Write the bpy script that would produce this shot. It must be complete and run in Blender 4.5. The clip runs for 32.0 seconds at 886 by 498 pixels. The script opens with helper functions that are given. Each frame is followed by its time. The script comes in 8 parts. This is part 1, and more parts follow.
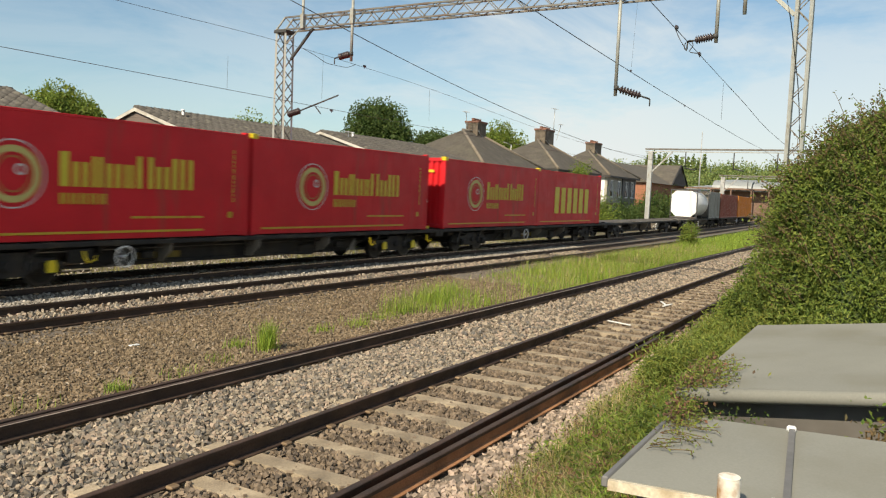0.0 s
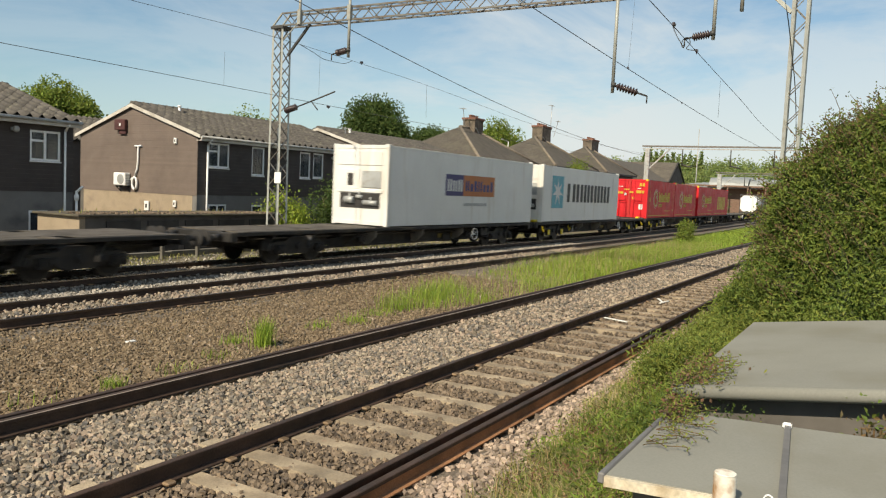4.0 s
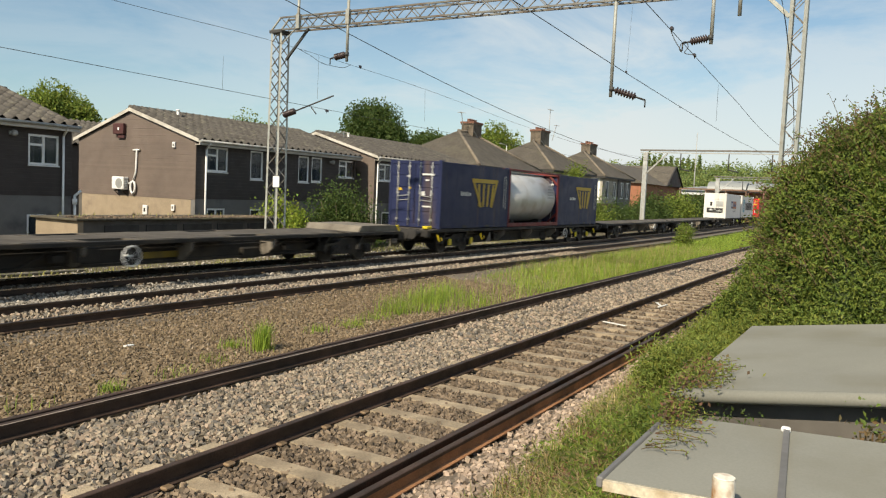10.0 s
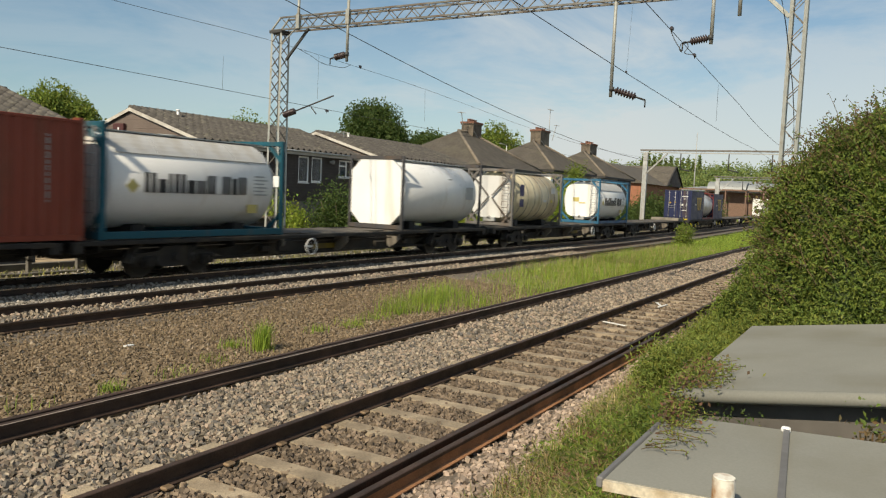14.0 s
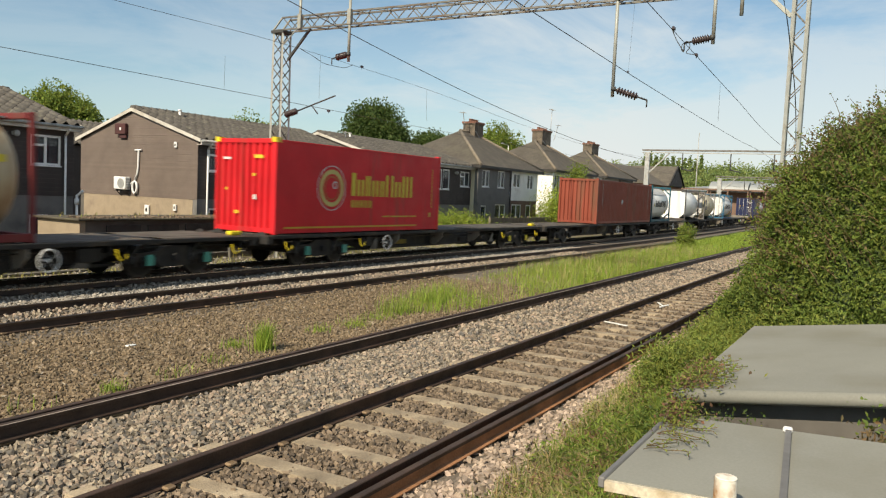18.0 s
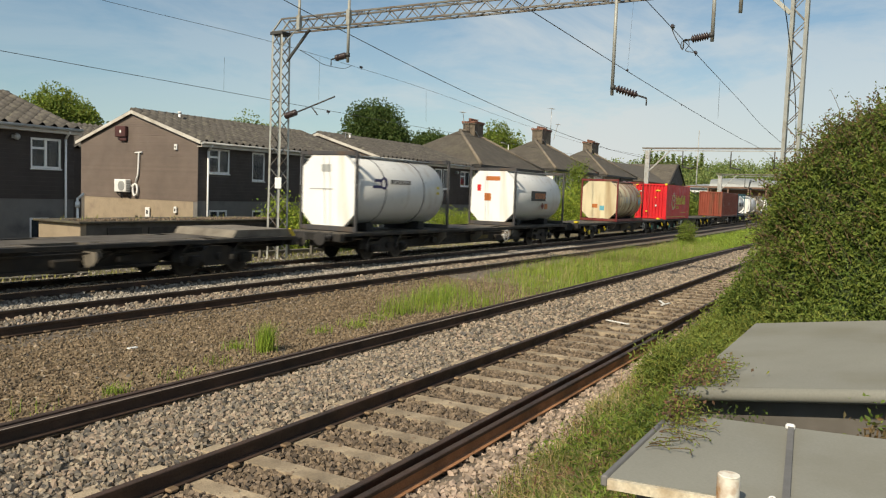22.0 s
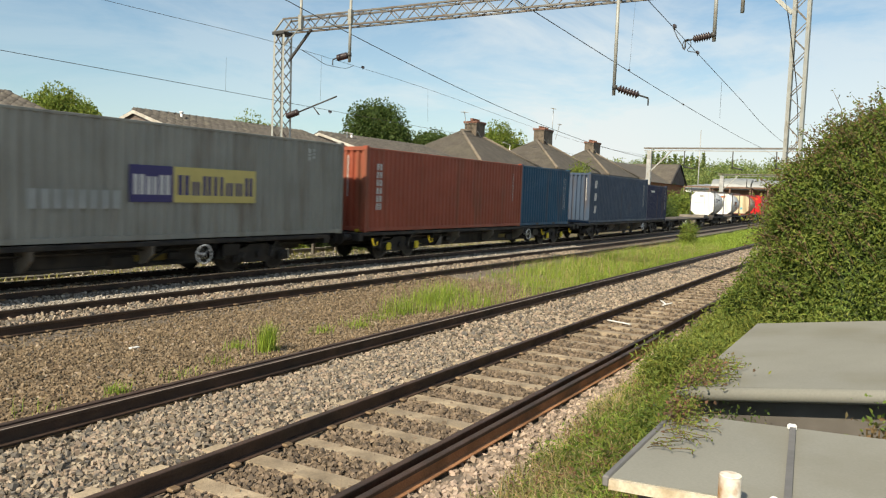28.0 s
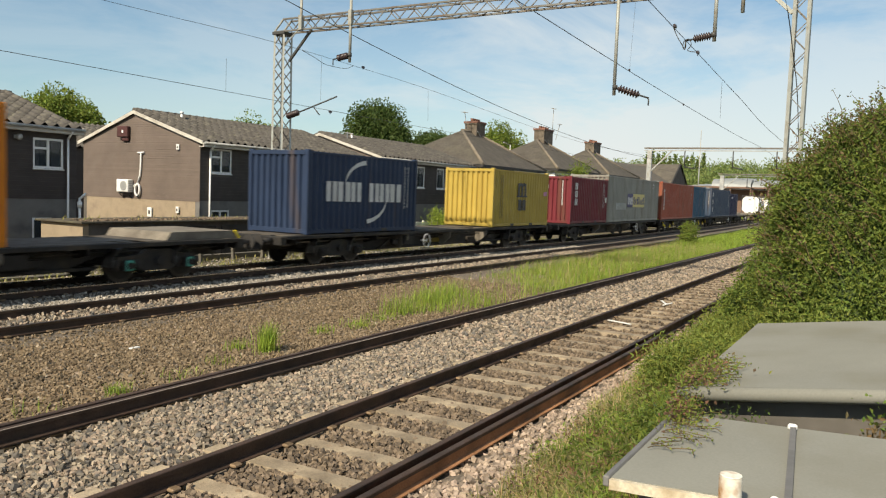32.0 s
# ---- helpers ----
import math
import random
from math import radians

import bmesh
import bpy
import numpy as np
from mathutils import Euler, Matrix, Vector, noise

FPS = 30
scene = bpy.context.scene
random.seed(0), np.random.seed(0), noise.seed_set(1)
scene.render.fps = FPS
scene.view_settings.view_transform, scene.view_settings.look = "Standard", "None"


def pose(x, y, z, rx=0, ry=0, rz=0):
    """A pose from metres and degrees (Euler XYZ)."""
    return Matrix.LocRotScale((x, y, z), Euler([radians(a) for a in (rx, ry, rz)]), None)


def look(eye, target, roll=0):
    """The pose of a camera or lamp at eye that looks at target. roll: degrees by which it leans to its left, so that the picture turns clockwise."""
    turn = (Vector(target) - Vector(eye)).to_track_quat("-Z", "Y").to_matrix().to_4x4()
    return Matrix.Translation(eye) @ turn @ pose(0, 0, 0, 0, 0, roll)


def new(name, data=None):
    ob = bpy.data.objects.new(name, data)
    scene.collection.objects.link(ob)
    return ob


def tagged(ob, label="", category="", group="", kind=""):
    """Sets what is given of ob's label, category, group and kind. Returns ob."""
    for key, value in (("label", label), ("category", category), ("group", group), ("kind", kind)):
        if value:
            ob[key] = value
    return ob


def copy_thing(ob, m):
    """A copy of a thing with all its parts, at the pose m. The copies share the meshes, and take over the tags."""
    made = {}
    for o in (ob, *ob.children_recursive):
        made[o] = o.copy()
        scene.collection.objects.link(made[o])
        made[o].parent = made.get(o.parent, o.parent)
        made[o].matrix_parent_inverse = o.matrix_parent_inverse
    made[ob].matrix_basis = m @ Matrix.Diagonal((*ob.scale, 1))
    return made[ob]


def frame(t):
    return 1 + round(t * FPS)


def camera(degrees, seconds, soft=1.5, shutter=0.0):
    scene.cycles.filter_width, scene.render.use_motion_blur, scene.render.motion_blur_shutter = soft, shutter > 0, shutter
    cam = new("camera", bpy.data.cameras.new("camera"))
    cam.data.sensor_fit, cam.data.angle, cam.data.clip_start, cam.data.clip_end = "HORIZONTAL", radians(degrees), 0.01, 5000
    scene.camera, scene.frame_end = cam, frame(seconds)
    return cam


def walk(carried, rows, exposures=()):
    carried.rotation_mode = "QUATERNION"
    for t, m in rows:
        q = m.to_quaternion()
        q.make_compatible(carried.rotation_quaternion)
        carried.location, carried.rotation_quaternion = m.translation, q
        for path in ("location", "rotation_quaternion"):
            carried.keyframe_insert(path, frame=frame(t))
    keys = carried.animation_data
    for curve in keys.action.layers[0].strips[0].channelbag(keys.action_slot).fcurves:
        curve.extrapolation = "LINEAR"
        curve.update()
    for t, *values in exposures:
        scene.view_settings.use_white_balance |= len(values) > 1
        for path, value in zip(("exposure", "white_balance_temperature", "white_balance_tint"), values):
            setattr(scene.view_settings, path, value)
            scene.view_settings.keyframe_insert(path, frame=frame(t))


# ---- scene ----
# World: x runs along the railway, y across it away from the camera, z up from the rail heads.
CAM_Z = 2.394
PATH = (  # seconds, heading, pitch, roll in degrees
    (0, 29.754, -4.132, 2.486), (0.5, 29.777, -4.214, 2.564), (1, 29.774, -4.275, 2.558), (1.5, 29.713, -4.298, 2.561),
    (2, 29.65, -4.332, 2.558), (2.5, 29.594, -4.344, 2.574), (3, 29.567, -4.353, 2.563), (3.5, 29.53, -4.377, 2.586),
    (5.5, 29.463, -4.264, 2.592), (6, 29.425, -4.196, 2.559), (6.5, 29.448, -4.132, 2.54), (7, 29.443, -4.073, 2.577),
    (7.5, 29.418, -4.073, 2.584), (14.5, 29.418, -4.073, 2.584), (16.5, 29.477, -4.076, 2.582), (17.5, 29.516, -4.075, 2.556),
    (18, 29.539, -4.079, 2.581), (19, 29.539, -4.079, 2.581), (20, 29.585, -4.08, 2.543), (20.5, 29.583, -4.105, 2.202),
    (21, 29.594, -4.11, 2.13), (22, 29.602, -4.089, 2.094), (23, 29.643, -4.077, 2.063), (24, 29.663, -4.094, 2.104),
    (25.5, 29.676, -4.092, 2.087), (27.5, 29.697, -4.097, 2.114), (28, 29.716, -4.1, 2.123), (30, 29.716, -4.1, 2.123),
    (32, 29.741, -4.095, 2.089),
)

LIGHT = [(t, 0.14 + e, 7500, 10) for t, e in (  # the lens opens and closes a little as pale loads pass
    (0, 0.1), (3, 0.0), (6, 0.0), (8, 0.07), (10, 0.04), (12, -0.08), (13, -0.13), (14, -0.2), (17, 0.03), (18, 0.05), (20, -0.03), (21, -0.17), (22, -0.17), (23, -0.18), (25, 0.03), (28, 0.18), (30, 0.12), (32, 0.08))]


def aim(heading, pitch, roll):
    h, p = radians(heading), radians(pitch)
    eye = Vector((0, 0, CAM_Z))
    return look(eye, eye + Vector((math.cos(h) * math.cos(p), math.sin(h) * math.cos(p), math.sin(p))), roll)


cam = camera(59.3, 32.0, soft=1.2, shutter=0.4)
walk(cam, [(t, aim(a, b, c)) for t, a, b, c in PATH], exposures=LIGHT)

# ---- light ----
SUN_AZ, SUN_EL = radians(177.5), radians(40)   # where the sun stands, from +x towards +y
world = bpy.data.worlds.new("world")
scene.world = world
world.use_nodes = True
wn, wl = world.node_tree.nodes, world.node_tree.links
sky = wn.new("ShaderNodeTexSky")
sky.sky_type, sky.sun_disc = "NISHITA", False
sky.sun_elevation, sky.sun_rotation = SUN_EL, math.pi / 2 - SUN_AZ
sky.air_density, sky.dust_density, sky.ozone_density = 1.0, 0.6, 0.7
# thin high cloud: a soft veil mixed over the blue
coord = wn.new("ShaderNodeTexCoord")
mapping = wn.new("ShaderNodeMapping")
mapping.inputs["Scale"].default_value = (1.0, 1.0, 3.2)
cloud = wn.new("ShaderNodeTexNoise")
cloud.inputs["Scale"].default_value, cloud.inputs["Detail"].default_value = 3.4, 8.0
cloud.inputs["Roughness"].default_value, cloud.inputs["Distortion"].default_value = 0.62, 0.35
ramp = wn.new("ShaderNodeValToRGB")
ramp.color_ramp.elements[0].position, ramp.color_ramp.elements[1].position = 0.42, 0.66
ramp.color_ramp.elements[1].color = (0.92, 0.92, 0.92, 1)
sep = wn.new("ShaderNodeSeparateXYZ")
low = wn.new("ShaderNodeMapRange")           # the veil thickens towards the horizon
low.inputs["From Min"].default_value, low.inputs["From Max"].default_value = 0.30, 0.03
low.inputs["To Min"].default_value, low.inputs["To Max"].default_value = 0.0, 0.72
add = wn.new("ShaderNodeMath")
add.operation, add.use_clamp = "ADD", True
mix = wn.new("ShaderNodeMix")
mix.data_type = "RGBA"
mix.inputs[7].default_value = (6.9, 7.8, 8.7, 1)
wl.new(coord.outputs["Generated"], mapping.inputs["Vector"])
wl.new(mapping.outputs[0], cloud.inputs["Vector"])
wl.new(cloud.outputs["Fac"], ramp.inputs["Fac"])
wl.new(coord.outputs["Generated"], sep.inputs[0])
wl.new(sep.outputs["Z"], low.inputs["Value"])
wl.new(ramp.outputs["Color"], add.inputs[0])
wl.new(low.outputs[0], add.inputs[1])
east = wn.new("ShaderNodeVectorMath")         # a clear gap in the cloud towards the north-east
east.operation = "DOT_PRODUCT"
east.inputs[1].default_value = (0.45, 0.86, 0.25)
clear = wn.new("ShaderNodeMapRange")
clear.inputs["From Min"].default_value, clear.inputs["From Max"].default_value = 0.70, 1.0
clear.inputs["To Min"].default_value, clear.inputs["To Max"].default_value = 1.0, 0.25
veil = wn.new("ShaderNodeMath")
veil.operation, veil.use_clamp = "MULTIPLY", True
wl.new(coord.outputs["Generated"], east.inputs[0])
wl.new(east.outputs["Value"], clear.inputs["Value"])
wl.new(add.outputs[0], veil.inputs[0])
wl.new(clear.outputs[0], veil.inputs[1])
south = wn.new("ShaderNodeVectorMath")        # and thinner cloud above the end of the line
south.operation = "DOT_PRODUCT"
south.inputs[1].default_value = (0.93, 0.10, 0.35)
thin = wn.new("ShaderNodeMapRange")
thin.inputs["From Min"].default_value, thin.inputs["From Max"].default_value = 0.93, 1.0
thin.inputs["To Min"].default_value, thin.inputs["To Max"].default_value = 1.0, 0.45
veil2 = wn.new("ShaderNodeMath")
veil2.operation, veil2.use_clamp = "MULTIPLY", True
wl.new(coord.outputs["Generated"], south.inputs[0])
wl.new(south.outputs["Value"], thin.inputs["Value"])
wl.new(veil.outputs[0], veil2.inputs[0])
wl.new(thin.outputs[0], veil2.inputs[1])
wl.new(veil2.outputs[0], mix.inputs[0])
tint = wn.new("ShaderNodeMix")               # a slightly greener blue, as hazy air gives
tint.data_type, tint.blend_type = "RGBA", "MULTIPLY"
tint.inputs[0].default_value = 1.0
tint.inputs[7].default_value = (0.72, 1.0, 1.16, 1)
wl.new(sky.outputs[0], tint.inputs[6])
wl.new(tint.outputs[2], mix.inputs[6])
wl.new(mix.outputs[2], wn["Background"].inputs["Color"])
wn["Background"].inputs["Strength"].default_value = 0.093
sun = new("sun", bpy.data.lights.new("sun", "SUN"))
sun.data.energy, sun.data.angle, sun.data.color = 5.0, radians(0.55), (1.0, 0.94, 0.82)
sun_from = Vector((math.cos(SUN_AZ) * math.cos(SUN_EL), math.sin(SUN_AZ) * math.cos(SUN_EL), math.sin(SUN_EL)))
sun.matrix_world = look(sun_from * 60, (0, 0, 0))

# ---- small builders ----
def part(name, bm, material, parent=None, label="", at=None):
    """Links a bmesh as one mesh object, under a thing or a part."""
    me = bpy.data.meshes.new(name)
    bm.to_mesh(me)
    bm.free()
    if material is not None:
        for m in (material if isinstance(material, (list, tuple)) else [material]):
            me.materials.append(m)
    ob = new(name, me)
    if at is not None:
        ob.matrix_basis = at
    if parent is not None:
        ob.parent = parent
    if label:
        tagged(ob, label)
    return ob


def again(ob, m, parent=None):
    """Another object on the same mesh."""
    o = new(ob.name.split(".")[0], ob.data)
    o.matrix_basis = m
    o.parent = parent or ob.parent
    if "label" in ob:
        o["label"] = ob["label"]
    return o


def holder(name, m=None):
    ob = new(name)
    ob.empty_display_size = 0.2
    if m is not None:
        ob.matrix_basis = m
    return ob


def box(bm, x0, y0, z0, x1, y1, z1, bevel=0.0, mi=0):
    g = bmesh.ops.create_cube(bm, size=1, matrix=Matrix.LocRotScale(
        ((x0 + x1) / 2, (y0 + y1) / 2, (z0 + z1) / 2), None, (abs(x1 - x0), abs(y1 - y0), abs(z1 - z0))))
    vs = g["verts"]
    fs = list({f for v in vs for f in v.link_faces})
    for f in fs:
        f.material_index = mi
    if bevel:
        es = list({e for v in vs for e in v.link_edges})
        r = bmesh.ops.bevel(bm, geom=es, offset=bevel, segments=1, affect="EDGES", profile=0.7)
        for f in r["faces"]:
            f.material_index = mi
    return bm


def tube(bm, a, b, r, seg=8, r2=None, caps=True, mi=0):
    a, b = Vector(a), Vector(b)
    d = b - a
    m = Matrix.Translation((a + b) / 2) @ d.to_track_quat("Z", "Y").to_matrix().to_4x4()
    g = bmesh.ops.create_cone(bm, cap_ends=caps, cap_tris=False, segments=seg, radius1=r, radius2=r if r2 is None else r2,
                              depth=d.length, matrix=m)
    for f in {f for v in g["verts"] for f in v.link_faces}:
        f.material_index = mi
        f.smooth = len(f.verts) == 4 and seg > 5
    return bm


def strut(bm, a, b, w, t=None):
    """A square bar from a to b."""
    a, b = Vector(a), Vector(b)
    d = b - a
    m = Matrix.Translation((a + b) / 2) @ d.to_track_quat("Z", "Y").to_matrix().to_4x4() @ Matrix.Diagonal((w, t or w, d.length, 1))
    bmesh.ops.create_cube(bm, size=1, matrix=m)
    return bm


def prism(bm, pts, depth, axis="y", at=0.0, mi=0):
    """An outline of (a, b) pairs pushed along an axis from at to at + depth."""
    def put(a, b, c):
        return {"x": (c, a, b), "y": (a, c, b), "z": (a, b, c)}[axis]
    f0 = [bm.verts.new(put(a, b, at)) for a, b in pts]
    f1 = [bm.verts.new(put(a, b, at + depth)) for a, b in pts]
    n = len(pts)
    made = [bm.faces.new(f0), bm.faces.new(list(reversed(f1)))]
    for i in range(n):
        made.append(bm.faces.new((f0[i], f1[i], f1[(i + 1) % n], f0[(i + 1) % n])))
    for f in made:
        f.material_index = mi
    bmesh.ops.recalc_face_normals(bm, faces=made)
    return bm


def sweep(bm, pts, r, seg=6):
    """One unbroken round line through the points."""
    pts = [Vector(p) for p in pts]
    prev = None
    for i, p in enumerate(pts):
        d = (pts[min(i + 1, len(pts) - 1)] - pts[max(i - 1, 0)]).normalized()
        a = d.orthogonal().normalized() if abs(d.x) < 0.9 else d.cross(Vector((0, 0, 1))).normalized()
        b = d.cross(a)
        ring_ = [bm.verts.new(p + (a * math.cos(2 * math.pi * k / seg) + b * math.sin(2 * math.pi * k / seg)) * r) for k in range(seg)]
        if prev:
            for k in range(seg):
                bm.faces.new((prev[k], prev[(k + 1) % seg], ring_[(k + 1) % seg], ring_[k])).smooth = True
        prev = ring_
    return bm


def nb():
    return bmesh.new()


# ---- materials ----
def mat(name, color, rough=0.6, metal=0.0, vary=0.25, scale=3.0, grain=0.0, grain_scale=40.0, bump=0.0, bump_scale=60.0,
        dirt=None, dirt_amount=0.0, dirt_scale=1.2, streak=False, spread=0.0, spec=0.5, islands=False, sheer=0.0, hues=()):
    """Colour varied at two scales, with stains of another colour, a fine relief and a spread from piece to piece."""
    m = bpy.data.materials.new(name)
    m.use_nodes = True
    n, l = m.node_tree.nodes, m.node_tree.links
    b = n["Principled BSDF"]
    b.inputs["Roughness"].default_value, b.inputs["Metallic"].default_value = rough, metal
    b.inputs["Specular IOR Level"].default_value = spec
    tc = n.new("ShaderNodeTexCoord")
    src = tc.outputs["Object"]

    def noise_at(s, detail=4.0, vec=None):
        t = n.new("ShaderNodeTexNoise")
        t.inputs["Scale"].default_value, t.inputs["Detail"].default_value = s, detail
        l.new(vec or src, t.inputs["Vector"])
        return t.outputs["Fac"]

    def mixc(fac, a, bb, mode="MIX"):
        x = n.new("ShaderNodeMix")
        x.data_type, x.blend_type = "RGBA", mode
        for sock, val in ((x.inputs[0], fac), (x.inputs[6], a), (x.inputs[7], bb)):
            if isinstance(val, (int, float)):
                sock.default_value = val
            elif isinstance(val, tuple):
                sock.default_value = (*val, 1) if len(val) == 3 else val
            else:
                l.new(val, sock)
        return x.outputs[2]

    def remap(v, a, c, lo=0.0, hi=1.0):
        x = n.new("ShaderNodeMapRange")
        for i, val in enumerate((a, c, lo, hi)):
            x.inputs[i + 1].default_value = val
        l.new(v, x.inputs[0])
        return x.outputs[0]

    dark = tuple(c * (1 - vary) for c in color)
    light = tuple(min(1, c * (1 + vary * 0.8)) for c in color)
    col = mixc(remap(noise_at(scale), 0.3, 0.7), dark, light)
    if grain:
        g = remap(noise_at(grain_scale, 2.0), 0.25, 0.75, 1 - grain, 1 + grain)
        x = n.new("ShaderNodeVectorMath")
        x.operation = "SCALE"
        l.new(col, x.inputs[0])
        l.new(g, x.inputs["Scale"])
        col = x.outputs[0]
    if dirt_amount:
        vec = None
        if streak:
            mp = n.new("ShaderNodeMapping")
            mp.inputs["Scale"].default_value = (1, 1, 0.12)
            l.new(src, mp.inputs["Vector"])
            vec = mp.outputs[0]
        d = remap(noise_at(dirt_scale, 6.0, vec), 0.62 - dirt_amount * 0.4, 0.72, 0.0, min(1.0, 0.5 + dirt_amount))
        col = mixc(d, col, dirt)
    if spread:
        if islands:
            o = n.new("ShaderNodeNewGeometry")
            rnd = o.outputs["Random Per Island"]
        else:
            o = n.new("ShaderNodeObjectInfo")
            rnd = o.outputs["Random"]
        x = n.new("ShaderNodeVectorMath")
        x.operation = "SCALE"
        l.new(col, x.inputs[0])
        l.new(remap(rnd, 0, 1, 1 - spread, 1 + spread), x.inputs["Scale"])
        col = x.outputs[0]
        if hues:                    # some pieces lean to other colours
            h = n.new("ShaderNodeMath")
            h.operation = "MULTIPLY"
            l.new(rnd, h.inputs[0])
            h.inputs[1].default_value = 13.7
            h2 = n.new("ShaderNodeMath")
            h2.operation = "FRACT"
            l.new(h.outputs[0], h2.inputs[0])
            for (a0, a1), hc in zip(((0.55, 0.98), (0.42, 0.02)), hues):
                col = mixc(remap(h2.outputs[0], a0, a1, 0.0, 0.85), col, hc)
    l.new(col, b.inputs["Base Color"])
    r = remap(noise_at(scale * 2.3), 0.3, 0.7, max(0.02, rough - 0.1), min(1, rough + 0.1))
    l.new(r, b.inputs["Roughness"])
    if bump:
        bp = n.new("ShaderNodeBump")
        bp.inputs["Strength"].default_value, bp.inputs["Distance"].default_value = bump, 0.02
        l.new(noise_at(bump_scale, 3.0), bp.inputs["Height"])
        l.new(bp.outputs[0], b.inputs["Normal"])
    if sheer:                       # thin leaves let some light through
        tr = n.new("ShaderNodeBsdfTranslucent")
        l.new(col, tr.inputs["Color"])
        ms = n.new("ShaderNodeMixShader")
        ms.inputs[0].default_value = sheer
        l.new(b.outputs[0], ms.inputs[1])
        l.new(tr.outputs[0], ms.inputs[2])
        l.new(ms.outputs[0], n["Material Output"].inputs["Surface"])
    return m


M = {
    "ballast": mat("ballast", (0.15, 0.122, 0.095), 0.9, vary=0.3, scale=0.6, grain=0.45, grain_scale=22, bump=1.0, bump_scale=24, dirt=(0.10, 0.075, 0.05), dirt_amount=0.35, dirt_scale=0.35),
    "stone": mat("stone", (0.235, 0.195, 0.145), 0.9, vary=0.2, scale=6, grain=0.2, grain_scale=60, spread=0.68, islands=True, hues=((0.36, 0.27, 0.205), (0.12, 0.112, 0.105))),
    "pink_stone": mat("pink_stone", (0.33, 0.255, 0.195), 0.9, vary=0.2, scale=6, grain=0.2, grain_scale=60, spread=0.5, islands=True, hues=((0.45, 0.34, 0.27), (0.19, 0.15, 0.12))),
    "pale_stone": mat("pale_stone", (0.29, 0.262, 0.222), 0.9, vary=0.2, scale=6, grain=0.2, grain_scale=60, spread=0.5, islands=True, hues=((0.4, 0.36, 0.31), (0.19, 0.17, 0.145))),
    "rail_clip": mat("rail_clip", (0.24, 0.165, 0.10), 0.6, 0.3, vary=0.3, scale=8, spread=0.3),
    "dirty_stone": mat("dirty_stone", (0.165, 0.122, 0.082), 0.95, vary=0.22, scale=6, grain=0.2, grain_scale=60, spread=0.45, islands=True, hues=((0.24, 0.18, 0.13), (0.09, 0.07, 0.055))),
    "gravel": mat("gravel", (0.165, 0.12, 0.074), 0.95, vary=0.22, scale=6, grain=0.2, grain_scale=60, spread=0.5, islands=True, hues=((0.27, 0.205, 0.135), (0.105, 0.075, 0.045))),
    "soil": mat("soil", (0.19, 0.132, 0.08), 0.95, vary=0.3, scale=0.5, grain=0.4, grain_scale=26, bump=1.0, bump_scale=30, dirt=(0.25, 0.20, 0.135), dirt_amount=0.4, dirt_scale=0.8),
    "earth": mat("earth", (0.12, 0.10, 0.06), 0.95, vary=0.35, scale=0.4, grain=0.4, grain_scale=14, bump=0.8, bump_scale=10),
    "rail_rust": mat("rail_rust", (0.075, 0.045, 0.032), 0.65, 0.3, vary=0.3, scale=2.5, grain=0.25, grain_scale=50, dirt=(0.03, 0.024, 0.02), dirt_amount=0.4, bump=0.3),
    "rail_orange": mat("rail_orange", (0.34, 0.165, 0.08), 0.75, 0.1, vary=0.3, scale=2.5, grain=0.3, grain_scale=60, dirt=(0.12, 0.06, 0.03), dirt_amount=0.35, bump=0.3),
    "rail_head": mat("rail_head", (0.10, 0.075, 0.06), 0.38, 0.7, vary=0.2, scale=3, grain=0.15),
    "rail_steel": mat("rail_steel", (0.35, 0.33, 0.31), 0.25, 0.9, vary=0.15, scale=3),
    "concrete": mat("concrete", (0.36, 0.285, 0.195), 0.9, vary=0.2, scale=2.0, grain=0.2, grain_scale=50, dirt=(0.14, 0.105, 0.07), dirt_amount=0.45, dirt_scale=3, bump=0.5, spread=0.12),
    "steel_grey": mat("steel_grey", (0.42, 0.43, 0.42), 0.55, 0.35, vary=0.2, scale=2, dirt=(0.26, 0.22, 0.17), dirt_amount=0.3, dirt_scale=4),
    "dark_steel": mat("dark_steel", (0.045, 0.042, 0.04), 0.6, 0.3, vary=0.3, scale=2),
    "wagon": mat("wagon", (0.020, 0.0185, 0.017), 0.75, 0.1, vary=0.35, scale=1.5, grain=0.25, grain_scale=25, dirt=(0.065, 0.05, 0.034), dirt_amount=0.32, dirt_scale=1.4, bump=0.2),
    "deck": mat("deck", (0.105, 0.09, 0.072), 0.8, 0.1, vary=0.3, scale=1.6, grain=0.25, grain_scale=30, dirt=(0.05, 0.04, 0.03), dirt_amount=0.4),
    "wheel": mat("wheel", (0.019, 0.017, 0.015), 0.6, 0.4, vary=0.3, scale=4),
    "tread": mat("tread", (0.05, 0.045, 0.04), 0.45, 0.5, vary=0.15, scale=4),
    "white_paint": mat("white_paint", (0.75, 0.74, 0.70), 0.5, vary=0.08, scale=3, dirt=(0.45, 0.36, 0.25), dirt_amount=0.25, dirt_scale=3),
    "yellow_paint": mat("yellow_paint", (0.72, 0.56, 0.03), 0.45, vary=0.15, scale=5),
    "teal_paint": mat("teal_paint", (0.05, 0.28, 0.22), 0.45, vary=0.15, scale=5),
}

# ---- the lie of the land ----
def bend(x):
    """How far the two far tracks stray from their straight line."""
    c = max(-20.0, min(60.0, x))
    y = -0.000781 * c * c + 0.000011 * c ** 3
    return y + (-0.001562 * c + 0.000033 * c * c) * (x - c)


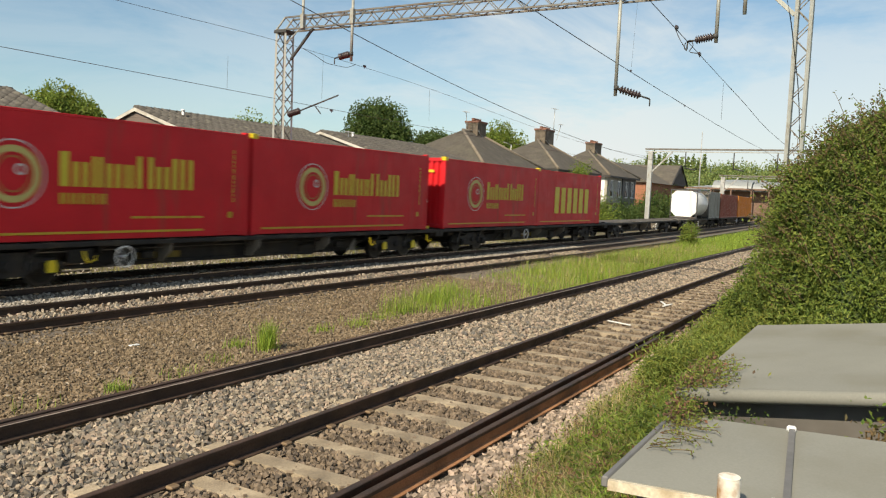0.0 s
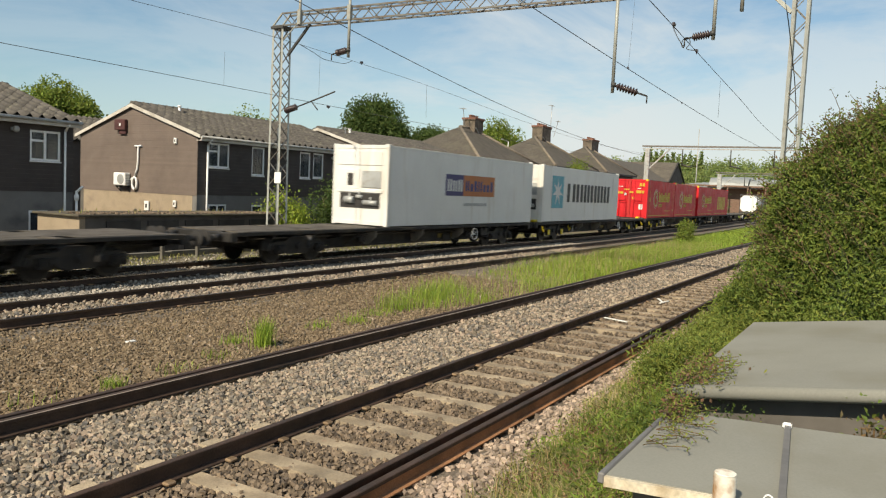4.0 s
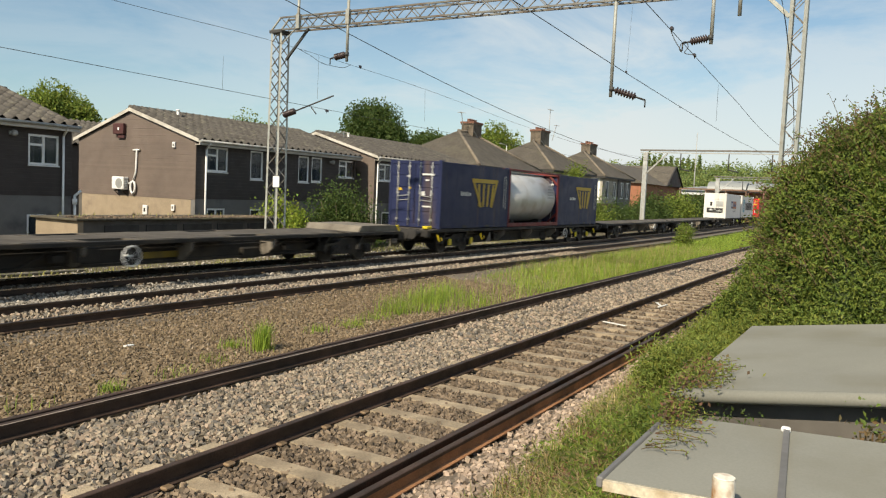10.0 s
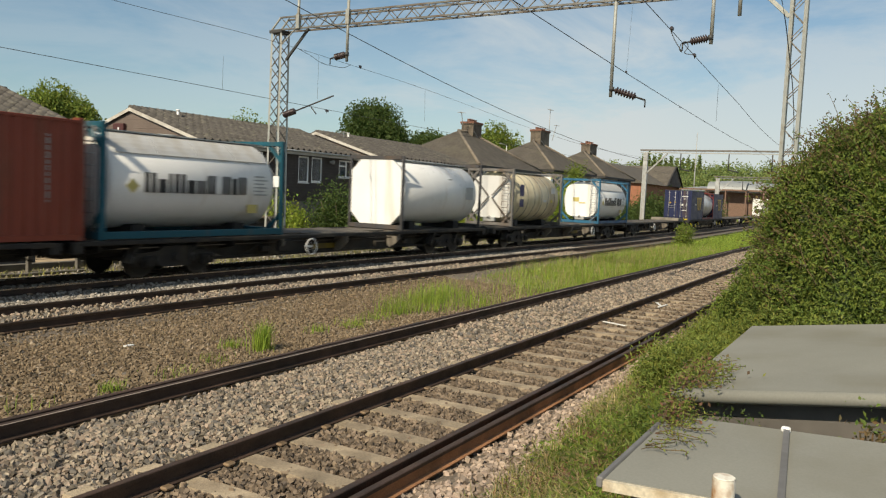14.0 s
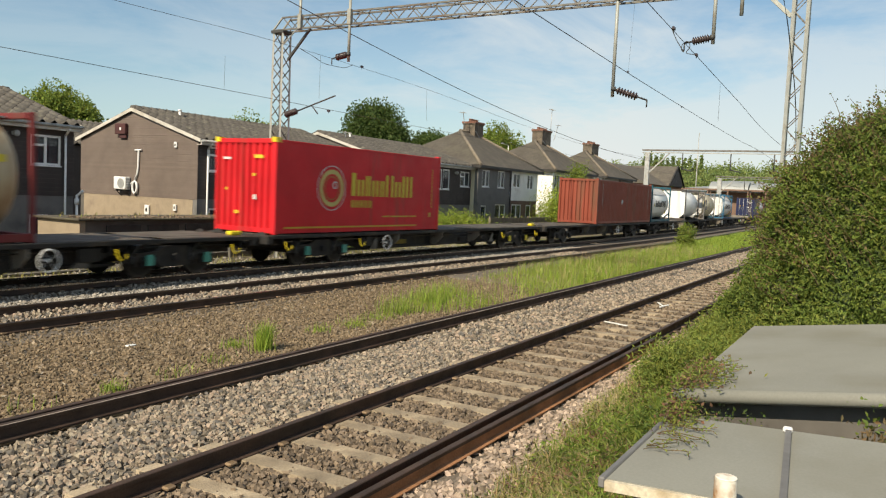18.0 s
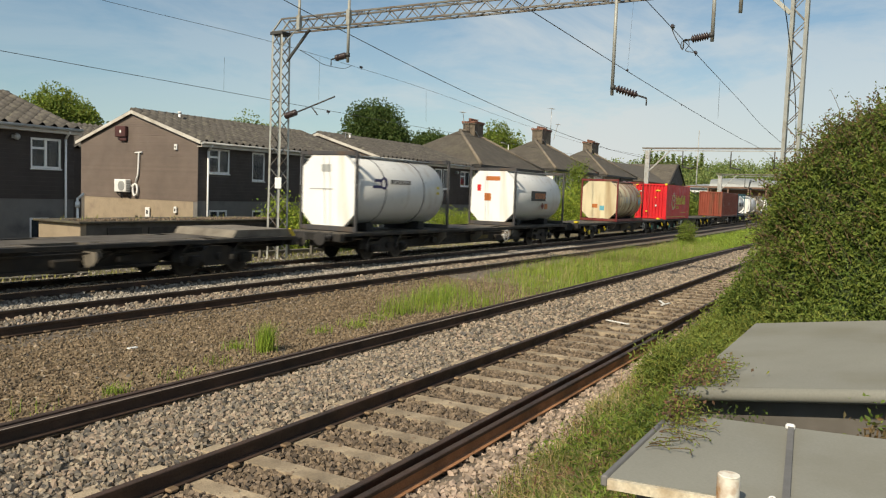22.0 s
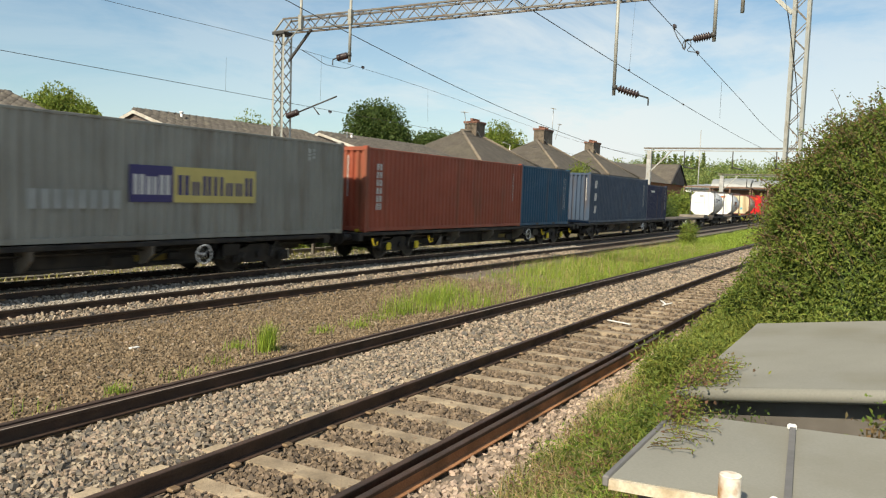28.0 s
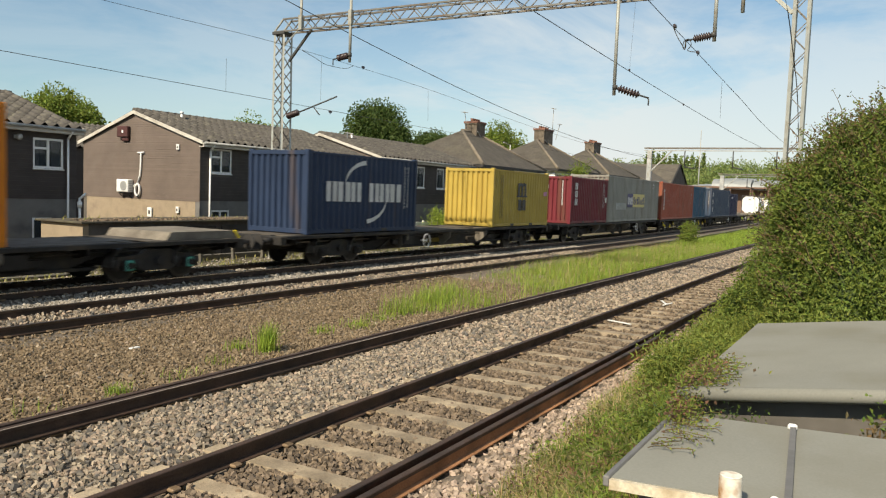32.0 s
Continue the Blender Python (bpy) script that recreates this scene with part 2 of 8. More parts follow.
def near_bend(x):
    return -0.000068 * x * x if x < 60 else -0.2448 - 0.00816 * (x - 60)


Y_A, Y_B1, Y_1, Y_3 = 16.682, 12.207, 3.605, 7.175
GAUGE = 1.505


def smooth(a, b, x):
    t = max(0.0, min(1.0, (x - a) / (b - a)))
    return t * t * (3 - 2 * t)


def ground_z(x, y):
    yy = y - (bend(x) if y > 9 else near_bend(x))
    z = -0.24
    z += 0.045 * smooth(5.4, 5.9, yy) * smooth(7.5, 7.0, yy)             # heaped ballast beside the spare rail
    z += 0.09 * smooth(3.35, 3.05, yy) * smooth(2.2, 2.7, yy)            # shoulder that buries the sleeper ends
    z += 0.02 * smooth(5.3, 5.45, yy) * smooth(5.7, 5.5, yy)
    z -= 0.02 * smooth(7.4, 8.5, yy) * smooth(12, 10.5, yy)
    z += 0.06 * smooth(11.7, 12.0, yy) * smooth(14.0, 13.8, yy)
    z += 0.06 * smooth(15.5, 15.8, yy) * smooth(18.2, 17.8, yy)
    z += 0.03 * smooth(13.7, 14.0, yy) * smooth(15.4, 15.1, yy)
    z += 0.34 * smooth(2.9, 1.2, yy) * smooth(60, 40, x) + 0.02 * noise.noise((x * 0.6, y * 0.6, 3))   # the bank by the sheds
    z -= 0.95 * smooth(20.8, 22.8, yy)                                    # down to the gardens
    z += 6.5 * smooth(150, 300, math.hypot(x - 40, y - 20)) * smooth(-40, 60, y)
    return z


def grid_sheet(name, xs, ys, zf, material):
    bm = nb()
    rows = [[bm.verts.new((x, y, zf(x, y))) for x in xs] for y in ys]
    for r0, r1 in zip(rows, rows[1:]):
        for a, b, c, d in zip(r0, r0[1:], r1[1:], r1):
            bm.faces.new((a, b, c, d)).smooth = True
    return part(name, bm, material)


xs = [-600, -300, -150, -80] + [i * 2.0 for i in range(-20, 0)] + [i * 0.5 for i in range(0, 80)] + [40 + i * 2.0 for i in range(0, 40)] + [125, 150, 180, 220, 260, 300, 400, 700, 1500, 4000]
ys = [-3000, -800, -300, -120, -60, -30, -15, -8] + [i * 0.35 for i in range(-10, 70)] + [25.5, 28, 32, 38, 46, 56, 70, 90, 120, 160, 210, 260, 320, 500, 1000, 3000]
land = grid_sheet("ground", xs, ys, ground_z, None)
for k in ("soil", "ballast", "earth"):
    land.data.materials.append(M[k])
for poly in land.data.polygons:
    cx, cy, _ = poly.center
    yy = cy - (bend(cx) if cy > 9 else near_bend(cx))
    poly.material_index = 1 if 2.9 < yy < 7.1 or 11.6 < yy < 18.9 else 0 if 7.1 <= yy <= 11.6 and cx < 200 else 2
tagged(land, "stony brown railway ground with patches of ballast and earth", "ground", kind="structure")

# ---- rails and sleepers ----
RAIL = ((-0.07, -0.159), (0.07, -0.159), (0.07, -0.148), (0.012, -0.13), (0.010, -0.045), (0.035, -0.035), (0.035, -0.006),
        (0.028, 0.0), (-0.028, 0.0), (-0.035, -0.006), (-0.035, -0.035), (-0.010, -0.045), (-0.012, -0.13), (-0.07, -0.148))


def rail(name, y0, curve, x0, x1, mats, head=2, dz=0.0):
    bm = nb()
    n = int((x1 - x0) / 2)
    prev = None
    for i in range(n + 1):
        x = x0 + (x1 - x0) * i / n
        ring = [bm.verts.new((x, y0 + curve(x) + a, b + dz)) for a, b in RAIL]
        if prev:
            for j in range(len(RAIL)):
                k = (j + 1) % len(RAIL)
                f = bm.faces.new((prev[j], prev[k], ring[k], ring[j]))
                f.material_index = (2 if j == 8 else 1 if j in (6, 7) else 0) if len(mats) > 2 else (1 if j in (6, 7, 8, 9) else 0)
        prev = ring
    bmesh.ops.recalc_face_normals(bm, faces=bm.faces)
    return part(name, bm, mats)


def track(name, y0, curve, x0, x1, side_mats, sleepers, label, step=0.707, sink=0.0, bury=0):
    t = holder(name)
    tagged(t, label, "railway track", kind="structure")
    for off, sm in ((0, side_mats[0]), (GAUGE, side_mats[1])):
        r = rail("rail", y0 + off, curve, x0, x1, sm)
        r.parent = t
    bm = nb()      # concrete sleeper with sloping flanks
    prism(bm, ((-0.14, -0.33), (0.14, -0.33), (0.11, -0.165), (-0.11, -0.165)), 2.5 - 0.42 * bury, axis="y", at=-0.4975 + 0.42 * bury)
    sl = None
    for i in range(int((sleepers[1] - sleepers[0]) / step)):
        x = sleepers[0] + i * step
        m = pose(x, y0 + curve(x), random.uniform(-0.008, 0.008) - sink, 0, 0, random.uniform(-0.8, 0.8))
        if sl is None:
            sl = part("sleeper", bm, M["concrete"], t, at=m)
        else:
            again(sl, m)
    # fastenings, two at each rail seat
    bm = nb()
    box(bm, -0.05, -0.13, -0.165, 0.05, -0.05, -0.13, 0.012)
    box(bm, -0.05, 0.05, -0.165, 0.05, 0.13, -0.13, 0.012)
    cl = None
    for i in range(int((min(sleepers[1], 22) - max(sleepers[0], 3)) / step)):
        x = max(sleepers[0], 3) + i * step
        for off in (0, GAUGE):
            m = pose(x, y0 + curve(x) + off, 0)
            if cl is None:
                cl = part("rail_clip", bm, M["rail_clip"], t, at=m)
            else:
                again(cl, m)
    return t


# shiny near corner of the rail head, its highlight painted as a pale line
M["rail_edge"] = mat("rail_edge", (0.50, 0.40, 0.32), 0.4, 0.4, vary=0.3, scale=2)
RUSTY, ORANGE = [M["rail_rust"], M["rail_rust"], M["rail_edge"]], [M["rail_orange"], M["rail_rust"]]
FAR = [M["rail_rust"], M["rail_head"]]
PLAIN = [M["rail_rust"], M["rail_rust"]]
track("track_near", Y_1, near_bend, -20, 220, (PLAIN, PLAIN), (1.85, 62), "rusty rails on grey concrete sleepers, half sunk in ballast", bury=1)
track("track_middle", Y_B1, bend, -40, 260, (FAR, FAR), (0, 60), "dark rusty rails on sleepers buried in pale ballast", sink=0.12)
track("track_far", Y_A - GAUGE / 2, bend, -40, 260, ([M["rail_rust"], M["rail_steel"]],) * 2, (0, 60), "dark rails beneath the passing freight train", sink=0.12)
for off, mats_ in ((0.0, RUSTY), (0.15, [M["rail_rust"], M["rail_rust"], M["rail_rust"]])):
    spare = rail("spare_rail", Y_3 + off, near_bend, -20, 150, mats_, dz=0.012 - off * 0.04)
    tagged(spare, "long loose rusty rail lying on the ballast", "rail", kind="structure")

spare = rail("spare_rail", Y_1 - 0.142, near_bend, -20, 14.0, ORANGE, dz=-0.014)
tagged(spare, "orange rusty rail laid close beside the running rail", "rail", kind="structure")

# kerb and post line behind the train
k = holder("boundary_kerb")
for y, t, z0, z1 in ((19.35, 0.16, -0.5, -0.16), (20.55, 0.2, -0.9, -0.06)):
    for i in range(9 if y < 20 else 34):
        bm = nb()
        box(bm, 0, y, z0, 1.98, y + t, z1 + random.uniform(-0.012, 0.012), 0.015)
        part("kerb_stone", bm, M["kerb"] if "kerb" in M else M.setdefault("kerb", mat("kerb", (0.13, 0.12, 0.10), 0.9, vary=0.15, scale=2, grain=0.15, spread=0.1)), k, at=pose(-4 + 2 * i, 0, 0))
tagged(k, "pale concrete kerb along the railway boundary", "kerb", kind="structure")
pf = holder("post_fence")
bm = nb()
box(bm, -0.06, -0.06, -0.6, 0.06, 0.06, 0.52, 0.012)
pp = part("post", bm, M["kerb"], pf, at=pose(-2, 20.1, 0))
for i in range(1, 30):
    again(pp, pose(-2 + 1.48 * i, 20.1 + random.uniform(-0.03, 0.03), random.uniform(-0.05, 0.02), random.uniform(-2, 2), random.uniform(-2, 2), 0))
for z in (0.1, 0.28, 0.45):
    bm = nb()
    tube(bm, (-2, 20.03, z), (41, 20.03, z), 0.006, 5)
    part("strand", bm, M["dark_steel"], pf)
tagged(pf, "short concrete posts with wire behind the line", "fence")

# ---- houses beyond the line ----
M.update({
    "cladding": mat("cladding", (0.052, 0.040, 0.035), 0.7, vary=0.2, scale=1.2, grain=0.2, grain_scale=30, dirt=(0.035, 0.028, 0.026), dirt_amount=0.25),
    "gable_board": mat("gable_board", (0.146, 0.112, 0.093), 0.75, vary=0.12, scale=1.0, grain=0.15, grain_scale=30, spread=0.06, islands=True),
    "block_wall": mat("block_wall", (0.34, 0.27, 0.19), 0.9, vary=0.2, scale=1.2, grain=0.2, grain_scale=40, dirt=(0.17, 0.13, 0.1), dirt_amount=0.3),
    "grey_render": mat("grey_render", (0.175, 0.168, 0.158), 0.9, vary=0.15, scale=1.2, grain=0.15, grain_scale=60, dirt=(0.06, 0.06, 0.06), dirt_amount=0.25),
    "pebble_dash": mat("pebble_dash", (0.39, 0.36, 0.305), 0.95, vary=0.15, scale=1.2, grain=0.2, grain_scale=60, dirt=(0.14, 0.13, 0.11), dirt_amount=0.25),
    "white_render": mat("white_render", (0.85, 0.84, 0.80), 0.9, vary=0.06, scale=1.0, grain=0.08, grain_scale=60, dirt=(0.5, 0.46, 0.4), dirt_amount=0.2),
    "dark_brick": mat("dark_brick", (0.19, 0.12, 0.088), 0.9, vary=0.25, scale=4, grain=0.3, grain_scale=14),
    "brick": mat("brick", (0.33, 0.14, 0.08), 0.9, vary=0.2, scale=4, grain=0.3, grain_scale=14),
    "pantile": mat("pantile", (0.105, 0.094, 0.082), 0.9, vary=0.22, scale=1.5, grain=0.18, grain_scale=9, dirt=(0.2, 0.185, 0.14), dirt_amount=0.22, dirt_scale=3.5),
    "brown_tile": mat("brown_tile", (0.097, 0.084, 0.068), 0.9, vary=0.15, scale=1.0, grain=0.2, grain_scale=7, dirt=(0.13, 0.115, 0.085), dirt_amount=0.3),
    "cream_render": mat("cream_render", (0.72, 0.66, 0.48), 0.9, vary=0.06, scale=1.0, grain=0.08, grain_scale=60, dirt=(0.4, 0.36, 0.28), dirt_amount=0.2),
    "chimney_brick": mat("chimney_brick", (0.125, 0.10, 0.075), 0.9, vary=0.3, scale=2.2, grain=0.3, grain_scale=12, dirt=(0.3, 0.26, 0.19), dirt_amount=0.3, dirt_scale=1.6),
    "pot": mat("chimney_clay", (0.21, 0.10, 0.07), 0.9, vary=0.2, scale=4, grain=0.25, grain_scale=14),
    "hip_tile": mat("hip_tile", (0.20, 0.165, 0.125), 0.9, vary=0.2, scale=2.5, grain=0.2, grain_scale=9),
    "lead": mat("lead_sheet", (0.36, 0.36, 0.35), 0.6, 0.2, vary=0.15, scale=3),
    "dirty_white": mat("dirty_white", (0.56, 0.53, 0.47), 0.7, vary=0.15, scale=2, dirt=(0.3, 0.26, 0.2), dirt_amount=0.3),
    "upvc": mat("upvc", (0.80, 0.80, 0.78), 0.35, vary=0.04),
    "curtain": mat("curtain", (0.55, 0.54, 0.52), 0.9, vary=0.25, scale=5),
    "room": mat("room", (0.10, 0.09, 0.08), 0.9, vary=0.2),
    "felt": mat("felt", (0.075, 0.064, 0.05), 0.95, vary=0.3, scale=1.0, grain=0.3, grain_scale=30, dirt=(0.13, 0.12, 0.07), dirt_amount=0.35),
})
glass = bpy.data.materials.new("glass")
glass.use_nodes = True
gn = glass.node_tree.nodes
gb = gn["Principled BSDF"]
gb.inputs["Base Color"].default_value = (0.05, 0.06, 0.065, 1)
gb.inputs["Roughness"].default_value, gb.inputs["IOR"].default_value = 0.04, 1.5
gb.inputs["Transmission Weight"].default_value = 0.0
gb.inputs["Alpha"].default_value = 0.55
M["glass"] = glass


def spans(a, b, holes):
    """What is left of a..b once the holes (pairs) are cut out."""
    out, x = [], a
    for h0, h1 in sorted(holes):
        if h0 > x:
            out.append((x, min(h0, b)))
        x = max(x, h1)
    if x < b:
        out.append((x, b))
    return out


def holed_wall(bm, x0, x1, z0, z1, y, t, holes):
    """A wall in the plane y, t thick, with holes (x0, z0, x1, z1) right through it."""
    zs = sorted({z0, z1, *(min(max(h[k], z0), z1) for h in holes for k in (1, 3))})
    for a, b in zip(zs, zs[1:]):
        cut = [(h[0], h[2]) for h in holes if h[1] <= a + 1e-4 and h[3] >= b - 1e-4]
        for u, v in spans(x0, x1, cut):
            box(bm, u, y, a, v, y + t, b)
    return bm


def window(parent, x0, z0, x1, z1, y, lights=2, vent=True, sill=True):
    """A white window in a hole: frame, panes, sill and a curtain behind."""
    bm = nb()
    f = 0.075
    box(bm, x0, y + 0.03, z0, x0 + f, y + 0.10, z1)
    box(bm, x1 - f, y + 0.03, z0, x1, y + 0.10, z1)
    box(bm, x0 + f, y + 0.03, z1 - f, x1 - f, y + 0.10, z1)
    box(bm, x0 + f, y + 0.03, z0, x1 - f, y + 0.10, z0 + f)
    w = (x1 - x0) / lights
    for i in range(1, lights):
        box(bm, x0 + i * w - 0.045, y + 0.03, z0 + f, x0 + i * w + 0.045, y + 0.10, z1 - f)
    if vent:
        zt = z1 - (z1 - z0) * 0.34
        box(bm, x0 + f, y + 0.025, zt - 0.04, x0 + w - 0.045, y + 0.10, zt + 0.04)
    win = part("window", bm, M["upvc"], parent)
    for i in range(lights):
        bm = nb()
        box(bm, x0 + i * w + 0.05, y + 0.06, z0 + 0.05, x0 + (i + 1) * w - 0.05, y + 0.068, z1 - 0.05)
        part("pane", bm, M["glass"], win).visible_shadow = False
    n = 18
    for s, e in ((x0, x0 + (x1 - x0) * 0.3), (x1 - (x1 - x0) * 0.3, x1)):
        vs = [(s + (e - s) * i / n, y + 0.20 + 0.025 * math.sin(i * 1.9)) for i in range(n + 1)]
        bm = nb()
        for (a, b), (c, d) in zip(vs, vs[1:]):
            q = [bm.verts.new(p) for p in ((a, b, z0), (c, d, z0), (c, d, z1), (a, b, z1))]
            bm.faces.new(q)
        part("curtain", bm, M["curtain"], win, "pale net curtain")
    if sill:
        bm = nb()
        box(bm, x0 - 0.02, y - 0.035, z0 - 0.05, x1 + 0.02, y + 0.03, z0 - 0.005, 0.01)
        part("sill", bm, M["upvc"], win)
    return win


def tiled_slope(x0, x1, e, r, pitch=0.43, rows=9):
    """Interlocking tiles from the eaves line e = (y, z) up to the ridge r = (y, z)."""
    bm = nb()
    n = max(2, round((x1 - x0) / pitch)) * 6
    d = Vector((0, r[0] - e[0], r[1] - e[1]))
    up = Vector((0, -d.z, d.y)).normalized()
    if up.z < 0:
        up = -up
    wave = (0.0, 0.02, 0.10, 0.15, 0.10, 0.02)
    for k in range(rows):
        lo, hi = [], []
        for i in range(n + 1):
            x = x0 + (x1 - x0) * i / n
            wv = wave[i % 6]
            a = Vector((x, e[0], e[1])) + d * (k / rows) + up * (wv + 0.016)
            b = Vector((x, e[0], e[1])) + d * ((k + 1.12) / rows) + up * wv
            lo.append((bm.verts.new(a), bm.verts.new(a - up * 0.015)))
            hi.append(bm.verts.new(b))
        for i in range(n):
            bm.faces.new((lo[i][0], lo[i + 1][0], hi[i + 1], hi[i])).smooth = True
            bm.faces.new((lo[i][1], lo[i + 1][1], lo[i + 1][0], lo[i][0]))
    return bm


def boards(bm, x0, x1, z0, z1, y, holes, step=0.15):
    k = 0
    z = z0
    while z < z1 - 0.02:
        zt = min(z + step - 0.008, z1)
        cut = [(h[0] - 0.0, h[2]) for h in holes if h[1] < zt and h[3] > z]
        for a, b in spans(x0, x1, cut):
            prism(bm, ((y, z), (y - 0.016, z), (y - 0.010, zt), (y, zt)), b - a, "x", a)
        z += step
        k += 1
    return bm


def terrace(x0, x1, y, wins, low_wins, pipes, depth=7.75, eave=4.18, ridge=5.52, gable=True, label=""):
    h = holder("terraced_house", pose(0, 0, 0))
    y1, ym, t = y + depth, y + depth * 0.53, 0.25
    holes = [*wins, *low_wins]
    bm = nb()
    holed_wall(bm, x0, x1, -1.25, 1.70, y + 0.02, t, [w for w in low_wins])
    part("lower_wall", bm, M["grey_render"], h, "grey rendered ground floor wall")
    bm = nb()
    holed_wall(bm, x0 + 0.02, x1 - 0.02, 1.70, eave, y + 0.02, t, [w for w in wins])
    box(bm, x0 + 0.02, y1 - t, -1.25, x1 - 0.02, y1, eave)
    box(bm, x0 + t, y + t + 0.05, 1.35, x1 - t, y1 - t, 1.5)
    part("wall", bm, M["room"], h)
    bm = nb()
    boards(bm, x0, x1, 1.70, eave, y + 0.018, wins)
    tagged(part("cladding", bm, M["cladding"], h, "dark brown horizontal boards"), kind="stuff")
    for xx, s in ((x0, 1), (x1, -1)):       # end walls with their gables
        a, b = (xx, t) if s > 0 else (xx - t, t)
        bm = nb()
        prism(bm, ((y + 0.28, -1.25), (y1 - 0.26, -1.25), (y1 - 0.26, 1.70), (y + 0.28, 1.70)), b, "x", a)
        part("end_wall", bm, M["block_wall"], h, "buff blockwork base")
        bm = nb()
        prism(bm, ((y + 0.03, 1.70), (y1, 1.70), (y1, eave - 0.02), (ym, ridge - 0.05), (y + 0.03, eave - 0.02)), b, "x", a)
        part("gable_wall", bm, M["gable_board"], h)
        bm = nb()
        z = 1.66
        while z < ridge - 0.12:
            zt = z + 0.092
            k0 = max(0.0, (zt - eave) / (ridge - eave))
            ya, yb = y + (ym - y) * k0 + 0.02, y1 - (y1 - ym) * k0 - 0.02
            if yb - ya > 0.1:
                o = -0.016 if s > 0 else 0.016
                prism(bm, ((xx, z), (xx + o, z), (xx + o * 0.4, zt), (xx, zt)), yb - ya, "y", ya)
            z += 0.10
        tagged(part("gable_cladding", bm, M["gable_board"], h, "brown horizontal boards on the gable"), kind="stuff")
        bm = nb()
        xo = xx - 0.14 if s > 0 else xx + 0.10
        for ya, za, yb, zb in ((y - 0.25, eave - 0.02, ym, ridge + 0.06), (y1 + 0.25, eave - 0.02, ym, ridge + 0.06)):
            prism(bm, ((ya, za - 0.08), (ya, za + 0.06), (yb, zb + 0.0), (yb, zb - 0.15)), 0.04, "x", xo)
        part("barge_board", bm, M["dirty_white"], h, "white barge boards")
    for name, e, r in (("roof_slope", (y - 0.32, eave - 0.03), (ym, ridge + 0.05)), ("roof_slope", (y1 + 0.32, eave - 0.03), (ym, ridge + 0.05))):
        tagged(part(name, tiled_slope(x0 - 0.10, x1 + 0.10, e, r), M["pantile"], h, "weathered grey-brown interlocking roof tiles"), kind="stuff")
    bm = nb()
    prism(bm, ((y - 0.2, eave - 0.06), (y1 + 0.2, eave - 0.06), (ym, ridge)), x1 - x0 - 0.1, "x", x0 + 0.05)
    part("roof_deck", bm, M["room"], h)
    bm = nb()
    n = round((x1 - x0) / 0.45)
    for i in range(n):
        a = x0 - 0.1 + (x1 - x0 + 0.2) * i / n
        tube(bm, (a, ym, ridge + 0.05), (a + (x1 - x0 + 0.2) / n - 0.012, ym, ridge + 0.06), 0.13, 10)
    tagged(part("ridge_tiling", bm, M["pantile"], h), kind="stuff")
    bm = nb()
    box(bm, x0 - 0.1, y - 0.30, eave - 0.20, x1 + 0.1, y - 0.26, eave - 0.02)
    box(bm, x0 - 0.1, y - 0.26, eave - 0.20, x1 + 0.1, y, eave - 0.17)
    part("fascia", bm, M["dirty_white"], h, "white fascia board")
    bm = nb()
    tube(bm, (x0 - 0.1, y - 0.36, eave - 0.04), (x1 + 0.1, y - 0.36, eave - 0.04), 0.055, 8)
    part("gutter", bm, M["steel_grey"], h)
    dp = None
    for px in pipes:
        bm = nb()
        tube(bm, (0, y - 0.07, -1.2), (0, y - 0.07, eave - 0.35), 0.04, 8)
        tube(bm, (0, y - 0.07, eave - 0.36), (0, y - 0.33, eave - 0.10), 0.04, 8)
        part("downpipe", bm, M["upvc"], h, "white downpipe", at=pose(px, 0, 0))
    for w in wins:
        window(h, *w, y, 2 if w[2] - w[0] > 1.0 else 1, w[2] - w[0] > 1.0)
    for w in low_wins:
        window(h, *w, y, 2 if w[2] - w[0] > 1.0 else 1, False)
    # flues and a small wall lamp under the eaves
    bm = nb()
    xv = x0 + 1.9
    tube(bm, (xv, ym - 0.8, ridge - 0.4), (xv, ym - 0.8, ridge + 0.12), 0.06, 10)
    tube(bm, (xv, ym - 0.8, ridge + 0.12), (xv, ym - 0.8, ridge + 0.19), 0.09, 10)
    part("vent_pipe", bm, M["upvc"], h, "white vent pipe on the roof")
    bm = nb()
    bmesh.ops.create_uvsphere(bm, u_segments=12, v_segments=8, radius=0.11, matrix=pose(x1 - 2.18, y - 0.12, 3.76))
    box(bm, x1 - 2.3, y - 0.06, 3.70, x1 - 2.06, y + 0.0, 3.82)
    part("wall_lamp", bm, M["steel_grey"], h)
    tagged(h, label, "house", group="terraced houses by the line")
    return h


t0 = terrace(6.2, 17.75, 25.4, [(16.13, 2.75, 17.26, 3.79), (12.4, 2.92, 13.5, 3.95), (9.0, 2.92, 10.1, 3.95)], [(16.1, 0.2, 16.8, 1.05)], (17.38,),
             label="dark brown boarded terraced house with tiled roof")
t1 = terrace(23.54, 34.9, 25.4, [(24.13, 2.89, 25.36, 3.95), (26.76, 2.64, 27.6, 3.95), (30.12, 2.63, 30.93, 3.93), (31.14, 2.68, 31.98, 3.93), (33.4, 3.0, 34.76, 3.92)],
             [(24.2, 0.3, 25.25, 1.3), (26.82, 0.3, 27.52, 1.29), (33.6, 0.2, 34.4, 1.2)], (24.02,), label="dark boarded terraced house with brown boarded gable")
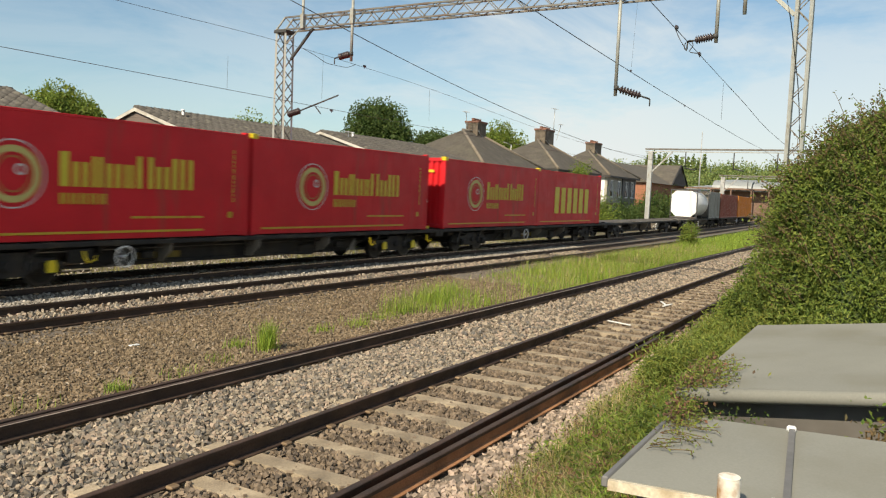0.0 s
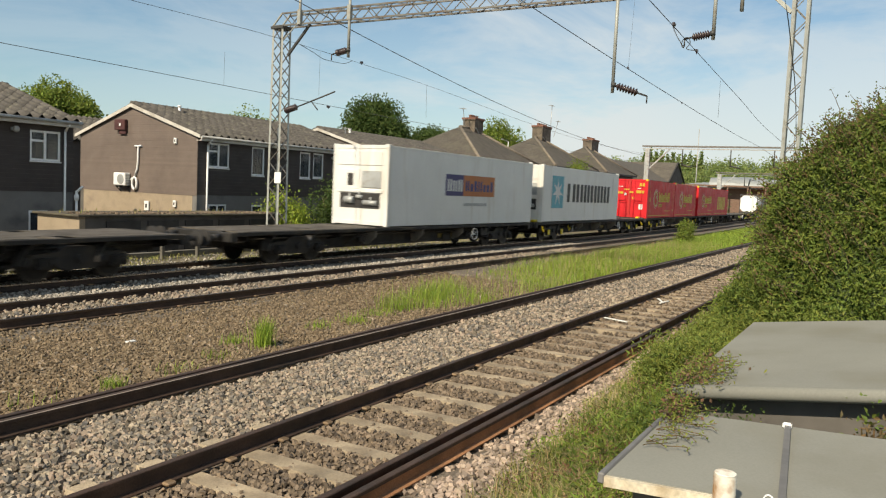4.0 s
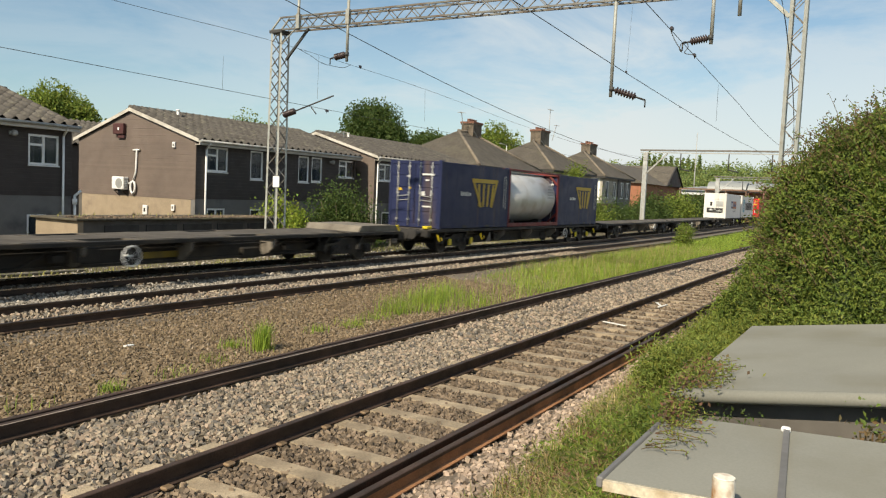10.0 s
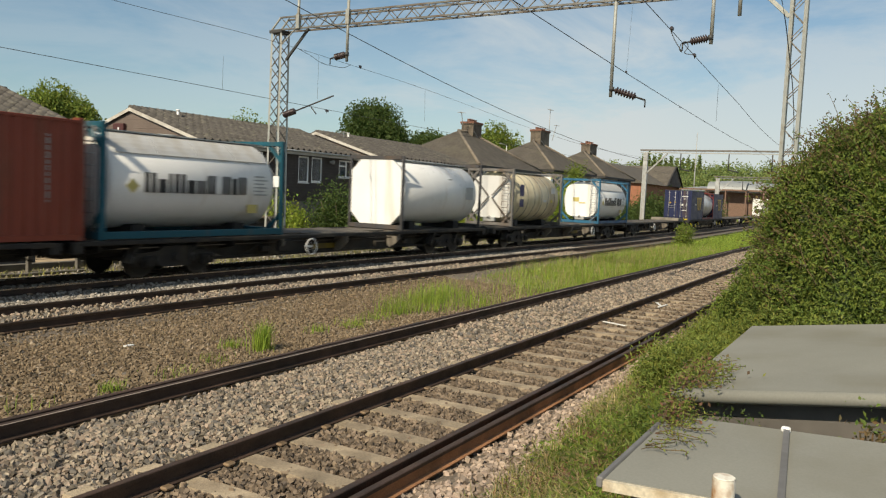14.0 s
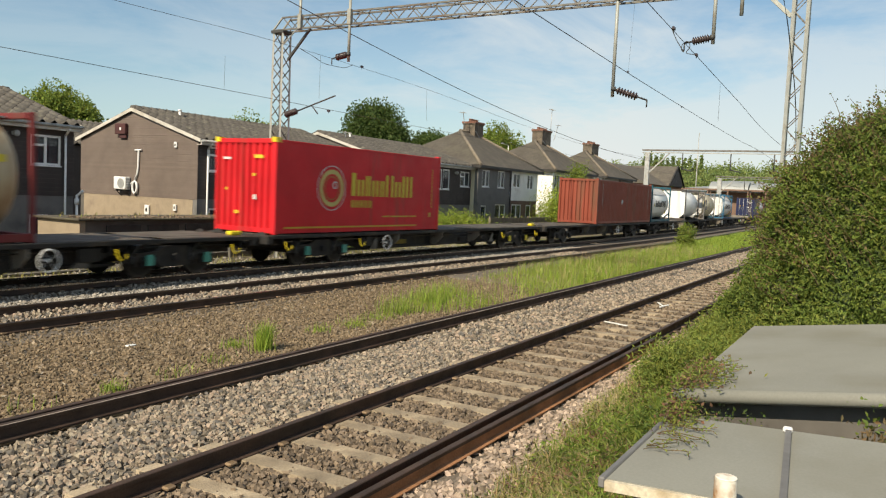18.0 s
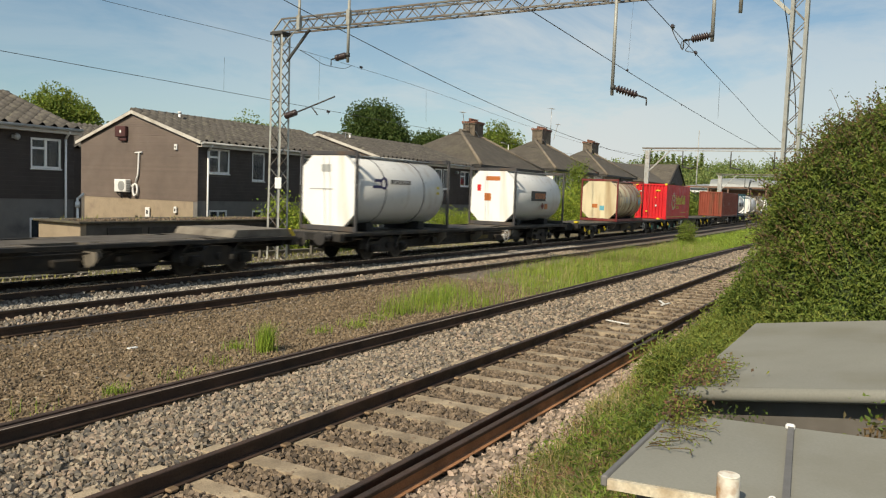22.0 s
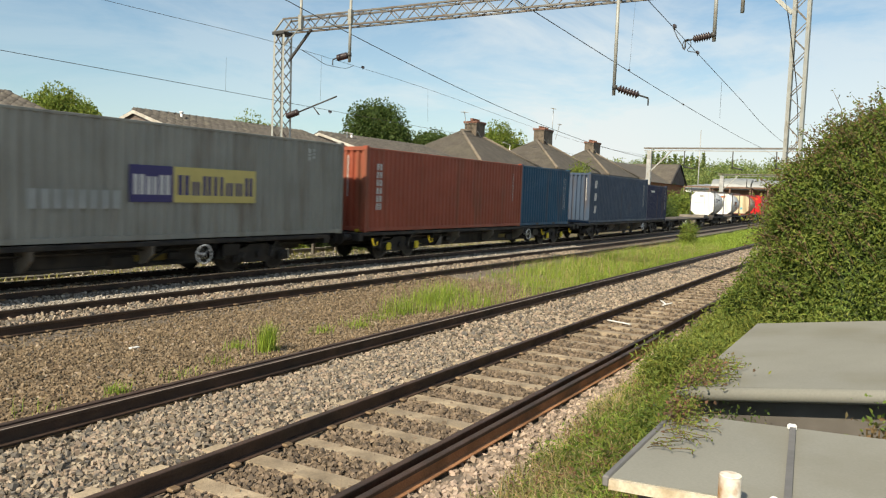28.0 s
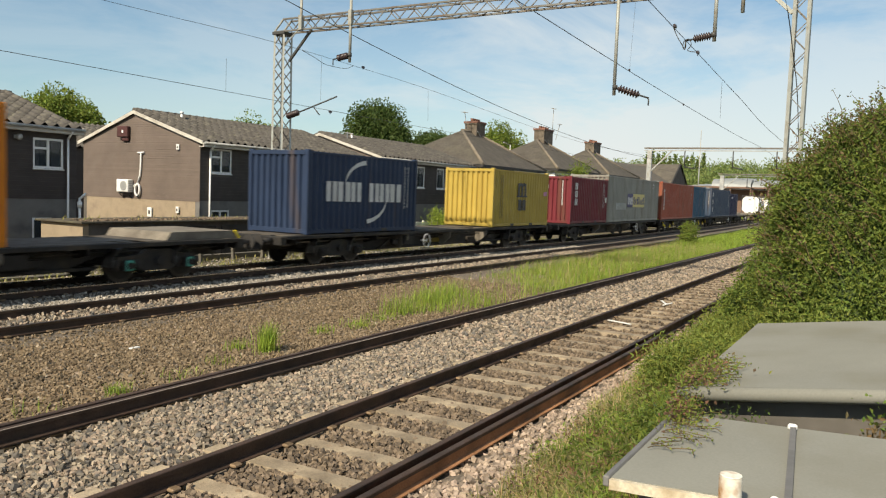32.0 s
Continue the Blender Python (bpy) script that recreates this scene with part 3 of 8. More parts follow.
terrace(35.45, 46.62, 24.5, [(35.88, 2.94, 37.1, 3.89), (38.48, 2.65, 39.36, 3.93), (39.46, 2.66, 40.36, 3.93), (41.8, 2.65, 42.72, 3.91), (42.83, 2.66, 43.7, 3.93), (45.12, 2.9, 46.42, 3.89)],
             [(36.3, -0.3, 37.2, 1.2)], (35.62,), eave=4.24, label="dark boarded terraced house at the end of its row")
# things fixed to the brown gable
gx = 23.54
bm = nb()
box(bm, gx - 0.34, 29.58, 1.93, gx - 0.04, 30.36, 2.50, 0.03)
ac = part("air_conditioner", bm, M["upvc"])
tagged(ac, "white air conditioning unit on the brown gable", "air conditioner")
bm = nb()
tube(bm, (gx - 0.36, 29.86, 2.21), (gx - 0.338, 29.86, 2.21), 0.215, 18)
tube(bm, (gx - 0.372, 29.86, 2.21), (gx - 0.36, 29.86, 2.21), 0.05, 10)
part("fan_grille", bm, M["steel_grey"], ac)
bm = nb()
for k in range(6):
    box(bm, gx - 0.30, 29.566, 2.0 + 0.075 * k, gx - 0.08, 29.579, 2.03 + 0.075 * k)
part("side_louvre", bm, M["steel_grey"], ac)
br = None
for yy in (29.66, 30.2):
    bm = nb()
    box(bm, gx - 0.30, yy, 1.86, gx, yy + 0.05, 1.93)
    strut(bm, (gx - 0.28, yy + 0.025, 1.88), (gx - 0.02, yy + 0.025, 1.66), 0.03)
    part("bracket", bm, M["dark_steel"], ac)
bm = nb()
sweep(bm, [(gx - 0.07, a, b) for a, b in ((29.04, 3.72), (29.05, 3.35), (29.06, 3.0), (29.10, 2.68), (29.22, 2.42), (29.38, 2.28), (29.52, 2.2))], 0.045, 8)
sweep(bm, [(gx - 0.11, 29.22 + 0.15 * math.cos(2 * math.pi * i / 18), 2.05 + 0.27 * math.sin(2 * math.pi * i / 18)) for i in range(19)], 0.05, 8)
tube(bm, (gx - 0.07, 28.84, 3.72), (gx - 0.07, 29.28, 3.70), 0.04, 8)
tagged(part("hose_loop", bm, M["upvc"]), "white coiled hose fixed on the brown gable", "hose")
bm = nb()
box(bm, gx - 0.20, 29.82, 4.40, gx - 0.03, 30.52, 4.88, 0.02)
# the shadow below the box, built as a dark block
box(bm, gx - 0.12, 29.86, 4.22, gx - 0.03, 30.3, 4.41, 0.02)
al = part("alarm_box", bm, mat("dark_red_box", (0.07, 0.022, 0.02), 0.6))
tagged(al, "dark red alarm box beneath the gable, its shadow modelled below", "alarm box")
bm = nb()
box(bm, gx - 0.206, 30.08, 4.58, gx - 0.198, 30.18, 4.70)
part("lamp", bm, M["upvc"], al)
for yy, zz, hh, ww in ((26.7, 3.84, 0.24, 0.17), (28.44, 0.88, 0.42, 0.28), (26.68, 1.12, 0.28, 0.18)):
    bm = nb()
    box(bm, gx - 0.10, yy - ww / 2, zz, gx - 0.03, yy + ww / 2, zz + hh, 0.012)
    v = part("wall_vent", bm, M["upvc"])
    # dark plate on the cover, standing in for the shade inside the vent
    bm = nb()
    box(bm, gx - 0.106, yy - ww / 5, zz + hh * 0.3, gx - 0.098, yy + ww / 5, zz + hh * 0.7)
    part("opening", bm, M["dark_steel"], v)
    tagged(v, "small white vent cover on the gable", "vent")


def hip_roof(x0, x1, y0, y1, z0, z1, inset, o=0.35):
    bm = nb()
    x0, x1, y0, y1 = x0 - o, x1 + o, y0 - o, y1 + o
    ym = (y0 + y1) / 2
    a = [bm.verts.new(p) for p in ((x0, y0, z0), (x1, y0, z0), (x1, y1, z0), (x0, y1, z0), (x0 + inset, ym, z1), (x1 - inset, ym, z1))]
    for q in ((0, 1, 5, 4), (1, 2, 5), (2, 3, 4, 5), (3, 0, 4), (3, 2, 1, 0)):
        bm.faces.new([a[i] for i in q])
    return bm, ym


def semi(x0, x1, y, eave, ridge, left_m, right_m, side_m, wins, low, chim, inset, base, label):
    h = holder("semi_detached_house")
    d, xm, t = 7.6, (x0 + x1) / 2, 0.25
    for a, b, m in ((x0, xm, left_m), (xm, x1, right_m)):
        bm = nb()
        hl = [w for w in wins + low if a - 0.1 <= w[0] and w[2] <= b + 0.1]
        holed_wall(bm, a + 0.01, b - 0.01, base, eave, y, t, [w for w in hl if w[1] > base])
        part("front_wall", bm, M[m], h)
        bm = nb()
        holed_wall(bm, a + 0.01, b - 0.01, -1.25, base, y + (0.0 if m == "grey_render" else 0.03), t, [w for w in hl if w[1] < base])
        part("lower_wall", bm, M["grey_render" if m == "grey_render" else "dark_brick"], h)
        bm = nb()
        box(bm, a, y + d - t, -1.25, b, y + d, eave)
        part("back_wall", bm, M[m], h)
    for xx in (x0, x1 - t):
        bm = nb()
        box(bm, xx + 0.006, y + t, -1.25, xx + t - 0.006, y + d - t, eave)
        part("side_wall", bm, M[side_m], h)
    bm = nb()
    box(bm, x0 + t, y + t, 1.2, x1 - t, y + d - t, 1.35)
    part("floor", bm, M["room"], h)
    bm, ym = hip_roof(x0, x1, y, y + d, eave - 0.05, ridge, inset)
    roof = part("roof", bm, M["brown_tile"], h, "brown tiled hipped roof")
    bm = nb()      # courses of tiles, each a thin step on the front slope and on the end slope
    o = 0.35
    for k in range(22):
        f0, f1 = k / 22, (k + 1.1) / 22
        p = []
        for f, lift in ((f0, 0.035), (f1, 0.012)):
            yy = (y - o) + (ym - y + o) * f
            zz = eave - 0.05 + (ridge - eave + 0.05) * f
            p.append(((x0 - o + inset * f, yy, zz + lift * 0.55), (x1 + o - inset * f, yy, zz + lift)))
        bm.faces.new([bm.verts.new(v) for v in (p[0][0], p[0][1], p[1][1], p[1][0])])
        q = []
        for f, lift in ((f0, 0.035), (f1, 0.012)):
            half = (d / 2 + o) * (1 - f)
            zz = eave - 0.05 + (ridge - eave + 0.05) * f
            q.append(((x0 - o + inset * f - 0.006, ym - half, zz + lift), (x0 - o + inset * f - 0.006, ym + half, zz + lift)))
        bm.faces.new([bm.verts.new(v) for v in (q[0][1], q[0][0], q[1][0], q[1][1])])
    tagged(part("tiling", bm, M["brown_tile"], roof), kind="stuff")
    bm = nb()
    tube(bm, (x0 - o, y - o, eave), (x0 - o + inset, ym, ridge + 0.03), 0.11, 8)
    tube(bm, (x1 + o, y - o, eave), (x1 + o - inset, ym, ridge + 0.03), 0.11, 8)
    tube(bm, (x0 - o + inset, ym, ridge + 0.03), (x1 + o - inset, ym, ridge + 0.03), 0.11, 8)
    part("hip_tiles", bm, M["hip_tile"], roof)
    bm = nb()
    box(bm, x0 - o, y - o - 0.02, eave - 0.22, x1 + o, y - o + 0.03, eave - 0.04)
    box(bm, x0 - o - 0.02, y - o, eave - 0.22, x0 - o + 0.03, y + d + o, eave - 0.04)
    part("fascia", bm, M["dark_steel"], h)
    for cx, w2, top in chim:       # stack, oversailing courses, flaunching and pots
        bm = nb()
        w2 *= 1.22
        box(bm, cx - w2, ym - 0.5, ridge - 1.6, cx + w2, ym + 0.5, top - 0.36)
        box(bm, cx - w2 - 0.05, ym - 0.55, top - 0.44, cx + w2 + 0.05, ym + 0.55, top - 0.36)
        ch = part("chimney", bm, M["chimney_brick"], h, "brown brick chimney stack")
        bm = nb()
        box(bm, cx - w2 - 0.09, ym - 0.59, top - 0.36, cx + w2 + 0.09, ym + 0.59, top - 0.22, 0.02)
        part("capping", bm, M["pot"], ch, "red tile course round the stack")
        n = 4
        for i in range(n):
            px = cx - w2 + 0.2 + (2 * w2 - 0.4) * i / (n - 1)
            bm = nb()
            tube(bm, (px, ym, top - 0.22), (px, ym, top - 0.02), 0.14, 10, 0.12)
            tube(bm, (px, ym, top - 0.04), (px, ym, top), 0.15, 10)
            part("chimney_pot", bm, M["pot"], ch)
        bm = nb()          # lead at the foot of the stack
        strut(bm, (cx + w2 * 0.1, ym - 0.54, ridge - 0.42), (cx - w2 + 0.1, ym - 0.52, ridge + 0.06), 0.10, 0.03)
        part("flashing", bm, M["lead"], ch)
    for w in wins + low:
        window(h, *w, y, 2 if w[2] - w[0] > 1.1 else 1, False)
    bm = nb()
    tube(bm, (xm, y - 0.06, -1.2), (xm, y - 0.06, eave - 0.1), 0.05, 8)
    part("downpipe", bm, M["dark_steel"], h)
    tagged(h, label, "house", group="semi-detached houses by the line")
    return h


semi(46.68, 56.93, 24.0, 4.44, 7.06, "grey_render", "white_render", "cream_render",
     [(47.3, 2.97, 48.43, 4.12), (49.73, 2.97, 50.86, 4.16), (52.41, 3.05, 53.66, 4.11), (54.94, 2.99, 56.07, 4.11)],
     [(47.3, 0.6, 48.1, 1.7), (49.47, 0.6, 51.2, 1.8), (52.3, 0.6, 54.0, 1.82), (54.9, 0.7, 55.8, 1.8)], ((52.9, 0.57, 8.1),), 4.5, 2.1, "semi-detached house, half grey and half white, tiled roof")
semi(61.3, 71.6, 24.5, 4.82, 7.53, "white_render", "pebble_dash", "white_render",
     [(61.75, 2.7, 62.85, 4.4), (63.5, 2.7, 64.4, 4.4), (67.0, 2.7, 68.2, 4.4), (69.6, 2.7, 70.8, 4.4)],
     [(62.4, 0.4, 64.2, 1.7), (68.2, 0.4, 70.2, 1.7)], ((67.52, 0.85, 8.85),), 5.0, 2.1, "semi-detached house with white side wall and hipped roof")
semi(74.95, 84.8, 24.5, 4.85, 7.55, "pebble_dash", "grey_render", "white_render",
     [(76.0, 2.7, 77.0, 4.4), (78.4, 2.7, 79.6, 4.4), (81.0, 2.7, 82.2, 4.4), (83.1, 2.7, 84.2, 4.4)],
     [(76.4, 0.4, 78.2, 1.7), (82.2, 0.4, 84.2, 1.7)], ((81.3, 0.9, 8.68),), 4.85, 2.1, "semi-detached house with white end and brown roof")
# brick house at the far end, with a dark timbered cross gable
h = holder("brick_house")
bm = nb()
holed_wall(bm, 98.0, 119.0, -1.0, 4.9, 27.0, 0.3, [(111.5, 1.8, 113.2, 3.4), (115, 1.8, 116.6, 3.4)])
box(bm, 98.0, 27.3, -1.0, 98.3, 36, 4.9)
box(bm, 118.7, 27.3, -1.0, 119, 36, 4.9)
box(bm, 98.3, 35.7, -1.0, 118.7, 36, 4.9)
part("wall", bm, M["brick"], h)
bm = nb()
prism(bm, ((26.5, 4.8), (36.5, 4.8), (31.5, 7.3)), 20.5, "x", 97.6)
part("roof", bm, M["brown_tile"], h)
bm = nb()
prism(bm, ((109.4, 4.8), (118.9, 4.8), (114.15, 7.75)), 9.0, "y", 26.6)
cg = part("cross_gable", bm, M["brown_tile"], h)
bm = nb()
prism(bm, ((110.2, 4.85), (118.1, 4.85), (114.15, 7.3)), 0.06, "y", 26.53)
part("gable_panel", bm, M["cladding"], cg, "dark brown boards in the gable")
bm = nb()
for xa, xb in ((109.4, 114.15), (118.9, 114.15)):
    strut(bm, (xa, 26.5, 4.85), (xb, 26.5, 7.8), 0.2, 0.06)
part("barge_board", bm, M["dark_steel"], cg)
for w in ((111.5, 1.8, 113.2, 3.4), (115, 1.8, 116.6, 3.4)):
    window(h, *w, 27.0, 2, False)
tagged(h, "red brick house with brown roof and dark gable", "house")

# aerials
for ax, ay, za, zb, lean, span in ((69.6, 28.3, 8.3, 10.84, 0.12, 0.55), (70.3, 28.2, 8.2, 9.5, 0.95, 0.35), (51.6, 27.8, 7.4, 8.5, -0.45, 0.3), (36.6, 27.6, 5.0, 5.75, 0.05, 0.35)):
    a = holder("television_aerial", pose(ax, ay, za))
    hh = zb - za
    bm = nb()
    tube(bm, (0, 0, -0.3), (lean, 0, hh), 0.028, 6)
    part("pole", bm, M["steel_grey"], a)
    bm = nb()
    tube(bm, (lean - span, 0, hh - 0.1), (lean + span, 0, hh - 0.05), 0.018, 6)
    bo = part("boom", bm, M["steel_grey"], a)
    rd = None
    bm = nb()
    tube(bm, (0, -0.2, 0), (0, 0.2, 0), 0.01, 5)
    for i in range(5):
        m = pose(lean - span * 0.9 + span * 0.45 * i, 0, hh - 0.075)
        rd = part("rod", bm, M["steel_grey"], bo, at=m) if rd is None else (again(rd, m), rd)[1]
    tagged(a, "thin metal television aerial above the roofs", "aerial", group="television aerials")

# flat-roofed garage block below the gable, and garden fences
g = holder("garage_block")
bm = nb()
box(bm, 15.25, 21.5, -1.25, 15.45, 23.6, 1.05)
part("end_wall", bm, M["block_wall"], g, "buff block end wall")
bm = nb()
box(bm, 15.46, 21.52, -1.25, 24.2, 21.7, 1.05)
box(bm, 15.46, 23.4, -1.25, 24.2, 23.58, 1.05)
box(bm, 24.0, 21.7, -1.25, 24.2, 23.4, 1.05)
part("side_wall", bm, M["room"], g, "dark side wall")
bm = nb()
box(bm, 15.12, 21.38, 1.052, 24.35, 23.72, 1.12, 0.015)
part("flat_roof", bm, M["felt"], g, "dark mossy felt roof")
bm = nb()
for i in range(5):
    box(bm, 16.2 + 1.6 * i, 21.47, -0.2, 17.5 + 1.6 * i, 21.515, 0.9)
part("garage_doors", bm, M["dark_steel"], g)
tagged(g, "low flat-roofed garage block with buff end wall", "garage")


def fence(x0, x1, y, top, material, label):
    f = holder("garden_fence")
    tagged(f, label, "fence", group="garden fences")
    n = int((x1 - x0) / 1.8)
    bm = nb()
    box(bm, -0.05, -0.05, -1.3, 0.05, 0.05, top + 0.08)
    po = None
    for i in range(n + 1):
        m = pose(x0 + (x1 - x0) * i / n, y, 0)
        po = part("post", bm, material, f, at=m) if po is None else (again(po, m), po)[1]
    bm = nb()
    box(bm, 0, -0.012, -1.2, 0.135, 0.012, top, 0.004)
    bo = None
    k = int((x1 - x0) / 0.145)
    for i in range(k):
        m = pose(x0 + i * 0.145, y - 0.06, random.uniform(-0.02, 0.02))
        bo = part("board", bm, material, f, at=m) if bo is None else (again(bo, m), bo)[1]
    return f


M["old_wood"] = mat("old_wood", (0.22, 0.185, 0.14), 0.9, vary=0.25, scale=2, grain=0.3, grain_scale=25, spread=0.18)
fence(45.5, 58.0, 22.4, 0.95, M["old_wood"], "weathered grey board garden fence")
fence(36.2, 40.2, 23.2, 0.72, M["white_paint"], "low pale garden fence of boards")
fence(86, 100, 24.5, 0.8, M["old_wood"], "weathered brown board garden fence")


# a house row farther back, seen between the gables, and a white flue beside the near terrace
h = holder("rear_house")
bm = nb()
box(bm, 26.0, 45.4, -1.2, 40.0, 53.0, 4.5)
part("wall", bm, M["cladding"], h)
tagged(part("roof_slope", tiled_slope(25.8, 40.2, (45.0, 4.45), (49.2, 6.25)), M["pantile"], h, "weathered brown roof tiles"), kind="stuff")
bm = nb()
prism(bm, ((45.2, 4.42), (53.2, 4.42), (49.2, 6.2)), 13.9, "x", 26.05)
part("roof_deck", bm, M["room"], h)
tagged(h, "brown tiled house in a row farther back", "house")
bm = nb()
tube(bm, (17.68, 25.1, -1.2), (17.68, 25.1, 1.72), 0.045, 10)
bmesh.ops.create_uvsphere(bm, u_segments=10, v_segments=8, radius=0.05, matrix=pose(17.68, 25.1, 1.72))
tube(bm, (17.68, 25.1, 1.72), (17.86, 25.0, 1.92), 0.045, 10)
tube(bm, (17.68, 25.1, 1.42), (17.68, 25.1, 1.62), 0.085, 10)
tagged(part("flue_pipe", bm, M["upvc"]), "white elbowed flue pipe beside the house", "flue pipe")

# ---- electrification: masts, gantries, wires ----
M["gantry"] = mat("gantry_steel", (0.36, 0.37, 0.34), 0.6, 0.3, vary=0.2, scale=3, dirt=(0.22, 0.17, 0.11), dirt_amount=0.35, dirt_scale=3)
# paler gantry steel: the brightness of the sunlit mast legs is in the colour
M["mast_steel"] = mat("mast_steel", (0.50, 0.51, 0.47), 0.55, 0.2, vary=0.15, scale=3, dirt=(0.24, 0.19, 0.12), dirt_amount=0.22, dirt_scale=3)
M["boom_steel"] = mat("boom_steel", (0.17, 0.165, 0.15), 0.6, 0.3, vary=0.3, scale=3, dirt=(0.13, 0.085, 0.055), dirt_amount=0.4, dirt_scale=2.2)
M["porcelain"] = mat("porcelain", (0.05, 0.035, 0.035), 0.3, vary=0.2, scale=6)
M["wire"] = mat("wire", (0.065, 0.065, 0.062), 0.6, 0.4, vary=0.1)


def lattice_mast(x, y, z0, z1, w0, w1, parent, leg=0.065, bay=0.42, bar=0.028):
    legs = []
    for sx in (-1, 1):
        for sy in (-1, 1):
            bm = nb()
            strut(bm, (x + sx * w0, y + sy * w0, z0), (x + sx * w1, y + sy * w1, z1), leg)
            legs.append(part("mast_leg", bm, M["mast_steel"], parent))
    n = int((z1 - z0) / bay)
    for face in range(4):
        for i in range(n):
            bm = nb()
            f0, f1 = i / n, (i + 1) / n
            wa, wb = w0 + (w1 - w0) * f0, w0 + (w1 - w0) * f1
            za, zb = z0 + (z1 - z0) * f0, z0 + (z1 - z0) * f1
            s = 1 if i % 2 else -1
            if face < 2:
                k = -1 if face == 0 else 1
                strut(bm, (x - s * wa, y + k * wa, za), (x + s * wb, y + k * wb, zb), bar)
            else:
                k = -1 if face == 2 else 1
                strut(bm, (x + k * wa, y - s * wa, za), (x + k * wb, y + s * wb, zb), bar)
            part("lacing_bar", bm, M["boom_steel"], parent)
    bm = nb()
    box(bm, x - w0 - 0.25, y - w0 - 0.25, z0 - 0.3, x + w0 + 0.25, y + w0 + 0.25, z0 + 0.1, 0.03)
    part("footing", bm, M["concrete"], parent)


def insulator(parent, a, b, r=0.09, n=7):
    """A core with its sheds, each shed a piece."""
    a, b = Vector(a), Vector(b)
    bm = nb()
    tube(bm, a, b, r * 0.45, 10)
    core = part("insulator", bm, M["porcelain"], parent, "dark ribbed insulator")
    bm = nb()
    tube(bm, (0, 0, -0.03), (0, 0, 0.006), r * 0.5, 14, r, caps=False)
    tube(bm, (0, 0, 0.006), (0, 0, 0.03), r, 14, r * 0.5, caps=False)
    bmesh.ops.remove_doubles(bm, verts=bm.verts, dist=0.002)
    turn, disc = (b - a).to_track_quat("Z", "Y").to_matrix().to_4x4(), None
    for k in range(n):
        m = Matrix.Translation(a.lerp(b, (k + 0.6) / (n + 0.3))) @ turn
        disc = part("shed_disc", bm, M["porcelain"], core, at=m) if disc is None else (again(disc, m), disc)[1]
    return core


GX = 21.9
gan = holder("lattice_gantry")
tagged(gan, "grey steel lattice gantry carrying the overhead wires", "gantry")
lattice_mast(GX, 19.5, -0.4, 7.98, 0.25, 0.21, gan)
lattice_mast(GX, 2.27, 0.0, 11.5, 0.175, 0.165, gan, 0.062, 0.36, 0.022)
y0, y1 = 19.75, 2.0


def chord_z(y, top):
    k = (19.75 - y) / 17.75
    return (8.41 + 0.06 * k) if top else (7.985 + 0.06 * k)


for sx in (-0.2, 0.2):
    for top in (False, True):
        bm = nb()
        ye = y0 - 0.42 if top else y0
        strut(bm, (GX + sx, ye, chord_z(ye, top)), (GX + sx, y1, chord_z(y1, top)), 0.055)
        part("boom_chord", bm, M["boom_steel"], gan)
    bm = nb()                      # sloping end of the boom
    strut(bm, (GX + sx, y0, chord_z(y0, False)), (GX + sx, y0 - 0.42, chord_z(y0, True)), 0.05)
    part("boom_end", bm, M["gantry"], gan)
    n = 40
    for i in range(n):
        bm = nb()
        ya, yb = y0 + (y1 - y0) * i / n, y0 + (y1 - y0) * (i + 1) / n
        s = i % 2 == 0
        strut(bm, (GX + sx, min(ya, y0 - 0.42) if not s else ya, chord_z(ya, not s)), (GX + sx, yb, chord_z(yb, s)), 0.026)
        part("boom_lacing", bm, M["boom_steel"], gan)
for top in (False, True):
    for i in range(40):
        bm = nb()
        ya, yb = y0 - 0.42 + (y1 - y0 + 0.42) * i / 40, y0 - 0.42 + (y1 - y0 + 0.42) * (i + 1) / 40
        s = 0.2 if i % 2 else -0.2
        strut(bm, (GX - s, ya, chord_z(ya, top)), (GX + s, yb, chord_z(yb, top)), 0.024)
        part("boom_lacing", bm, M["boom_steel"], gan)
bm = nb()
strut(bm, (GX, 19.2, 6.95), (GX, 18.2, 8.0), 0.075)
part("knee_brace", bm, M["wire"], gan)
bm = nb()
strut(bm, (GX - 0.2, 19.28, 7.45), (GX - 0.2, 18.62, 8.0), 0.035)
part("knee_brace", bm, M["gantry"], gan)
bm = nb()
box(bm, GX - 0.27, 19.22, 7.88, GX + 0.27, 19.8, 7.985, 0.01)
part("mast_head", bm, M["wire"], gan)
bm = nb()
strut(bm, (GX, 2.5, 7.3), (GX, 3.2, 8.0), 0.10)
part("knee_brace", bm, M["gantry"], gan)
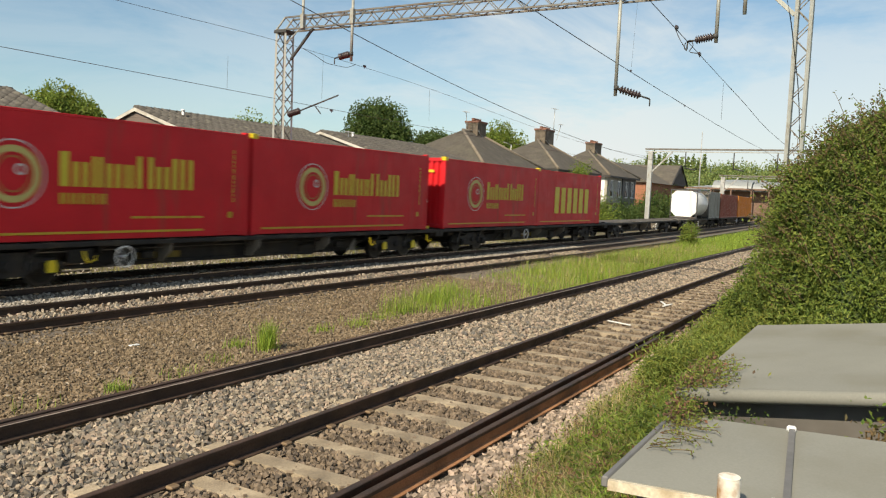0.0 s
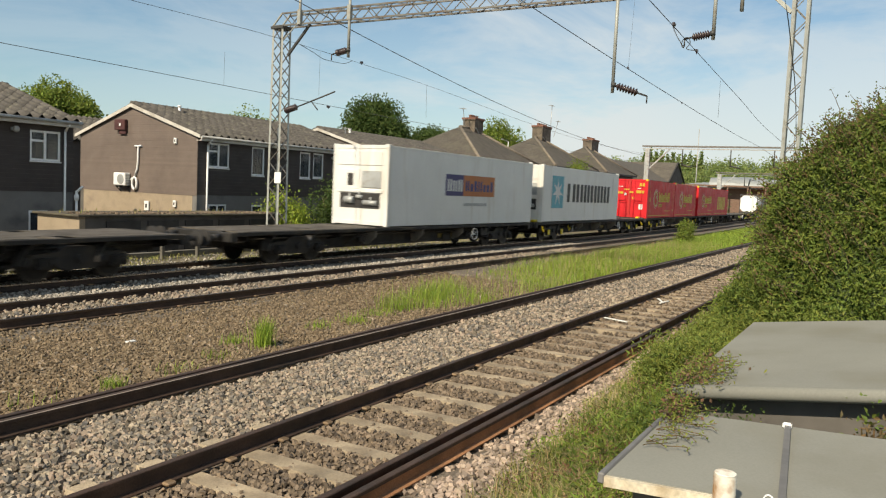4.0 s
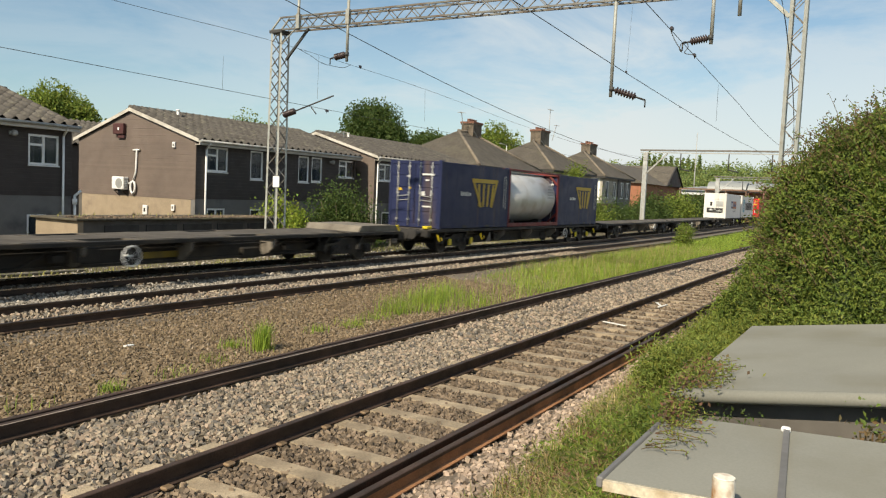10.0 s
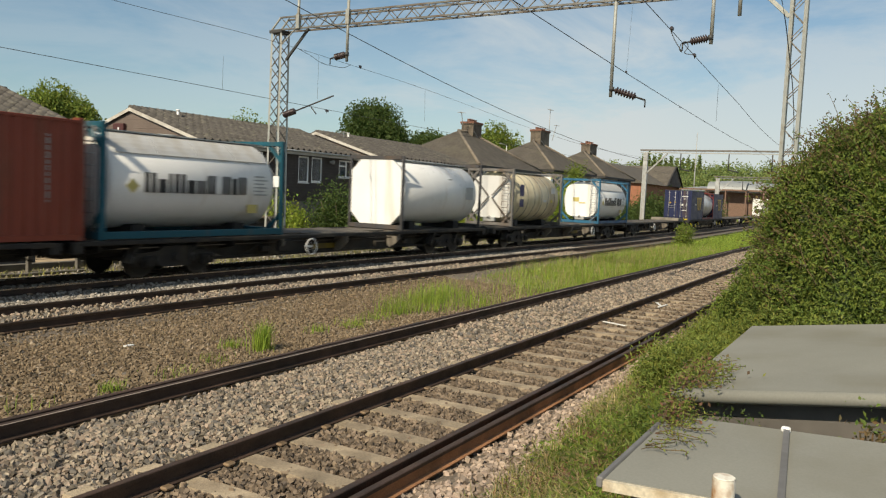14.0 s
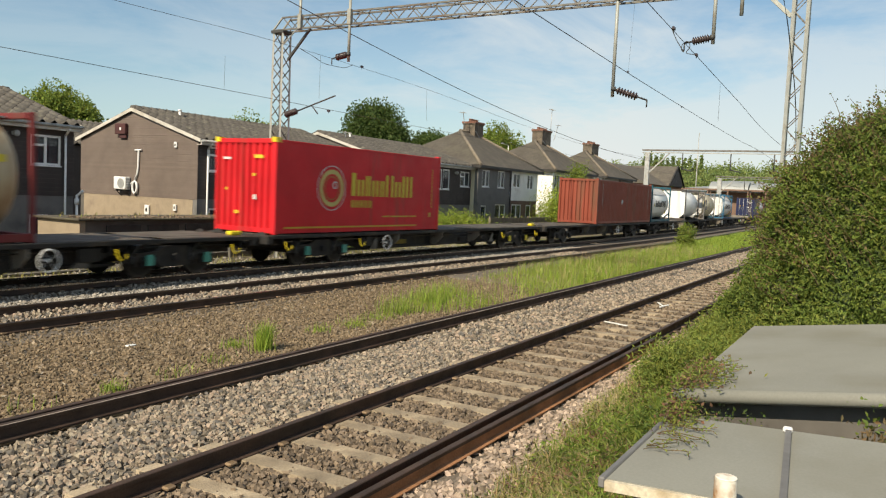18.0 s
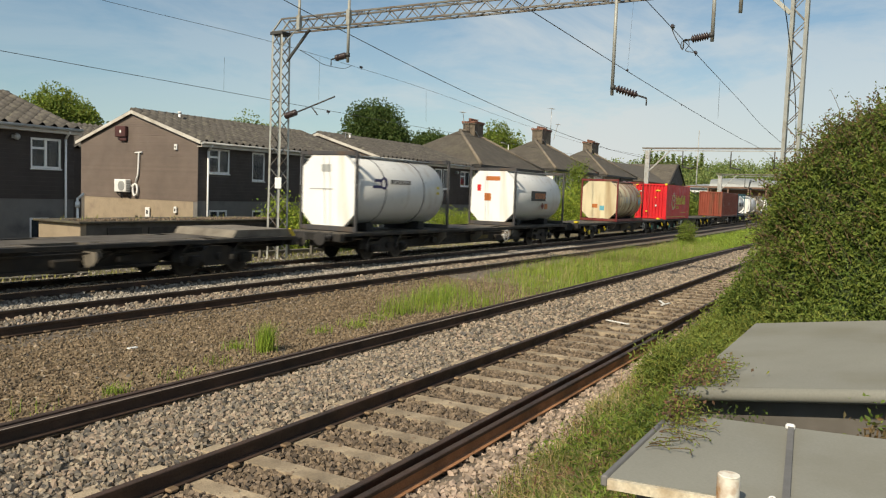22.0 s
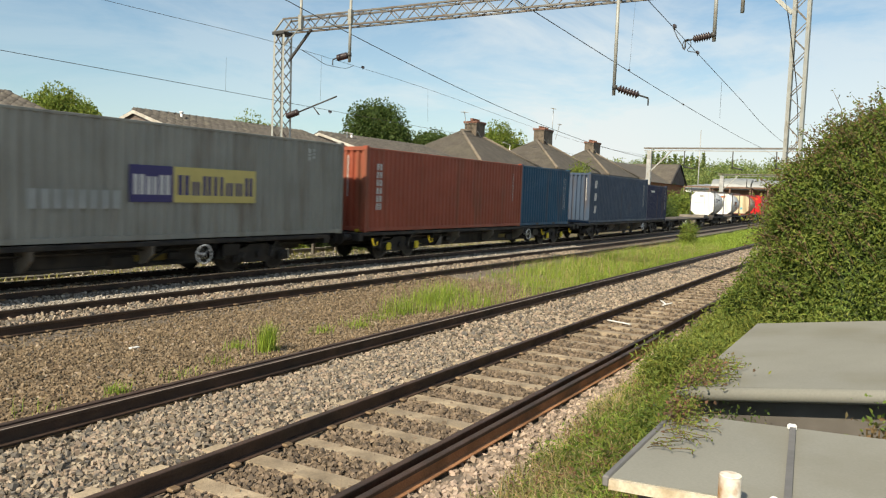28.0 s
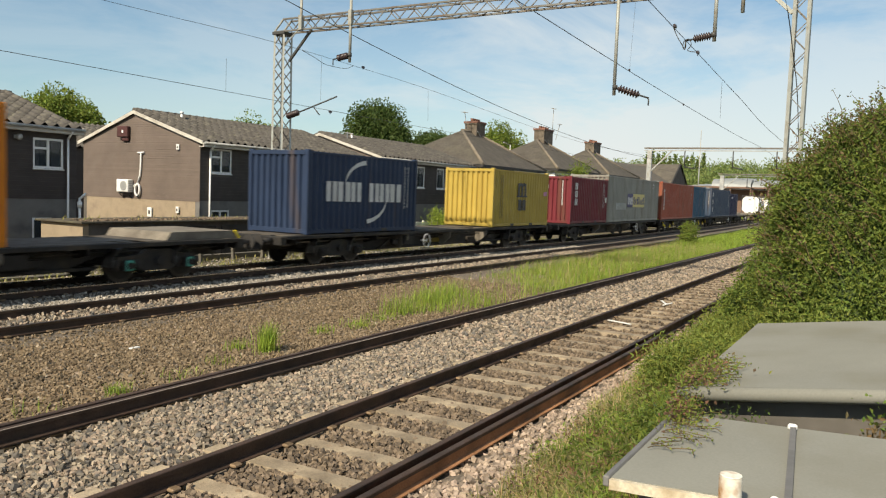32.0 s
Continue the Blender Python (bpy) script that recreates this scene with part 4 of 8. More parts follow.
# drop tubes, each with its insulated arm
for yy, zb, zt, arm in ((16.29, 6.72, 8.9, ((16.3, 6.97), (17.0, 6.85))), (18.46, 8.0, 9.2, None), (6.99, 5.33, 8.6, ((6.97, 5.55), (6.0, 5.22))),
                        (4.34, 6.66, 8.7, ((4.36, 6.83), (5.08, 6.72))), (3.67, 7.35, 8.7, None)):
    bm = nb()
    tube(bm, (GX - 0.26, yy, zb), (GX - 0.26, yy, zt), 0.05, 10)
    box(bm, GX - 0.33, yy - 0.07, chord_z(yy, False) - 0.03, GX - 0.19, yy + 0.07, chord_z(yy, True) + 0.05)
    dt = part("drop_tube", bm, M["gantry"], gan)
    if arm:
        (ya, za), (yb, zc) = arm
        ym, zm = ya + (yb - ya) * 0.72, za + (zc - za) * 0.72
        insulator(dt, (GX - 0.26, ya + (yb - ya) * 0.1, za + (zc - za) * 0.1), (GX - 0.26, ym, zm), 0.115)
        bm = nb()
        tube(bm, (GX - 0.26, ya, za), (GX - 0.26, yb, zc), 0.025, 8)
        tube(bm, (GX - 0.26, yb, zc), (GX - 0.26, yb, zc - 0.2), 0.02, 6)
        tube(bm, (GX - 0.26, ya, za + 0.06), (GX - 0.26, ya, za - 0.06), 0.075, 10)
        part("arm", bm, M["wire"], dt)
# bracket arm on the far mast
bm = nb()
tube(bm, (GX, 18.9, 5.05), (GX, 17.0, 5.62), 0.028, 8)
tube(bm, (GX, 18.0, 5.26), (GX, 17.75, 5.0), 0.022, 8)
arm = part("cantilever", bm, M["wire"], gan)
insulator(arm, (GX, 19.25, 4.97), (GX, 18.7, 5.12), 0.12, 6)
bm = nb()
box(bm, GX - 0.30, 19.1, 2.35, GX - 0.27, 19.4, 2.75, 0.005)
part("number_plate", bm, M["upvc"], gan, "blank white plate on the mast")

# second and third portals, plain beams on posts
for gx, ya, yb, zb, zt, k in ((72.9, 19.8, 1.8, 7.02, 7.35, 0.16), (110.4, 20.0, 2.0, 6.1, 6.42, 0.2)):
    g = holder("portal_gantry")
    tagged(g, "plain grey steel portal over the tracks", "gantry", group="plain portals along the line")
    for y in (ya, yb):
        bm = nb()
        box(bm, gx - k, y - k * 1.3, -0.5, gx + k, y + k * 1.3, zb, 0.01)
        part("post", bm, M["steel_grey"], g)
    for dx in (-k, k):
        bm = nb()
        box(bm, gx + dx - 0.05, yb - 0.4, zt - 0.13, gx + dx + 0.05, ya + 0.5, zt)
        part("beam", bm, M["boom_steel"], g)
    bm = nb()
    n = 12
    for i in range(n):
        y = yb + (ya - yb) * i / n
        strut(bm, (gx - k, y, zt - 0.06), (gx + k, y + (ya - yb) / n, zt - 0.06), 0.05)
    box(bm, gx - 0.06, yb - 0.4, zb, gx + 0.06, ya + 0.5, zb + 0.08)
    part("beam_lacing", bm, M["steel_grey"], g)
    bm = nb()
    strut(bm, (gx, ya, zb - 2.0), (gx, ya - 2.0, zb), 0.12)
    part("knee_brace", bm, M["steel_grey"], g)
    for y in (ya - 3.2, ya - 7.4, ya - 11.0):
        bm = nb()
        tube(bm, (gx, y, zb + 0.05), (gx, y, zb - 1.5), 0.05, 8)
        tube(bm, (gx, y, zb - 1.4), (gx, y - 0.9, zb - 1.6), 0.06, 8)
        part("drop_tube", bm, M["wire"], g)


def wire(name, pts, r, label):
    """A hanging line through points (x, y, z), with a soft curve between."""
    bm = nb()
    fine = []
    P4 = [Vector(p) for p in pts]
    for i in range(len(P4) - 1):
        p0, p1, p2, p3 = P4[max(i - 1, 0)], P4[i], P4[i + 1], P4[min(i + 2, len(P4) - 1)]
        for k in range(8):
            t = k / 8
            fine.append(0.5 * ((2 * p1) + (p2 - p0) * t + (2 * p0 - 5 * p1 + 4 * p2 - p3) * t * t + (3 * p1 - p0 - 3 * p2 + p3) * t ** 3))
    fine.append(P4[-1])
    sweep(bm, fine, r, 6)
    return tagged(part(name, bm, M["wire"]), label, "overhead wire", group="overhead wires")


wire("catenary_wire", [(-10, 16.7, 12.2), (8, 16.7, 9.65), (18.37, 16.7, 8.25), (29.0, 16.7, 7.105), (39.64, 16.7, 6.292), (50.28, 16.7, 5.825), (60.92, 16.7, 5.72), (85, 16.8, 5.8), (110, 17, 5.6)], 0.013, "dark catenary wire sagging over the far track")
wire("contact_wire", [(-30, 16.75, 5.2), (11.1, 16.75, 5.096), (23.6, 16.75, 5.052), (40, 16.7, 5.02), (73, 16.7, 5.0), (110, 17, 4.9)], 0.0075, "thin dark contact wire above the far track")
wire("catenary_wire", [(-30, 16.9, 7.2), (0, 16.9, 6.6), (12.7, 16.85, 6.76), (18.0, 16.8, 6.845), (22.98, 16.8, 6.768), (28.5, 16.8, 6.597), (39.54, 16.8, 6.05), (52, 16.8, 5.8), (73, 16.5, 6.1)], 0.006, "thin wire over the far track")
wire("catenary_wire", [(-20, 10, 9.4), (0, 10, 8.8), (20.17, 10, 8.2), (34.0, 10, 7.82), (47.84, 10, 7.53), (61.68, 10, 7.333), (75.5, 10, 7.234), (110, 10, 6.3)], 0.014, "dark catenary wire sagging between the gantries")
wire("catenary_wire", [(-20, 4.6, 8.4), (0, 4.5, 7.15), (14.55, 4.4, 6.365), (25.97, 4.4, 5.782), (37.39, 4.4, 5.27), (73, 4.4, 4.8)], 0.008, "thin wire above the near track")
wire("feeder_wire", [(-20, 2.6, 14.5), (15, 2.5, 8.4), (21.6, 2.35, 6.0), (24, 2.35, 4.0)], 0.012, "slack dark cable beside the near mast")
for pts in (((33.29, 10.0, 11.12), (32.9, 10.0, 7.89)), ((20.84, 16.85, 6.82), (20.83, 16.85, 5.36)), ((27.7, 16.8, 6.59), (27.76, 16.8, 5.33)), ((23.35, 4.4, 5.84), (23.39, 4.4, 4.81)), ((16.44, 16.75, 6.02), (16.43, 16.75, 5.08))):
    wire("dropper_wire", [pts[0], pts[1]], 0.004, "thin upright dropper wire")
wire("feeder_wire", [(19.83, 16.85, 6.84), (20.46, 16.85, 6.72), (21.0, 16.85, 6.59), (21.68, 16.85, 6.59), (22.2, 16.85, 6.63), (22.65, 16.85, 6.8)], 0.009, "slack dark feeder wire below the insulator")
for x, y, z in ((17.67, 4.4, 6.27), (20.08, 4.4, 6.11), (32.89, 10.0, 7.91), (42.94, 10.0, 7.62), (23.13, 16.8, 6.82), (21.24, 16.75, 5.03)):
    bm = nb()
    box(bm, -0.07, -0.03, -0.045, 0.07, 0.03, 0.03, 0.012)
    tube(bm, (0, 0, -0.04), (0, 0, -0.09), 0.012, 6)
    tagged(part("wire_clamp", bm, M["porcelain"], at=pose(x, y, z)), "small dark clamp gripping an overhead wire", "wire clamp", group="wire clamps")
# looped jumper by the near track's insulator
wire("jumper_cable", [(21.6, 5.44, 7.14), (21.6, 5.28, 6.8), (21.6, 5.08, 6.49), (21.6, 5.14, 6.55), (21.6, 5.11, 6.7), (21.6, 4.98, 6.75), (21.6, 4.92, 6.6), (21.6, 5.0, 6.45), (21.6, 4.73, 6.39)], 0.011, "looped black jumper cable")

# street lamps and far industry
for lx, ly, lh in ((118, 40, 10.5), (128, 60, 11.5)):
    s = holder("street_lamp", pose(lx, ly, 0.0))
    bm = nb()
    tube(bm, (0, 0, -1), (0, 0, lh), 0.12, 8, 0.07)
    part("pole", bm, M["white_paint"], s)
    bm = nb()
    tube(bm, (0, 0, lh), (-1.4, 0.4, lh + 0.25), 0.05, 6)
    box(bm, -1.9, 0.3, lh + 0.2, -1.2, 0.6, lh + 0.34, 0.03)
    part("lamp_head", bm, M["steel_grey"], s)
    tagged(s, "tall pale street lamp beyond the houses", "street lamp", group="street lamps")
s = holder("flood_mast", pose(150, 31.4, 0))
bm = nb()
tube(bm, (0, 0, -1), (0, 0, 15.8), 0.13, 10, 0.07)
part("pole", bm, M["steel_grey"], s)
tagged(s, "tall white pole among distant trees", "pole")
M["pale_sheet"] = mat("pale_sheet", (0.29, 0.305, 0.30), 0.5, 0.2, vary=0.15, scale=0.4, dirt=(0.3, 0.31, 0.3), dirt_amount=0.3, dirt_scale=0.5)
d = holder("depot_shed")
bm = nb()
box(bm, 151.5, 15.0, -1, 176, 33.5, 5.3)
part("wall", bm, M["dark_brick"], d)
for ya, yb, z0, r in ((22.0, 29.0, 5.0, 1.9), (29.0, 34.0, 4.3, 1.3), (15.0, 22.0, 5.0, 1.6)):
    for k in range(4):         # barrel roofs side by side, each in two sheets
        bm = nb()
        cx = 152.0 + 5.6 * k
        prism(bm, [(cx + 2.7 * math.cos(math.pi * i / 12), z0 + 0.25 * k + r * math.sin(math.pi * i / 12)) for i in range(13)], yb - ya - 0.2, "y", ya + 0.1)
        part("roof_barrel", bm, M["pale_sheet"], d, "rounded pale metal roof")
bm = nb()
for y in (16, 19, 22, 25.5, 29, 33.6):
    box(bm, 149.0, y - 0.12, -0.5, 149.3, y + 0.12, 5.2)
box(bm, 148.9, 15.0, 5.2, 149.4, 33.8, 5.5)
part("front_frame", bm, M["dark_brick"], d)
tagged(d, "pale round-roofed depot building beside the line", "depot")
# ---- shed roofs below the camera ----
M["shed_roof"] = mat("shed_roof", (0.236, 0.234, 0.203), 0.85, vary=0.08, scale=0.8, grain=0.06, grain_scale=60, dirt=(0.185, 0.175, 0.135), dirt_amount=0.3, dirt_scale=0.9, spec=0.25)
M["trim_grey"] = mat("trim_grey", (0.15, 0.145, 0.14), 0.6, vary=0.15, scale=4)
M["pale_timber"] = mat("pale_timber", (0.62, 0.55, 0.42), 0.8, vary=0.15, scale=5, grain=0.2, grain_scale=40, dirt=(0.3, 0.2, 0.1), dirt_amount=0.35, dirt_scale=6)
M["shed_wall"] = mat("shed_wall", (0.11, 0.10, 0.088), 0.85, vary=0.25, scale=3)


def shed(x0, x1, y0, y1, z, rise, parts, label):
    """A low shed: y0 is its low eave by the track, y1 its far side; the roof climbs by rise a metre."""
    s = holder("shed")
    zz = z + rise * (y0 - y1)
    bm = nb()
    prism(bm, ((y0, z), (y1, zz), (y1, zz - 0.05), (y0, z - 0.05)), x1 - x0, "x", x0)
    roof = part("roof", bm, M["shed_roof"], s, "flat grey sheet roof")
    bm = nb()
    prism(bm, ((y0 - 0.12, -0.2), (y1, -0.2), (y1, zz - 0.055), (y0 - 0.12, z - 0.06)), x1 - x0 - 0.3, "x", x0 + 0.15)
    part("wall", bm, M["shed_wall"], s)
    tagged(s, label, "shed", group="sheds below the camera")
    return s, roof


sb, roof_b = shed(4.17, 5.74, 1.25, -3.0, 0.85, 0.045, None, "low shed with flat grey roof and pale fascia")
bm = nb()
prism(bm, ((1.25, 0.846), (-3.0, 1.037), (-3.0, 0.985), (1.25, 0.79)), 0.03, "x", 4.137)
part("fascia", bm, M["pale_timber"], sb, "pale bare timber fascia board")
bm = nb()
box(bm, 4.14, 1.25, 0.80, 5.74, 1.29, 0.862, 0.008)
part("edge_trim", bm, M["trim_grey"], sb)
bm = nb()
strut(bm, (4.15, 0.345, 0.90), (5.686, 0.471, 0.90), 0.038, 0.022)
part("roof_strap", bm, M["trim_grey"], sb, "grey strap along the roof joint")
bm = nb()
box(bm, 5.66, 0.445, 0.885, 5.70, 0.505, 0.925, 0.01)
part("strap_end", bm, M["upvc"], sb)
M["flaking"] = mat("flaking_white", (0.74, 0.71, 0.62), 0.6, vary=0.08, scale=5, dirt=(0.33, 0.15, 0.04), dirt_amount=0.5, dirt_scale=13)
bm = nb()
tube(bm, (4.06, 0.605, 0.60), (4.06, 0.605, 1.03), 0.056, 24, caps=False)
tube(bm, (4.06, 0.605, 1.03), (4.06, 0.605, 1.038), 0.056, 24, 0.052)
part("vent_pipe", bm, M["flaking"], sb, "short white pipe with flaking paint and rust")
bm = nb()
pts = [(4.10, 0.40 + 0.022 * math.cos(a), 0.93 + 0.025 * math.sin(a)) for a in [math.pi * k / 6 for k in range(7)]]
for a, b in zip(pts, pts[1:]):
    tube(bm, a, b, 0.005, 6)
part("hook", bm, M["upvc"], sb)

sa, roof_a = shed(6.42, 10.8, 1.40, -4.2, 0.85, 0.14, None, "larger shed with sloping grey roof and rolled edge")
bm = nb()
tube(bm, (6.42, 1.40, 0.835), (6.42, -4.2, 0.835 + 0.14 * 5.6), 0.058, 14)
part("rolled_edge", bm, M["shed_roof"], sa, "rounded front edge of the roof")
bm = nb()
prism(bm, ((0.62, 0.957), (-4.2, 1.632), (-4.2, 1.640), (0.62, 0.965)), 0.012, "x", 6.5)
for y in (-1.6,):
    prism(bm, ((y, 0.85 + 0.14 * (1.4 - y)), (y - 0.02, 0.85 + 0.14 * (1.42 - y)), (y - 0.02, 0.858 + 0.14 * (1.42 - y)), (y, 0.858 + 0.14 * (1.4 - y))), 4.3, "x", 6.47)
part("roof_seams", bm, M["shed_roof"], roof_a)
bm = nb()
tube(bm, (6.0, 0.55, 0.62), (6.05, -3.0, 0.70), 0.018, 8)
tube(bm, (5.95, 0.5, 0.56), (6.0, -3.0, 0.62), 0.014, 8)
tagged(part("cable_run", bm, M["steel_grey"]), "pale cables lying between the sheds", "cable")

# ---- the freight train ----
SPEED = ((0.0, 12.19), (2.0, 12.32), (4.0, 12.02), (7.0, 11.77), (9.0, 11.69), (11.0, 11.63), (13.0, 11.54), (15.0, 11.4), (17.0, 11.37),
         (19.0, 11.33), (21.0, 10.94), (23.0, 10.6), (25.0, 10.36), (27.0, 10.1), (29.0, 9.72), (30.5, 9.37), (32.0, 9.06))
DECK = 0.982


def run(t):
    """Metres that the train has gone since the start."""
    s = 0.0
    for (t0, v0), (t1, v1) in zip(SPEED, SPEED[1:]):
        if t <= t0:
            break
        e = min(t, t1)
        ve = v0 + (v1 - v0) * (e - t0) / (t1 - t0)
        s += (v0 + ve) / 2 * (e - t0)
    return s


ROLLING = []       # (thing, place along the train, half its base)


def on_train(ob, q, half, z):
    ROLLING.append((ob, q, half, z))
    ob.matrix_basis = ride(q, half, z, 0.0)
    return ob


def ride(q, half, z, t):
    s = q + run(t)
    a = Vector((s - half, Y_A + bend(s - half), z))
    b = Vector((s + half, Y_A + bend(s + half), z))
    return Matrix.Translation((a + b) / 2) @ Matrix.Rotation(math.atan2(b.y - a.y, b.x - a.x), 4, "Z")


def motions():
    for ob, q, half, z in ROLLING:
        walk(ob, [(t, ride(q, half, z, t)) for t in range(33)])


# -- wagons --
def bogie_mesh():
    bm = nb()
    for sgn in (-1, 1):
        y0, y1 = (0.93, 1.05) if sgn > 0 else (-1.05, -0.93)
        prism(bm, ((-1.25, 0.42), (-1.15, 0.62), (-0.55, 0.66), (-0.35, 0.78), (0.35, 0.78), (0.55, 0.66), (1.15, 0.62), (1.25, 0.42),
                   (0.62, 0.40), (0.42, 0.26), (-0.42, 0.26), (-0.62, 0.40)), y1 - y0, "y", y0)
        for ax in (-0.9, 0.9):
            box(bm, ax - 0.17, sgn * 1.0 - 0.09, 0.28, ax + 0.17, sgn * 1.0 + 0.13 * sgn + 0.02, 0.56, 0.03)
            for k in (-0.3, 0.3):
                tube(bm, (ax + k, sgn * 1.02, 0.30), (ax + k, sgn * 1.02, 0.55), 0.075, 10)
        tube(bm, (0, sgn * 0.99, 0.5), (0, sgn * 1.13, 0.5), 0.10, 10)
    box(bm, -0.25, -0.95, 0.45, 0.25, 0.95, 0.72)
    box(bm, -1.2, -0.9, 0.52, -1.1, 0.9, 0.64)
    box(bm, 1.1, -0.9, 0.52, 1.2, 0.9, 0.64)
    return bm


def wheelset_mesh():
    bm = nb()
    tube(bm, (0, -0.95, 0.42), (0, 0.95, 0.42), 0.075, 10)
    for s in (-1, 1):
        tube(bm, (0, s * 0.70, 0.42), (0, s * 0.73, 0.42), 0.445, 28)
        tube(bm, (0, s * 0.73, 0.42), (0, s * 0.82, 0.42), 0.42, 28, mi=1)
        tube(bm, (0, s * 0.821, 0.42), (0, s * 0.828, 0.42), 0.345, 24)
        tube(bm, (0, s * 0.80, 0.42), (0, s * 0.87, 0.42), 0.13, 14)
    return bm


M["ochre"] = mat("ochre_paint", (0.21, 0.15, 0.02), 0.7, vary=0.25, scale=3, dirt=(0.06, 0.05, 0.03), dirt_amount=0.35)
# pale steel: the sunlit sheen on the wheel guards is put into the colour
M["guard"] = mat("guard_steel", (0.16, 0.155, 0.15), 0.4, 0.5, vary=0.3, scale=3, dirt=(0.03, 0.026, 0.022), dirt_amount=0.5, dirt_scale=4)
# grimy wagon steel, made far paler to paint in the sun it catches
M["bracket"] = mat("bracket_grime", (0.20, 0.175, 0.14), 0.85, vary=0.25, scale=3, grain=0.2, dirt=(0.08, 0.065, 0.05), dirt_amount=0.35)


def wagon(tags, ring_x):
    """tags: what marks its axles or ends; ring_x: where its hand brake wheel hangs."""
    w = holder("container_wagon")
    bx = 7.05 if tags in (True, "teal", "blue") else 6.8
    for s in (-1, 1):      # top members along both sides and the deep girders between the bogies
        bm = nb()
        y0, y1 = sorted((s * 1.13, s * 1.27))
        box(bm, -9.55, y0, 0.865, 9.55, y1, DECK - 0.012, 0.012)
        part("side_sill", bm, M["wagon"], w)
        bm = nb()
        y0, y1 = sorted((s * 0.66, s * 0.71))
        prism(bm, ((-9.5, 0.80), (9.5, 0.80), (9.5, 0.66), (5.55, 0.62), (4.7, 0.34), (-4.7, 0.34), (-5.55, 0.62), (-9.5, 0.66)), y1 - y0, "y", y0)
        part("girder", bm, M["wagon"], w)
        bm = nb()
        prism(bm, ((-5.6, 0.40), (5.6, 0.40), (5.5, 0.33), (-5.5, 0.33)), 0.2 * s, "y", s * 0.58)
        part("bottom_flange", bm, M["wagon"], w)
    bm = nb()
    box(bm, -9.5, -0.25, 0.5, 9.5, 0.25, 0.9)
    part("centre_sill", bm, M["wagon"], w)
    bm = nb()
    box(bm, -0.125, -1.25, 0.70, 0.125, 1.25, 0.96, 0.02)
    again(part("headstock", bm, M["wagon"], w, at=pose(-9.625, 0, 0)), pose(9.625, 0, 0))
    cross = (-9.2, -6.2, -4.55, -3.05, -1.5, 0.0, 1.5, 3.05, 4.55, 6.2, 9.2)
    bm = nb()              # cross bearers, and the plates that carry them out to the sides
    box(bm, -0.11, -1.26, 0.86, 0.11, 1.26, DECK - 0.004)
    cb = part("cross_bearer", bm, M["deck"], w, at=pose(cross[0], 0, 0))
    for x in cross[1:]:
        again(cb, pose(x, 0, 0))
    bm = nb()
    prism(bm, ((-1.262, 0.87), (-0.715, 0.87), (-0.715, 0.38), (-0.92, 0.38), (-1.262, 0.68)), 0.04, "x", -0.02)
    br = None
    for x in (-3.05, 0.0, 3.05):
        for turn in (0, 180):
            m = pose(x, 0, 0, 0, 0, turn)
            br = part("bracket", bm, M["bracket"], w, "grimy sloping bracket plate, coloured pale as if sunlit", at=m) if br is None else (again(br, m), br)[1]
    bm = nb()              # narrow stiffeners beside the bogies
    prism(bm, ((-1.262, 0.87), (-0.715, 0.87), (-0.715, 0.62), (-1.262, 0.72)), 0.03, "x", -0.015)
    st = None
    for x in (-5.0, 5.0, -9.1, 9.1):
        for turn in (0, 180):
            m = pose(x, 0, 0, 0, 0, turn)
            st = part("stiffener", bm, M["wheel"], w, at=m) if st is None else (again(st, m), st)[1]
    bm = nb()
    box(bm, -9.5, -0.62, DECK - 0.06, 9.5, 0.62, DECK - 0.002)
    part("deck_plate", bm, M["deck"], w)
    bm = nb()              # floor plates by the ends and amidships
    box(bm, -1.3, -0.5, DECK - 0.014, 1.3, 0.0, DECK - 0.003)
    pt = None
    for x in (-8.0, -4.6, 0.0, 4.6, 8.0):
        for y in (-0.64, 1.14):
            m = pose(x, y, 0)
            pt = part("floor_plate", bm, M["deck"], w, at=m) if pt is None else (again(pt, m), pt)[1]
    bm = nb()              # container spigots
    for x in (-9.15, -3.1, -2.95, 2.95, 3.1, 9.15):
        for s in (-1, 1):
            box(bm, x - 0.08, s * 1.13 - 0.05, DECK - 0.02, x + 0.08, s * 1.13 + 0.05, DECK + 0.0, 0.01)
    tagged(part("spigots", bm, M["dark_steel"], w), kind="stuff")
    bo = part("bogie", bogie_mesh(), M["wagon"], w, at=pose(-bx, 0, 0))
    bo2 = again(bo, pose(bx, 0, 0))
    ws = part("wheelset", wheelset_mesh(), [M["wheel"], M["tread"]], bo, at=pose(-0.9, 0, 0))
    again(ws, pose(0.9, 0, 0))
    for x in (-0.9, 0.9):
        again(ws, pose(x, 0, 0), bo2)
    bm = nb()              # curved guards round the wheels
    for k in range(8):
        a, b = radians(70 + 14 * k), radians(70 + 14 * (k + 1))
        p = [(0.50 * math.cos(t), 0.42 + 0.50 * math.sin(t)) for t in (a, b)] + [(0.475 * math.cos(t), 0.42 + 0.475 * math.sin(t)) for t in (b, a)]
        prism(bm, p, 0.30, "y", -1.18)
    bmesh.ops.remove_doubles(bm, verts=bm.verts, dist=0.001)
    gd = None
    for x in (-bx - 0.9, 0.9 - bx, bx - 0.9, bx + 0.9):
        m = pose(x, 0, 0)
        gd = part("wheel_guard", bm, M["guard"], w, "curved wheel guard, coloured pale for its sunlit sheen", at=m) if gd is None else (again(gd, m), gd)[1]
    bm = nb()              # axle boxes with their covers
    box(bm, -0.15, -1.17, 0.28, 0.15, -1.06, 0.56, 0.03)
